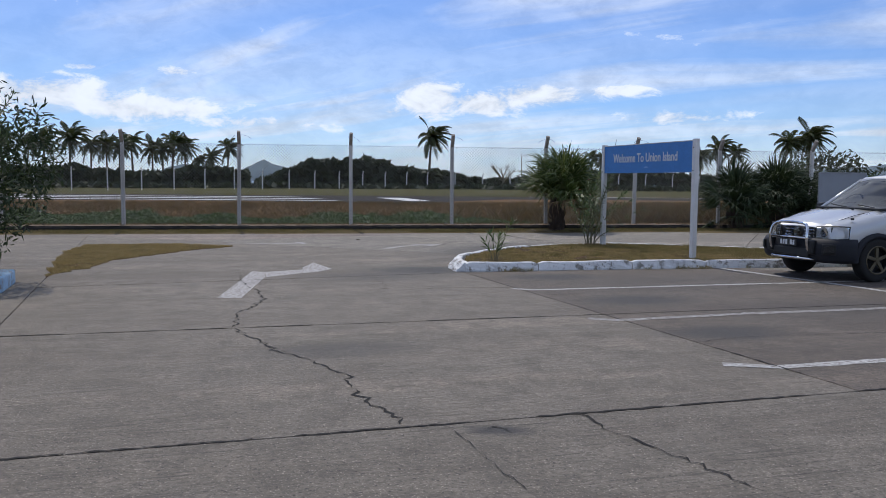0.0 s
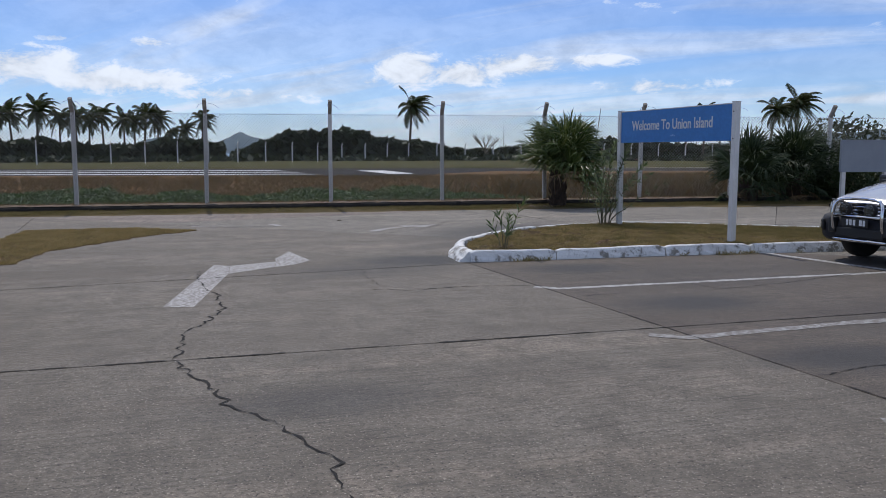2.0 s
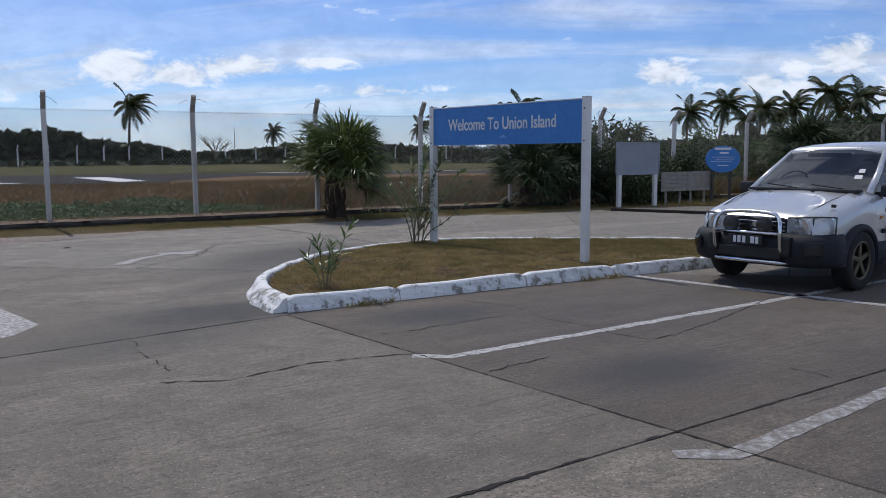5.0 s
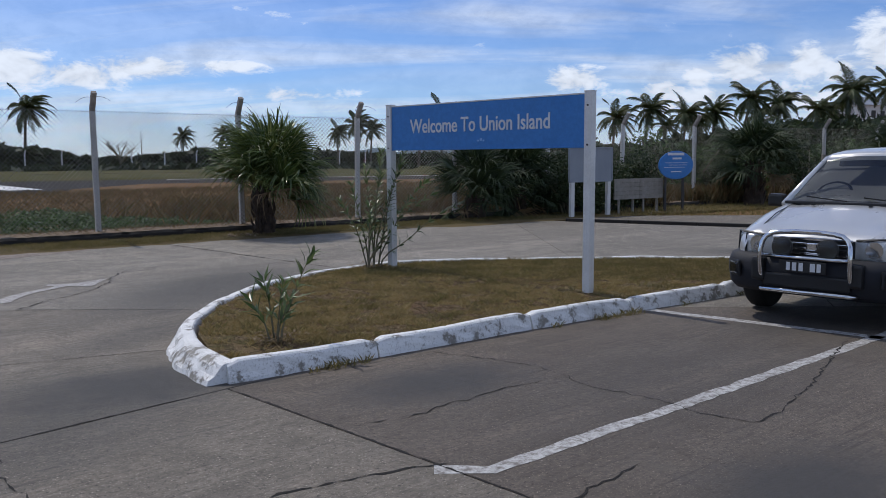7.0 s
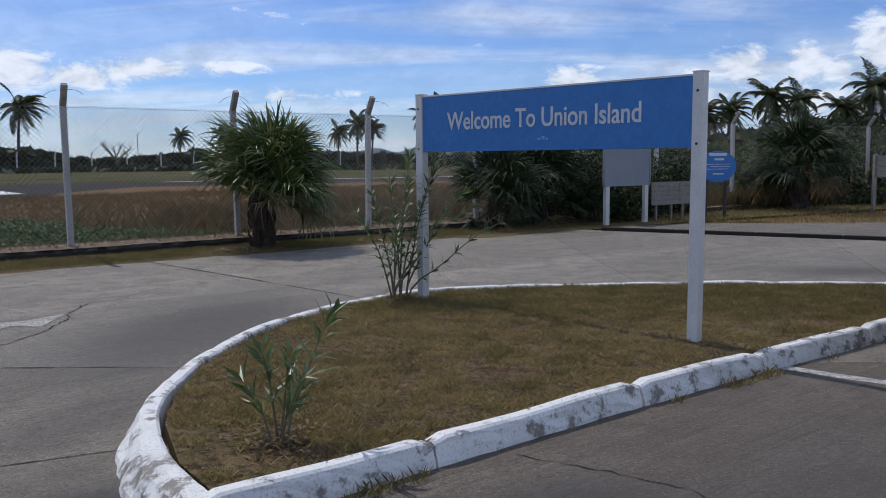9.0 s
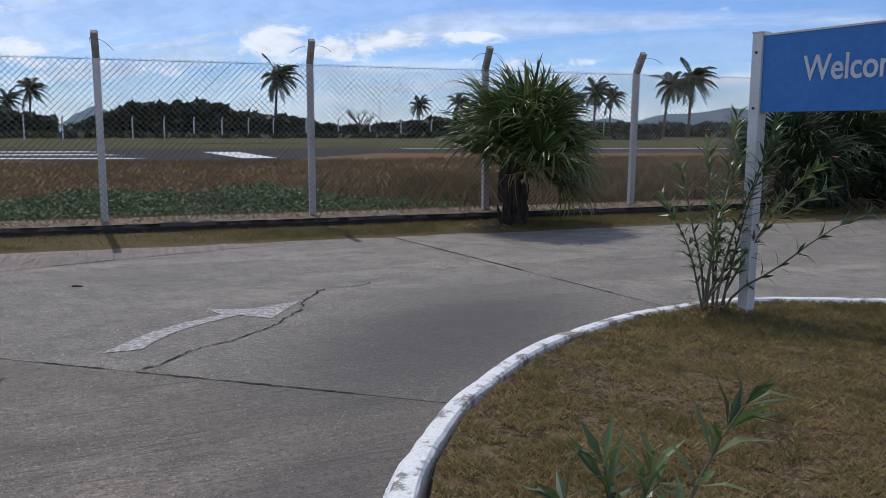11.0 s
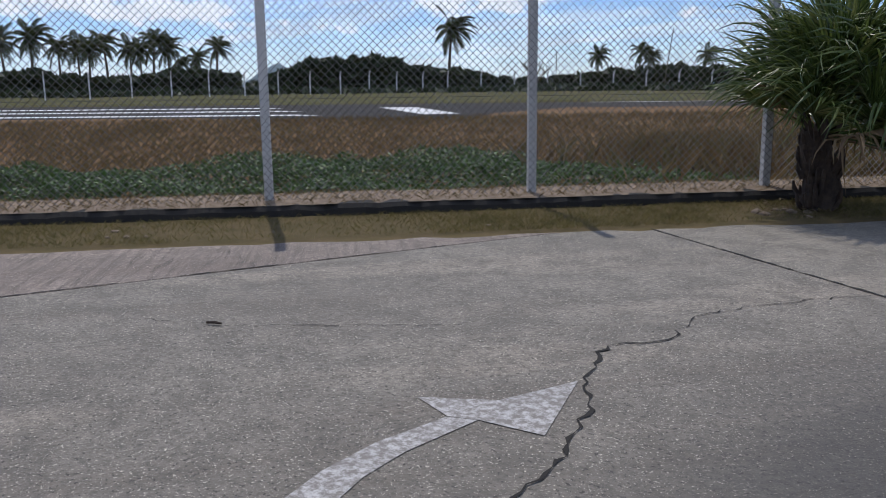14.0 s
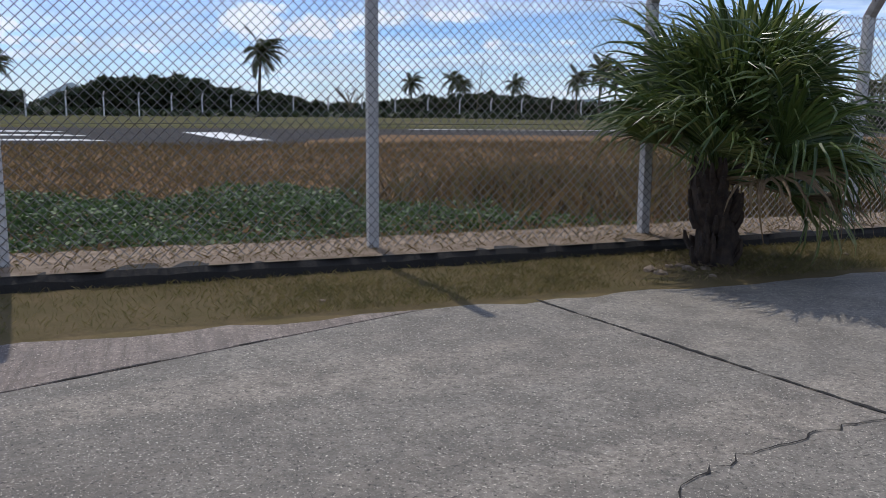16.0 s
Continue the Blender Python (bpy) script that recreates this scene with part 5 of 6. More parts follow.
def lance(verts, faces, p, d, up, length, width, bend):
    """One narrow leaf, folded along its rib and bent."""
    s = d.cross(up).normalized()
    u = s.cross(d).normalized()
    i = len(verts)
    a = p + d * length * 0.45 + u * bend * 0.4 * length
    tip = p + d * length + u * bend * -0.5 * length
    verts += [p, a + s * width / 2 + u * 0.004, a, a - s * width / 2 + u * 0.004, tip]
    faces += [(i, i + 1, i + 2), (i, i + 2, i + 3), (i + 1, i + 4, i + 2), (i + 2, i + 4, i + 3)]


def oleander(x, y, z, height, stems, spread, leaf, whorls, label, seed, bare=0.35, flowers=0, group="oleanders", canes=None):
    """An oleander: canes from one root with whorls of narrow leaves."""
    rng = random.Random(seed)
    o = thing("oleander", pose(x, y, z), label, "shrub", group)
    for k in range(len(canes) if canes else stems):
        a = 6.283 * k / stems + rng.uniform(-0.5, 0.5)
        h = height * rng.uniform(0.6, 1.0)
        out = spread * rng.uniform(0.35, 1.0)
        ex, ey = math.cos(a) * out, math.sin(a) * out
        if canes:
            ex, ey, h = canes[k]
        pts = []
        for q in range(8):
            f = q / 7
            pts.append(Vector((math.cos(a) * 0.05 * height + ex * f ** 1.5, math.sin(a) * 0.05 * height + ey * f ** 1.5, h * f - 0.03 + 0.02 * math.sin(f * 9 + k) * height)))
        cane = part("cane", tubed(pts, [0.010 * height ** 0.4 * (1 - 0.7 * q / 7) for q in range(8)], 5), M_STEM, o)
        verts, faces = [], []
        n = max(3, int(whorls * h / height))
        for w in range(n):
            f = bare + (1 - bare) * w / max(1, n - 1) * 0.999
            q = min(6, int(f * 7))
            p = pts[q].lerp(pts[q + 1], f * 7 - q)
            t = (pts[q + 1] - pts[q]).normalized()
            side = t.orthogonal().normalized()
            for c in range(5 if w > n - 4 else 4):
                b = c * 6.283 / 4 + w * 1.1 + rng.uniform(-0.4, 0.4)
                d = (Matrix.Rotation(b, 3, t) @ side)
                rise = rng.uniform(0.25, 0.8) + (0.6 if w > n - 4 else 0)
                d = (d + t * rise).normalized()
                lance(verts, faces, p, d, t, leaf * rng.uniform(0.7, 1.15), leaf * 0.17, rng.uniform(0.0, 0.3))
        from_arrays("leaves", verts, faces, M_OLEANDER, cane)
    for _ in range(flowers):
        verts, faces = [], []
        p = Vector((rng.gauss(0, spread * 0.6), rng.gauss(0, spread * 0.6), height * rng.uniform(0.6, 0.95)))
        for c in range(5):
            d = Vector((math.cos(c * 1.257), math.sin(c * 1.257), 0.3)).normalized()
            lance(verts, faces, p, d, Vector((0, 0, 1)), 0.03, 0.025, 0.1)
        from_arrays("blossom", verts, faces, M_FLOWER, o, "pale pink blossom")
    return o


def leaf_litter(x, y, z, r, n, seed):
    verts, faces = [], []
    rng = random.Random(seed)
    for _ in range(n):
        p = Vector((x + rng.gauss(0, r * 0.5), y + rng.gauss(0, r * 0.5), z + rng.uniform(0.0, 0.03)))
        a = rng.uniform(0, 6.283)
        lance(verts, faces, p, Vector((math.cos(a), math.sin(a), rng.uniform(-0.2, 0.4))).normalized(), Vector((0, 0, 1)), rng.uniform(0.03, 0.09), 0.025, 0.2)
    tagged(from_arrays("leaf_litter", verts, faces, M_FANDRY), "fallen brown leaves round a stem", "leaf litter", kind="stuff")


def shrub(x, y, z, size, count, leaf, label, seed, material, name="shrub", group=""):
    """A dense bush: a few stems and a heap of leaves in lobes."""
    rng = random.Random(seed)
    s = thing(name, pose(x, y, z), label, "shrub", group)
    for k in range(5):
        a = k * 1.3 + rng.uniform(0, 0.5)
        pts = [Vector((0.05 * math.cos(a), 0.05 * math.sin(a), -0.05)), Vector((size[0] * 0.25 * math.cos(a), size[1] * 0.25 * math.sin(a), size[2] * 0.4)),
               Vector((size[0] * 0.55 * math.cos(a), size[1] * 0.55 * math.sin(a), size[2] * 0.75))]
        part("stem", tubed(pts, [0.05, 0.035, 0.015], 5), M_STEM, s)
    v, f = leaf_cloud(count, seed, (0, 0, 0), size, leaf, shape=11)
    from_arrays("foliage", v, f, material, s)
    return s


turf()
weeds()
fan_palm(-4.78, 15.56, 0.90, 1.24, 74, "bushy green fan palm with dark trunk by the fence", 3, 0.0, 0.175, "", 76, (0, 19))
oleander(-1.14, 5.72, 0.10, 0.84, 5, 0.27, 0.17, 8, "young oleander with few narrow-leaved canes", 41, 0.45, canes=[(0.24, 0.05, 0.68), (0.05, 0.02, 0.45), (-0.05, -0.05, 0.50), (-0.16, 0.04, 0.34), (0.12, -0.08, 0.36)])
oleander(-1.30, 9.97, 0.10, 1.50, 15, 0.55, 0.165, 15, "spindly oleander shrub beside the sign post", 42, 0.30, 8, canes=[(0.92, 0.22, 0.78), (0.58, 0.15, 1.12), (0.30, 0.0, 1.36), (0.10, 0.10, 1.5), (-0.10, 0.0, 1.28), (-0.22, 0.05, 1.05), (0.20, -0.10, 1.2), (0.46, 0.25, 0.85), (0.78, 0.30, 0.98), (-0.30, -0.10, 0.9), (0.05, -0.15, 0.8), (0.36, 0.20, 1.45)])
big = oleander(-6.35, -0.75, 0.0, 2.95, 40, 1.35, 0.14, 34, "large dense oleander bush at the paving edge", 43, 0.15)
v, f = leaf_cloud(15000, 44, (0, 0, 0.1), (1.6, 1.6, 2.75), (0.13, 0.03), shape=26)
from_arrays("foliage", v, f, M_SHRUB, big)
leaf_litter(-1.14, 5.72, 0.11, 0.22, 90, 1)
leaf_litter(-1.30, 9.97, 0.11, 0.25, 90, 2)
leaf_litter(-4.80, 15.45, 0.03, 0.6, 160, 3)


# ---- parked car ----
M_SILVER = surface("silver_car_paint", (0.60, 0.605, 0.61), (0.55, 0.555, 0.56), 1.0, 0.30, 0.45, bump=0.0, grain=300, coat=0.6)
M_CLAD = surface("dark_blue_cladding", (0.006, 0.007, 0.013), (0.009, 0.011, 0.017), 3, 0.72, bump=0.05)
M_BLACK = surface("black_plastic", (0.008, 0.008, 0.009), (0.014, 0.014, 0.015), 5, 0.5, bump=0.1)
M_TYRE = surface("tyre_rubber", (0.008, 0.008, 0.008), (0.016, 0.015, 0.014), 6, 0.85, bump=0.3)
M_CHROME = surface("chrome", (0.75, 0.76, 0.78), (0.65, 0.66, 0.68), 4, 0.12, 1.0, bump=0.0)
M_RIM = surface("bronze_alloy", (0.15, 0.125, 0.08), (0.10, 0.085, 0.055), 6, 0.5, 0.6, bump=0.05)
M_GLASS = glass_material("tinted_glass", (0.10, 0.115, 0.13))
M_LENS = glass_material("lamp_glass", (0.85, 0.88, 0.9), 0.05)
M_AMBER = surface("amber_lens", (0.6, 0.28, 0.05), (0.5, 0.22, 0.04), 5, 0.2, bump=0.0)
M_SEAT = surface("grey_seat_cloth", (0.08, 0.08, 0.085), (0.11, 0.11, 0.115), 20, 0.9)
M_PLATE = surface("black_number_plate", (0.012, 0.012, 0.014), (0.02, 0.02, 0.02), 5, 0.4, bump=0.0)
CAR = thing("car", Matrix.LocRotScale((3.70, 7.80, 0.0), Euler((0, 0, radians(231.4))), (0.955, 0.955, 0.955)), "silver compact off-road car with dark lower cladding, parked", "car")


def loft(rings, caps=True, closed=False):
    bm = bmesh.new()
    vs = [[bm.verts.new(p) for p in r] for r in rings]
    n = len(rings[0])
    for a, b in zip(vs, vs[1:]):
        for k in range(n if closed else n - 1):
            bm.faces.new((a[k], a[(k + 1) % n], b[(k + 1) % n], b[k]))
    if caps:
        bm.faces.new(vs[0])
        bm.faces.new(vs[-1][::-1])
    return bm


def curve_at(table, x):
    xs = [t[0] for t in table]
    return [float(np.interp(x, xs, [t[i] for t in table])) for i in range(1, len(table[0]))]


# x from the front axle: half width, shoulder height, middle height, lower edge
SHAPE = [(-3.45, 0.72, 0.98, 1.00, 0.55), (-3.30, 0.80, 1.04, 1.06, 0.55), (-2.5, 0.845, 1.06, 1.08, 0.42), (-1.2, 0.85, 1.05, 1.08, 0.42), (-0.45, 0.85, 1.065, 1.12, 0.42),
         (-0.30, 0.85, 1.05, 1.108, 0.42), (0.0, 0.845, 0.99, 1.058, 0.45), (0.35, 0.82, 0.905, 0.97, 0.50), (0.55, 0.785, 0.865, 0.925, 0.52), (0.66, 0.74, 0.835, 0.885, 0.54), (0.72, 0.66, 0.78, 0.83, 0.56)]


def body_rings():
    rings = []
    xs = sorted({round(x, 3) for x in list(np.linspace(-3.45, 0.72, 56)) + [0.66, 0.70]})
    for x in xs:
        w, sh, mid, low = curve_at(SHAPE, x)
        arch = 0.0
        for ax in (0.0, -2.62):
            if abs(x - ax) < 0.40:
                arch = max(arch, 0.31 + math.sqrt(0.40 ** 2 - (x - ax) ** 2) * 0.95)
        low = max(low, arch)
        z1 = low + (sh - low) * 0.55
        half = [(w * 0.985, low), (w, z1), (w * 0.985, sh - 0.075), (w * 0.955, sh - 0.025), (w * 0.89, sh), (w * 0.72, sh + (mid - sh) * 0.72 + 0.008), (w * 0.66, sh + (mid - sh) * 0.62), (w * 0.3, mid - 0.004), (0, mid)]
        rings.append([Vector((x, y, z)) for y, z in half] + [Vector((x, -y, z)) for y, z in half[-2::-1]])
    return rings


def build_car():
    body = part("body", loft(body_rings(), False), M_SILVER, CAR, "silver paint", True)
    # greenhouse: roof and pillars round the glass
    b0, b1, r0, r1 = (-0.38, 0.735, 1.055), (-3.38, 0.74, 1.06), (-1.06, 0.585, 1.575), (-3.12, 0.60, 1.60)
    roof = []
    for x, w, z in ((-1.0, 0.56, 1.57), (-1.10, 0.60, 1.60), (-1.6, 0.625, 1.645), (-2.4, 0.625, 1.655), (-3.05, 0.61, 1.63), (-3.2, 0.57, 1.575)):
        half = [(w + 0.02, z - 0.07), (w + 0.015, z - 0.03), (w - 0.04, z), (w * 0.5, z + 0.022), (0, z + 0.028)]
        roof.append([Vector((x, y, q)) for y, q in half] + [Vector((x, -y, q)) for y, q in half[-2::-1]])
    part("roof", loft(roof, True), M_SILVER, body, "", True)
    for s in (1, -1):
        part("pillar", tubed([(-0.36, 0.745 * s, 1.06), (-0.72, 0.675 * s, 1.31), (-1.05, 0.588 * s, 1.548)], [0.045, 0.036, 0.03], 8), M_SILVER, body, "", True)
        for xb, xt in ((-1.62, -1.70), (-2.55, -2.55)):
            part("pillar", tubed([(xb, 0.775 * s, 1.04), ((xb + xt) / 2, 0.715 * s, 1.32), (xt, 0.63 * s, 1.59)], [0.045, 0.04, 0.04], 6), M_BLACK, body)
        part("pillar", tubed([(-3.36, 0.745 * s, 1.03), (-3.26, 0.69 * s, 1.32), (-3.14, 0.605 * s, 1.59)], [0.07, 0.06, 0.05], 8), M_SILVER, body, "", True)
        rows = []
        for f in (0, 0.5, 1):
            rows.append([Vector((-0.46 - 0.64 * f, s * (0.755 - 0.135 * f), 1.045 + 0.51 * f)), Vector((-1.9, s * (0.775 - 0.145 * f), 1.05 + 0.53 * f)), Vector((-3.34 + 0.18 * f, s * (0.75 - 0.14 * f), 1.05 + 0.53 * f))])
        g = part("side_window", loft(rows, False), M_GLASS, body)
        g.visible_shadow = False
        part("window_seal", tubed([(-0.40, 0.77 * s, 1.045), (-1.9, 0.787 * s, 1.055), (-3.3, 0.76 * s, 1.055)], 0.014, 5), M_BLACK, body)
        part("door_seam", tubed([(-0.62, 0.852 * s, 0.48), (-0.60, 0.853 * s, 0.8), (-0.50, 0.825 * s, 1.02)], 0.006, 4), M_BLACK, body)
        part("door_seam", tubed([(-1.66, 0.853 * s, 0.45), (-1.66, 0.855 * s, 0.8), (-1.62, 0.82 * s, 1.03)], 0.006, 4), M_BLACK, body)
        part("door_handle", boxed((-1.48, 0.865 * s, 0.90), (0.17, 0.03, 0.035), None, 0.01), M_BLACK, body)
        part("side_marker", boxed((-0.46, 0.853 * s, 0.80), (0.06, 0.012, 0.03), None, 0.004), M_AMBER, body)
        sill = []
        for x in np.linspace(-2.22, -0.41, 8):
            sill.append([Vector((x, s * 0.80, 0.28)), Vector((x, s * 0.865, 0.32)), Vector((x, s * 0.875, 0.42)), Vector((x, s * 0.85, 0.52)), Vector((x, s * 0.78, 0.52))])
        part("side_cladding", loft(sill, True, True), M_CLAD, body)
        part("rub_strip", boxed((-1.35, 0.862 * s, 0.64), (1.75, 0.025, 0.05), None, 0.008), M_CLAD, body)
        for ax in (0.0, -2.62):
            rings = []
            for q in range(15):
                a = math.pi * q / 14
                c, n = math.cos(a), math.sin(a)
                rings.append([Vector((ax + r * c, s * y, 0.30 + r * n * 0.98)) for r, y in ((0.375, 0.75), (0.375, 0.872), (0.42, 0.878), (0.455, 0.858), (0.46, 0.80))])
            part("wheel_arch", loft(rings, False), M_CLAD, body, "dark plastic arch", True)
        mirror = part("wing_mirror", boxed((-0.52, 0.90 * s, 1.10), (0.10, 0.19, 0.14), Matrix.Rotation(radians(12 * s), 4, "Z"), 0.03), M_BLACK, body)
        part("mirror_arm", boxed((-0.52, 0.80 * s, 1.06), (0.06, 0.12, 0.05), None, 0.012), M_BLACK, mirror)
        part("mirror_glass", boxed((-0.576, 0.905 * s, 1.10), (0.006, 0.15, 0.11), Matrix.Rotation(radians(12 * s), 4, "Z")), M_CHROME, mirror)

    # windscreen with a slight bow
    rows = []
    for f in (0, 0.33, 0.67, 1):
        row = []
        for q in range(9):
            u = -1 + q / 4
            w = 0.725 - 0.145 * f
            row.append(Vector((-0.30 - 0.68 * f - 0.10 * u * u, u * w, 1.10 + 0.475 * f)))
        rows.append(row)
    ws = part("windscreen", loft(rows, False), M_GLASS, body, "grey tinted windscreen", True)
    ws.visible_shadow = False
    for u, side in ((-0.02, 1), (0.55, 1)):
        part("wiper", tubed([(-0.25, u - 0.05, 1.118), (-0.37, u - 0.50, 1.155)], 0.009, 4), M_BLACK, body)
    part("cowl", boxed((-0.27, 0, 1.098), (0.16, 1.36, 0.03), None, 0.01), M_BLACK, body)
    for z, w in ((1.32, 0.07), (1.25, 0.09)):
        part("sticker", boxed((-0.555 - (z - 1.25) * 1.2, 0.52, z), (0.006, w, 0.055), Matrix.Rotation(radians(-38), 4, "Y")), M_LETTER, ws)
    for y in (-0.35, 0.2):
        part("washer_nozzle", boxed((-0.12, y, 1.085), (0.025, 0.035, 0.014), None, 0.004), M_BLACK, body)
    part("hood_latch", boxed((0.36, 0.70, 0.955), (0.03, 0.05, 0.035), None, 0.008), M_BLACK, body)
    for s in (1, -1):
        part("hood_seam", tubed([(-0.24, 0.60 * s, 1.082), (0.2, 0.585 * s, 1.008), (0.58, 0.555 * s, 0.90)], 0.005, 4), M_BLACK, body)

    # nose: grille, lamps, bumper
    nose = part("nose_panel", boxed((0.655, 0, 0.70), (0.12, 1.30, 0.26), None, 0.03), M_SILVER, body, "", True)
    grille = part("grille", boxed((0.725, 0, 0.735), (0.03, 0.74, 0.16), None, 0.012), M_BLACK, nose, "black grille with chrome bars")
    for z in (0.68, 0.725, 0.77, 0.815):
        part("grille_bar", boxed((0.752, 0, z), (0.026, 0.72, 0.024), None, 0.007), M_CHROME, nose)
    part("emblem", boxed((0.763, 0, 0.745), (0.012, 0.09, 0.075), None, 0.012), M_CHROME, nose)
    for s in (1, -1):
        rows = []
        for f in (0, 0.5, 1):
            rows.append([Vector((0.745 - 0.02 * f, s * 0.385, 0.655 + 0.165 * f)), Vector((0.735 - 0.03 * f, s * 0.56, 0.65 + 0.185 * f)), Vector((0.665 - 0.03 * f, s * 0.72, 0.655 + 0.185 * f)), Vector((0.52 - 0.02 * f, s * 0.808, 0.665 + 0.17 * f))])
        lamp = part("headlamp", loft(rows, False), M_LENS, nose, "clear headlamp", True)
        back = [[p + Vector((-0.03, -0.01 * s, 0)) for p in r] for r in rows]
        part("reflector", loft(back, False), M_CHROME, lamp, "", True)
        part("bulb_bowl", tubed([(0.685, s * 0.53, 0.745), (0.72, s * 0.53, 0.745)], [0.05, 0.075], 14), M_CHROME, lamp)
        part("lamp_divider", tubed([(0.71, 0.655 * s, 0.655), (0.69, 0.655 * s, 0.83)], 0.008, 4), M_BLACK, lamp)
        part("lamp_rim", tubed([(0.75, 0.38 * s, 0.65), (0.74, 0.56 * s, 0.643), (0.665, 0.725 * s, 0.648), (0.52, 0.815 * s, 0.66), (0.50, 0.812 * s, 0.84), (0.64, 0.722 * s, 0.845), (0.71, 0.56 * s, 0.84), (0.73, 0.38 * s, 0.825)], 0.010, 4), M_BLACK, lamp)
    plan = [(0.40, 0.875), (0.60, 0.855), (0.74, 0.76), (0.82, 0.58), (0.85, 0.30), (0.855, 0.0)]
    plan = [(x, y) for x, y in plan] + [(x, -y) for x, y in plan[-2::-1]]
    rings = []
    for x, y in plan:
        n = Vector((x + 0.3, y * 1.0, 0)).normalized()
        base = Vector((x, y, 0))
        rings.append([base + n * o + Vector((0, 0, z)) for o, z in ((-0.16, 0.30), (-0.05, 0.29), (0.0, 0.34), (0.02, 0.46), (0.02, 0.56), (-0.01, 0.63), (-0.07, 0.655), (-0.16, 0.65))])
    bumper = part("front_bumper", loft(rings, True, True), M_CLAD, CAR, "dark blue bumper", True)
    part("air_intake", boxed((0.868, 0, 0.43), (0.03, 0.80, 0.13), None, 0.02), M_BLACK, bumper)
    part("skid_bar", tubed([(0.80, 0.46, 0.335), (0.89, 0.40, 0.335), (0.90, 0, 0.335), (0.89, -0.40, 0.335), (0.80, -0.46, 0.335)], 0.022, 8), M_CHROME, bumper, "chrome lower bar", True)
    part("bumper_step", boxed((0.80, 0, 0.645), (0.12, 0.72, 0.03), None, 0.01), M_CHROME, bumper)
    for s in (1, -1):
        part("fog_lamp", boxed((0.797, s * 0.725, 0.50), (0.03, 0.16, 0.12), Matrix.Rotation(radians(40 * s), 4, "Z"), 0.02), M_LENS, bumper)
        part("fog_grid", boxed((0.786, s * 0.715, 0.50), (0.03, 0.20, 0.16), Matrix.Rotation(radians(40 * s), 4, "Z"), 0.02), M_BLACK, bumper)
        part("lower_pad", boxed((0.86, s * 0.44, 0.52), (0.10, 0.13, 0.22), None, 0.03), M_BLACK, bumper)
    rear = [[Vector((2 * -1.31 - p.x, p.y, p.z)) for p in r] for r in rings]
    part("rear_bumper", loft(rear, True, True), M_CLAD, CAR, "", True)
    part("tailgate", boxed((-3.42, 0, 0.82), (0.10, 1.40, 0.44), None, 0.04), M_SILVER, body)
    rg = part("rear_window", loft([[Vector((-3.40, -0.66, 1.06)), Vector((-3.43, 0, 1.06)), Vector((-3.40, 0.66, 1.06))], [Vector((-3.20, -0.56, 1.55)), Vector((-3.23, 0, 1.56)), Vector((-3.20, 0.56, 1.55))]], False), M_GLASS, body)
    rg.visible_shadow = False
    # nudge bar and driving lamps
    bar = part("nudge_bar", tubed([(0.86, 0.40, 0.42), (0.91, 0.405, 0.50), (0.93, 0.405, 0.60), (0.93, 0.405, 0.70), (0.915, 0.395, 0.78), (0.90, 0.37, 0.83), (0.88, 0.32, 0.865), (0.868, 0.24, 0.88), (0.86, 0.12, 0.886), (0.856, 0, 0.888), (0.86, -0.12, 0.886), (0.868, -0.24, 0.88), (0.88, -0.32, 0.865), (0.90, -0.37, 0.83), (0.915, -0.395, 0.78), (0.93, -0.405, 0.70), (0.93, -0.405, 0.60), (0.91, -0.405, 0.50), (0.86, -0.40, 0.42)], 0.023, 8), M_CHROME, CAR, "polished tubular nudge bar", True)
    part("bar_badge", boxed((0.885, 0, 0.888), (0.012, 0.26, 0.022), None, 0.004), M_CHROME, bar)
    part("cross_bar", tubed([(0.915, 0.40, 0.655), (0.93, 0, 0.655), (0.915, -0.40, 0.655)], 0.018, 6), M_CHROME, bar, "", True)
    for y in (0.205, -0.205):
        lamp = part("driving_lamp", tubed([(0.84, y, 0.745), (0.87, y, 0.745), (0.90, y, 0.745), (0.925, y, 0.745), (0.93, y, 0.745)], [0.05, 0.085, 0.095, 0.095, 0.088], 18), M_BLACK, bar, "round black driving lamp", True)
        part("lens", tubed([(0.931, y, 0.745), (0.937, y, 0.745), (0.944, y, 0.745)], [0.086, 0.07, 0.03], 16), M_LENS, lamp)
    plate = part("number_plate", boxed((0.945, 0, 0.575), (0.012, 0.42, 0.105), None, 0.004), M_PLATE, bumper, "black number plate")
    for y, w in ((-0.15, 0.035), (-0.095, 0.045), (0.01, 0.038), (0.07, 0.038), (0.125, 0.034)):
        part("plate_bar", boxed((0.953, -y, 0.575), (0.005, w, 0.075)), M_LETTER, bumper)

    # wheels
    for ax in (0.0, -2.62):
        for s in (1, -1):
            prof = [(0.17, -0.09), (0.27, -0.10), (0.315, -0.098), (0.335, -0.075), (0.338, 0.0), (0.335, 0.075), (0.315, 0.098), (0.27, 0.10), (0.215, 0.09)]
            rings = [[Vector((ax + r * math.cos(a), s * 0.77 + y * s, 0.335 + r * math.sin(a))) for r, y in prof] for a in (6.28319 * q / 28 for q in range(29))]
            wheel = part("wheel", loft(rings, False), M_TYRE, CAR, "black tyre on an alloy rim", True)
            rp = [(0.215, 0.088), (0.20, 0.07), (0.195, 0.0), (0.0, -0.01)]
            rings = [[Vector((ax + r * math.cos(a), s * 0.77 + y * s, 0.335 + r * math.sin(a))) for r, y in rp] for a in (6.28319 * q / 24 for q in range(25))]
            part("rim", loft(rings, False), M_BLACK, wheel)
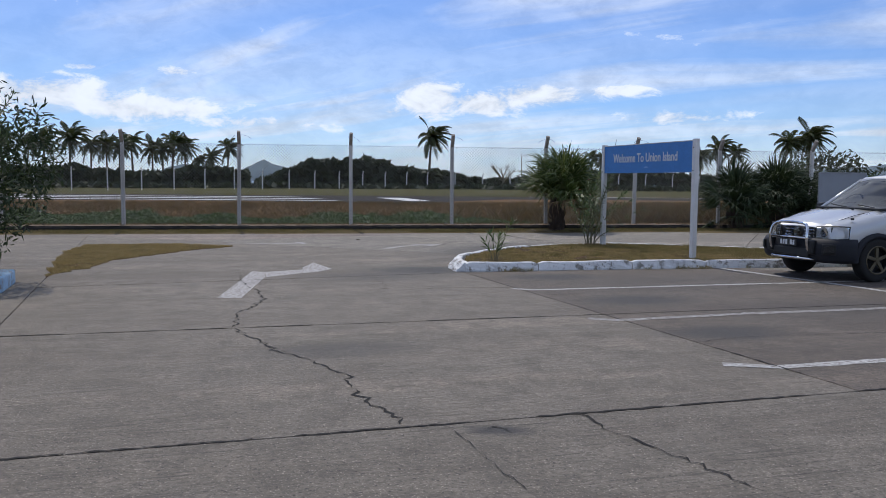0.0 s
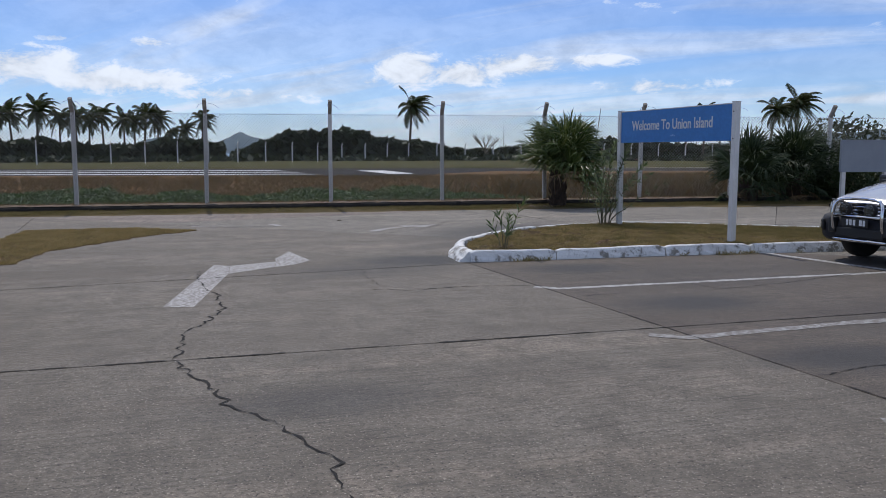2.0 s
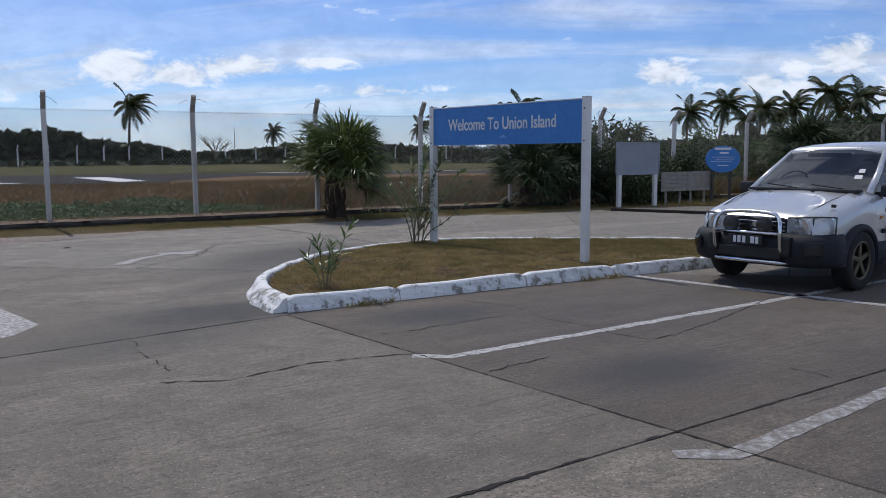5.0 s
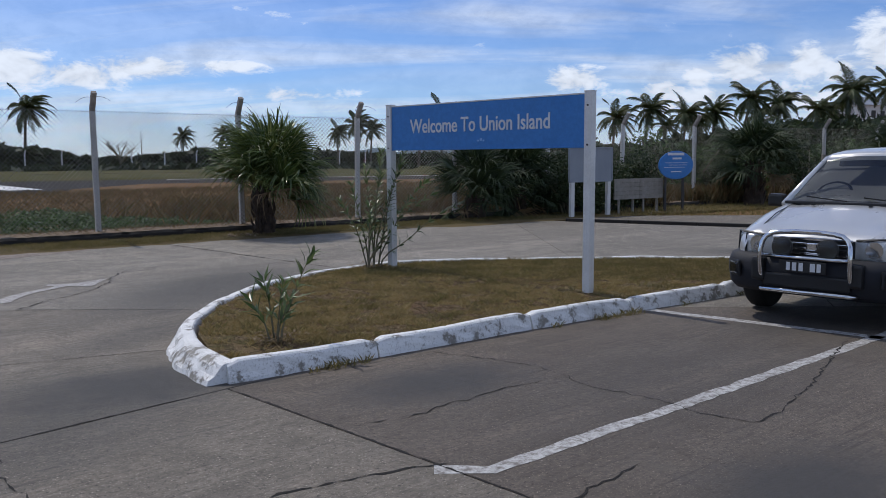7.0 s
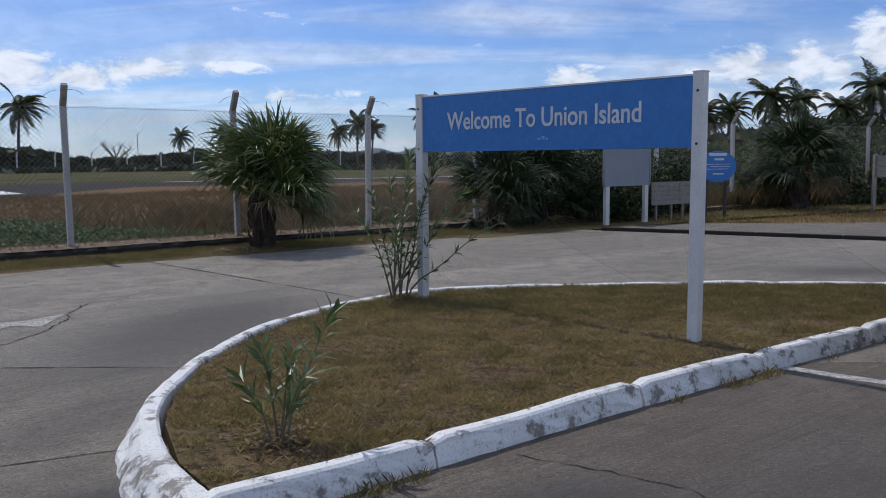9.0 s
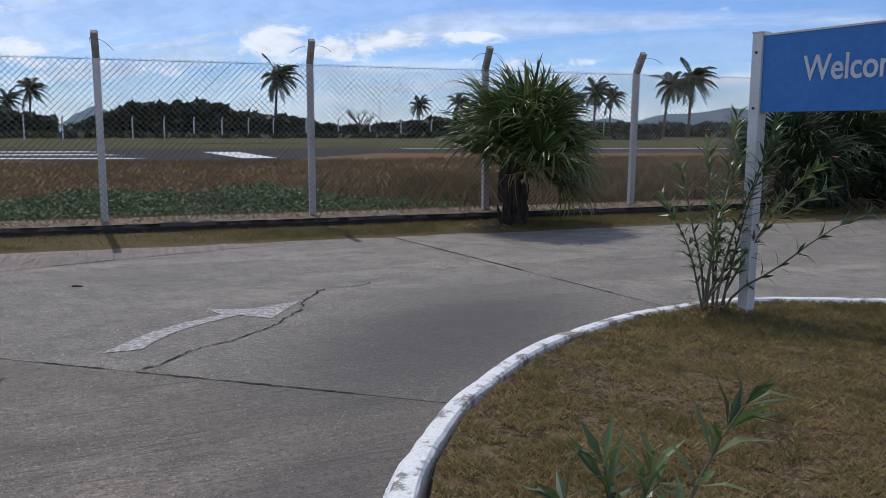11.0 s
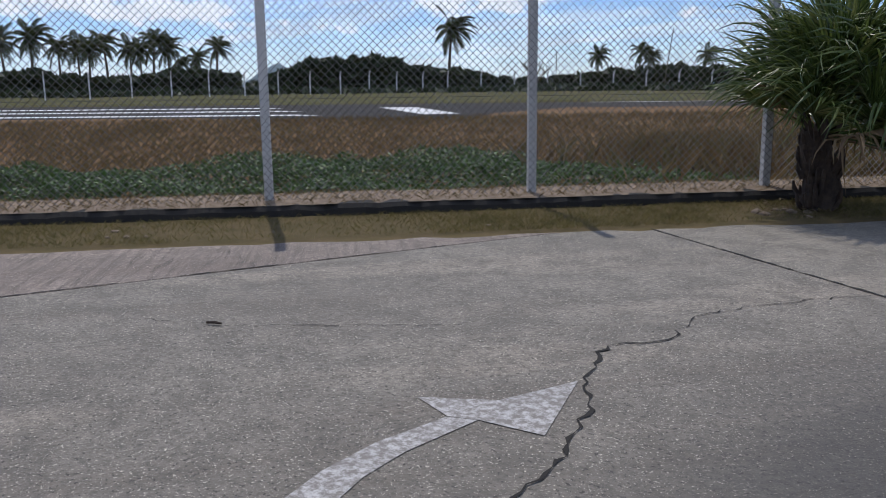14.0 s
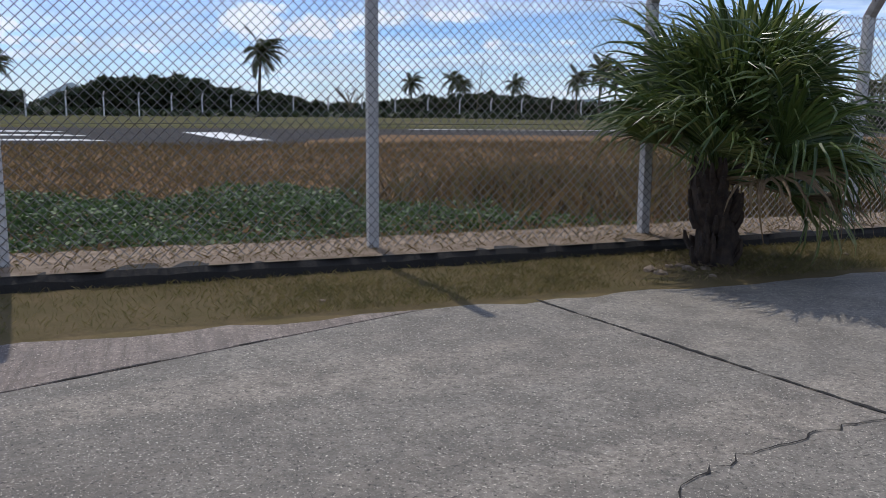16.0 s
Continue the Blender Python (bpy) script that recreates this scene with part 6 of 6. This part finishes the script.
            for q in range(5):
                a = 6.28319 * q / 5 + 0.3
                part("spoke", boxed((ax + 0.11 * math.cos(a), s * 0.835, 0.335 + 0.11 * math.sin(a)), (0.20, 0.03, 0.055), Matrix.Rotation(-a, 4, "Y"), 0.01), M_RIM, wheel)
            part("rim_edge", loft([[Vector((ax + r * math.cos(a), s * 0.77 + y * s, 0.335 + r * math.sin(a))) for r, y in ((0.222, 0.092), (0.21, 0.099), (0.195, 0.085))] for a in (6.28319 * q / 28 for q in range(29))], False), M_RIM, wheel)
            part("hub", tubed([(ax, s * 0.82, 0.335), (ax, s * 0.856, 0.335)], [0.05, 0.035], 12), M_RIM, wheel)
    # inside
    part("underbody", boxed((-1.35, 0, 0.40), (3.9, 1.36, 0.16), None, 0.03), M_BLACK, CAR)
    part("dashboard", boxed((-0.52, 0, 0.95), (0.36, 1.36, 0.20), None, 0.05), M_BLACK, CAR)
    for y in (0.36, -0.36):
        seat = part("seat", boxed((-1.55, y, 0.72), (0.52, 0.50, 0.2), None, 0.06), M_SEAT, CAR)
        part("seat_back", boxed((-1.85, y, 1.02), (0.16, 0.48, 0.56), Matrix.Rotation(radians(-12), 4, "Y"), 0.06), M_SEAT, seat)
        part("headrest", boxed((-1.93, y, 1.38), (0.10, 0.26, 0.16), None, 0.04), M_SEAT, seat)
    rear = part("seat", boxed((-2.5, 0, 0.72), (0.5, 1.2, 0.2), None, 0.06), M_SEAT, CAR)
    part("seat_back", boxed((-2.78, 0, 1.02), (0.16, 1.2, 0.56), Matrix.Rotation(radians(-12), 4, "Y"), 0.06), M_SEAT, rear)
    bm = bmesh.new()
    tube(bm, [(-0.78 - 0.07 * math.sin(a), -0.36 + 0.18 * math.cos(a), 1.03 + 0.17 * math.sin(a)) for a in (6.28319 * q / 20 for q in range(21))], 0.014, 6, False)
    part("steering_wheel", bm, M_BLACK, CAR)


build_car()


# ---- far palms, woods and hills ----
def frond_arrays(verts, faces, base, az, el, length, rng, wind):
    """One coconut frond: an arching rib with drooping leaflets along both sides."""
    d = Vector((math.cos(az) * math.cos(el), math.sin(az) * math.cos(el), math.sin(el)))
    pts = [base]
    n = 10
    for q in range(n):
        d = (d + Vector((wind.x, wind.y, -0.10 - 0.045 * q)) * 0.5).normalized()
        pts.append(pts[-1] + d * length / n)
    for q in range(n):
        t = (pts[q + 1] - pts[q]).normalized()
        s = t.cross(Vector((0, 0, 1)))
        s = s.normalized() if s.length > 0.05 else Vector((1, 0, 0))
        i = len(verts)
        w = 0.03
        verts += [pts[q] - s * w, pts[q] + s * w, pts[q + 1] + s * w, pts[q + 1] - s * w]
        faces.append((i, i + 1, i + 2, i + 3))
        for side in (-1, 1):
            for h in (0.15, 0.38, 0.62, 0.86):
                o = pts[q].lerp(pts[q + 1], h)
                f = (q + h) / n
                ll = length * (0.27 * math.sin(math.pi * min(1, f * 0.85 + 0.16)) + 0.03) * rng.uniform(0.8, 1.2)
                tip = o + (s * side * 0.6 + t * 0.55 + Vector((wind.x * 2, wind.y * 2, -0.38))).normalized() * ll
                m = o.lerp(tip, 0.45) + Vector((0, 0, 0.05))
                i = len(verts)
                verts += [o - t * 0.03, o + t * 0.03, m + t * 0.035, tip, m - t * 0.035]
                faces.append((i, i + 1, i + 2, i + 3, i + 4))


def coconut_palm(seed, height=6.0, fronds=34, length=3.4):
    """Builds one coconut palm at the origin: leaning ringed trunk, crown of fronds, nuts."""
    rng = random.Random(seed)
    p = thing("coconut_palm", Matrix(), "tall coconut palm with wind-blown fronds", "palm", "coconut palms")
    bend = rng.uniform(0.3, 0.9)
    pts = [Vector((bend * (i / 9) ** 2, 0.1 * math.sin(i * 0.5), height * i / 9 - 0.2)) for i in range(10)]
    part("trunk", tubed(pts, [0.21 - 0.012 * i + (0.08 if i == 0 else 0) for i in range(10)], 7), M_TRUNK, p)
    verts, faces = [], []
    wind = Vector((0.14, 0.07, 0))
    for i in range(fronds):
        f = i / fronds
        frond_arrays(verts, faces, pts[-1] + Vector((0, 0, 0.05)), i * 2.4 + rng.uniform(-0.3, 0.3), radians(66 - 112 * f + rng.uniform(-10, 10)), length * rng.uniform(0.8, 1.1), rng, wind)
    from_arrays("crown", verts, faces, M_COCO, p)
    bm = bmesh.new()
    for i in range(6):
        a = i * 1.05
        bmesh.ops.create_icosphere(bm, subdivisions=1, radius=0.14, matrix=Matrix.Translation(pts[-1] + Vector((0.22 * math.cos(a), 0.22 * math.sin(a), -0.22))))
    part("coconuts", bm, M_TRUNK, p)
    return p


EYE_B = Vector((-1.86, 4.74, 0))


def spot(left, dist, origin=EYE_B):
    d = bearing(left)
    p = Vector((origin.x + d.x * dist, origin.y + d.y * dist, 0))
    p.z = field_height(p.x, p.y) - 0.1
    return p


def far_palms():
    kinds = [coconut_palm(s, 6.0, n, l) for s, n, l in ((1, 25, 3.1), (2, 22, 2.9), (3, 27, 3.2))]
    rng = random.Random(77)
    # bearing to the left of north, distance, height of the crown's top
    rows = [(60.8, 112, 9.4), (59.3, 118, 8.2), (58.2, 121, 8.4), (57.6, 110, 7.6), (56.6, 116, 8.9), (55.2, 118, 7.9), (54.6, 112, 7.4), (53.9, 117, 9.2), (52.9, 119, 8.3), (51.2, 112, 6.1), (50.0, 115, 8.1), (52.2, 108, 5.2),
            (62.3, 114, 8.8), (63.6, 110, 8.0), (65.0, 115, 9.2), (66.8, 112, 8.4), (68.6, 116, 9.0), (34.7, 104, 10.2), (24.8, 108, 5.8), (22.2, 105, 6.2), (21.4, 112, 5.6), (18.0, 112, 6.0),
            (7.9, 86, 7.7), (6.3, 88, 8.5), (12.6, 92, 7.2), (11.6, 96, 6.6), (14.0, 99, 6.2)]
    spots = [(spot(a, d), h) for a, d, h in rows]
    b = Vector((2.0, -2.2, 0))
    for a, d, h in ((-2.9, 58, 6.8), (-4.9, 62, 8.0), (-7.4, 60, 7.2), (-9.3, 66, 7.6), (-11.0, 60, 8.6), (-13.1, 64, 8.2), (-12.0, 70, 7.2), (-14.9, 58, 7.0), (-17.0, 62, 9.2), (-19.2, 66, 9.6), (-15.9, 70, 7.6),
                    (-21.5, 60, 7.4), (-24.0, 64, 8.2), (-6.2, 72, 6.6), (1.5, 66, 4.6), (0.3, 70, 5.0), (-27, 58, 8.0), (-8.4, 74, 7.0)):
        p = spot(a, d, b)
        spots.append((p, h * 0.82 - max(0.0, p.z)))
    for i, (p, h) in enumerate(spots):
        k = h / 8.0
        ob = kinds[i % 3]
        m = Matrix.Translation(p) @ Matrix.Rotation(rng.uniform(-0.7, 0.7), 4, "Z")
        ob = ob if i < 3 else copy_thing(ob, m)
        ob.matrix_basis = m @ Matrix.Diagonal((min(k, 1.25) * 0.86, min(k, 1.25) * 0.86, k, 1))


def wood(name, left0, left1, dist, top, count, seed, label, leaf=(0.55, 0.35)):
    """A far belt of scrub and trees as one heap of leaves; top gives heights along it."""
    rng = np.random.default_rng(seed)
    verts, faces = [], []
    for _ in range(count):
        f = rng.random()
        a = left0 + (left1 - left0) * f
        h = float(np.interp(f, np.linspace(0, 1, len(top)), top))
        h *= 0.82 + 0.25 * noise.noise(Vector((a * 0.9, seed, 0))) + 0.12 * noise.noise(Vector((a * 3.1, seed, 4)))
        p = spot(a, dist + rng.uniform(-4, 4))
        z = p.z + h * math.sqrt(rng.random())
        c = Vector((p.x, p.y, z))
        t = Vector(rng.normal(size=3)).normalized()
        s = t.cross(Vector(rng.normal(size=3))).normalized()
        l, w = leaf[0] * rng.uniform(0.6, 1.4), leaf[1] * rng.uniform(0.6, 1.4)
        i = len(verts)
        verts += [c - t * l, c + s * w, c + t * l, c - s * w]
        faces.append((i, i + 1, i + 2, i + 3))
    tagged(from_arrays(name, verts, faces, M_FARWOOD), label, "woods", kind="stuff")


def bare_tree():
    rng = random.Random(5)
    p = spot(28.9, 100)
    t = thing("bare_tree", Matrix.Translation(p), "leafless grey tree beyond the runway", "tree")
    part("trunk", tubed([(0, 0, -0.2), (0.05, 0, 0.7), (0.0, 0.1, 1.4)], [0.2, 0.15, 0.11], 6), M_STEM, t)
    for i in range(9):
        a = i * 0.7
        o = Vector((0, 0.1, 0.7 + 0.1 * i))
        e = o + Vector((math.cos(a) * rng.uniform(1.2, 2.2), math.sin(a) * rng.uniform(1.2, 2.2), rng.uniform(1.2, 2.2)))
        bm = tubed([o, o.lerp(e, 0.5) + Vector((0, 0, 0.2)), e], [0.08, 0.05, 0.02], 5)
        for _ in range(7):
            s = o.lerp(e, rng.uniform(0.35, 0.95))
            tube(bm, [s, s + Vector((rng.uniform(-0.7, 0.7), rng.uniform(-0.7, 0.7), rng.uniform(0.1, 0.8)))], [0.025, 0.012], 4)
        part("limb", bm, M_STEM, t)


def hills():
    """Islands over the sea, the distance haze put into their blue colour."""
    for left, wide, high, seed in ((51.5, 3.2, 1.25, 1), (46.0, 2.6, 1.75, 2), (4.5, 9.0, 1.75, 3), (-1.5, 5.0, 1.1, 4), (12.5, 5.0, 0.9, 5), (-12, 10, 1.5, 6)):
        d = 2600
        bm = bmesh.new()
        n = 28
        rows = []
        for i in range(n + 1):
            f = i / n * 2 - 1
            p = EYE_B + bearing(left - f * wide) * d
            h = d * math.tan(radians(high)) * max(0.0, (1 - abs(f)) ** 0.8) * (0.85 + 0.3 * noise.noise(Vector((f * 3.2, seed, 0))))
            b = bearing(left)
            rows.append([bm.verts.new((p.x, p.y, -5)), bm.verts.new((p.x + b.x * 120, p.y + b.y * 120, h)), bm.verts.new((p.x + b.x * 260, p.y + b.y * 260, -5))])
        for a, b in zip(rows, rows[1:]):
            bm.faces.new((a[0], b[0], b[1], a[1]))
            bm.faces.new((a[1], b[1], b[2], a[2]))
        tagged(part("far_island", bm, M_ISLE, None, "", True), "far island across the water, haze put into its blue colour", "island", "far islands", "structure")


def hill_house():
    p = spot(-19.3, 150, Vector((0.7, 0.2, 0)))
    h = thing("house", pose(p.x, p.y, 6.2, 0, 0, 30), "small pale house on the wooded hill", "house")
    part("wall", boxed((0, 0, 1.6), (7, 5, 3.4), None, 0.03), M_WHITE, h)
    bm = loft([[Vector((x, -3, 3.3)), Vector((x, 0, 4.8)), Vector((x, 3, 3.3))] for x in (-4, 4)], True, True)
    part("roof", bm, M_GREYBOARD, h)
    for x in (-2, 0.2, 2.2):
        part("window", boxed((x, -2.52, 1.9), (0.9, 0.06, 1.1), None, 0.01), M_DARKFRAME, h)


def east_growth():
    g = "fan palms"
    fan_palm(0.05, 21.2, 0.7, 1.32, 50, "dense fan palm by the fence, backlit shade in its leaf colour", 21, 0.0, 0.2, g)
    fan_palm(-0.9, 20.0, 0.55, 1.25, 34, "dense fan palm by the fence, backlit shade in its leaf colour", 22, 0.0, 0.2, g)
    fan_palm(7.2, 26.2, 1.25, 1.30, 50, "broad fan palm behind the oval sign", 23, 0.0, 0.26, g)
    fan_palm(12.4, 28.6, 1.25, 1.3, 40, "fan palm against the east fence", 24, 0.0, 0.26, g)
    shrub(1.6, 23.0, 0, (1.8, 1.4, 1.6), 11000, (0.09, 0.045), "dark leafy bush behind the grey board", 51, M_SHRUB)
    shrub(1.35, 21.75, 0, (1.1, 0.8, 1.35), 6500, (0.10, 0.05), "dark leafy bush in the shade of the grey board", 58, M_SHRUB)
    shrub(3.2, 24.4, 0, (1.5, 1.3, 1.5), 6000, (0.11, 0.055), "dark leafy bush along the fence", 52, M_SHRUB)
    shrub(5.4, 27.6, 0, (2.0, 1.5, 2.3), 4200, (0.18, 0.08), "light green bush behind the fence", 53, M_WEED)
    shrub(9.8, 29.6, 0, (2.2, 1.6, 2.3), 4600, (0.2, 0.08), "tangled bush along the fence", 54, M_SHRUB)
    shrub(13.6, 30.6, 0, (2.4, 1.8, 2.5), 4600, (0.2, 0.08), "tangled bush along the fence", 55, M_SHRUB)
    shrub(16.4, 31.5, 0, (2.4, 1.8, 2.6), 4200, (0.2, 0.08), "tangled bush along the fence", 56, M_SHRUB)
    for i, (k, o, h, mat) in enumerate(((9.2, -1.6, 1.7, M_WEED), (10.1, -2.0, 2.1, M_SHRUB), (11.0, -1.8, 1.9, M_WEED), (11.9, -2.2, 2.3, M_SHRUB), (12.8, -2.0, 2.2, M_WEED), (13.7, -2.2, 2.5, M_SHRUB))):
        p = along(k, o)
        shrub(p.x, p.y, field_height(p.x, p.y), (1.9, 1.5, h), 3600, (0.17, 0.07), "leafy bush growing behind the fence", 70 + i, mat, group="fence bushes")
    shrub(0.9, 25.3, 0.1, (2.2, 1.6, 2.2), 4200, (0.2, 0.08), "rounded bush on the airfield side", 57, M_FARWOOD)


far_palms()
wood("scrub_hill", 48.0, 30.5, 97, [1.2, 2.6, 4.3, 4.6, 4.7, 4.2, 3.2, 2.9, 2.4, 1.4], 9000, 61, "dark rounded scrub and trees beyond the runway")
wood("palm_undergrowth", 72, 48.5, 108, [3.4, 3.8, 3.2, 3.0, 3.4, 2.2, 2.6, 3.6, 2.8], 8000, 62, "dark undergrowth below the coconut palms")
wood("shore_scrub", 31, -6, 106, [1.3, 1.9, 2.8, 3.3, 2.8, 2.2, 2.0, 2.1, 2.0, 2.4, 3.0], 9000, 63, "low green scrub along the shore")
wood("field_edge_scrub", 75, 8, 80, [1.0, 0.8, 0.7, 0.8, 0.6, 0.8, 0.7, 0.5], 5000, 64, "olive weeds along the far fence", (0.45, 0.3))
wood("hill_wood", 2, -36, 56, [1.2, 1.8, 2.2, 2.6, 3.0, 3.2, 3.4, 3.4, 3.4], 12000, 65, "dense mixed growth on the east slope", (0.5, 0.3))
bare_tree()
hills()
hill_house()
east_growth()


def clutter():
    rng = random.Random(6)
    s = thing("stick", pose(-6.87, 9.08, 0.012, 0, 0, 20), "small dark stick lying on the concrete", "stick")
    part("wood", tubed([(-0.05, 0, 0), (0, 0.006, 0.003), (0.05, 0.0, 0)], [0.008, 0.010, 0.006], 6), M_DARKTRUNK, s)
    b = thing("painted_kerb_block", pose(-4.95, -0.45, 0, 0, 0, -37), "chipped blue and white kerb block at the paving edge", "kerb block")
    part("block", boxed((0, 0, 0.09), (1.1, 0.20, 0.20), None, 0.03), paint_material("pale_blue_kerb_paint", (0.42, 0.62, 0.78), (0.25, 0.23, 0.21), 0.5, 0.6), b)
    for i in range(26):
        k = rng.uniform(-1, 7)
        p = along(k, rng.uniform(0.7, 1.5))
        r = rng.uniform(0.015, 0.04)
        if i < 7:
            p, r = Vector((-4.85 + rng.uniform(-0.5, 0.3), 15.2 + rng.uniform(-0.35, 0.1), 0)), rng.uniform(0.03, 0.07)
        st = thing("stone", pose(p.x, p.y, 0.02), "small pale stone on the verge", "stone", "verge stones")
        bm = bmesh.new()
        bmesh.ops.create_icosphere(bm, subdivisions=1, radius=r, matrix=Matrix.Diagonal((1.3, 1, 0.7, 1)))
        for v in bm.verts:
            v.co *= rng.uniform(0.8, 1.2)
        part("pebble", bm, M_GRAVEL, st)


def masts():
    for left, dist, high, lean in ((0.6, 92, 6.0, 0.0), (20.6, 95, 6.6, 0.9), (27.5, 110, 5.0, 0.0)):
        p = spot(left, dist)
        m = thing("mast", Matrix.Translation(p), "thin grey pole beyond the runway", "pole", "far poles")
        part("pole", tubed([(0, 0, -0.1), (lean * 0.5, 0, high * 0.5), (lean, 0, high)], [0.07, 0.05, 0.035], 6), M_STEM, m)


masts()
clutter()

build_pavement()
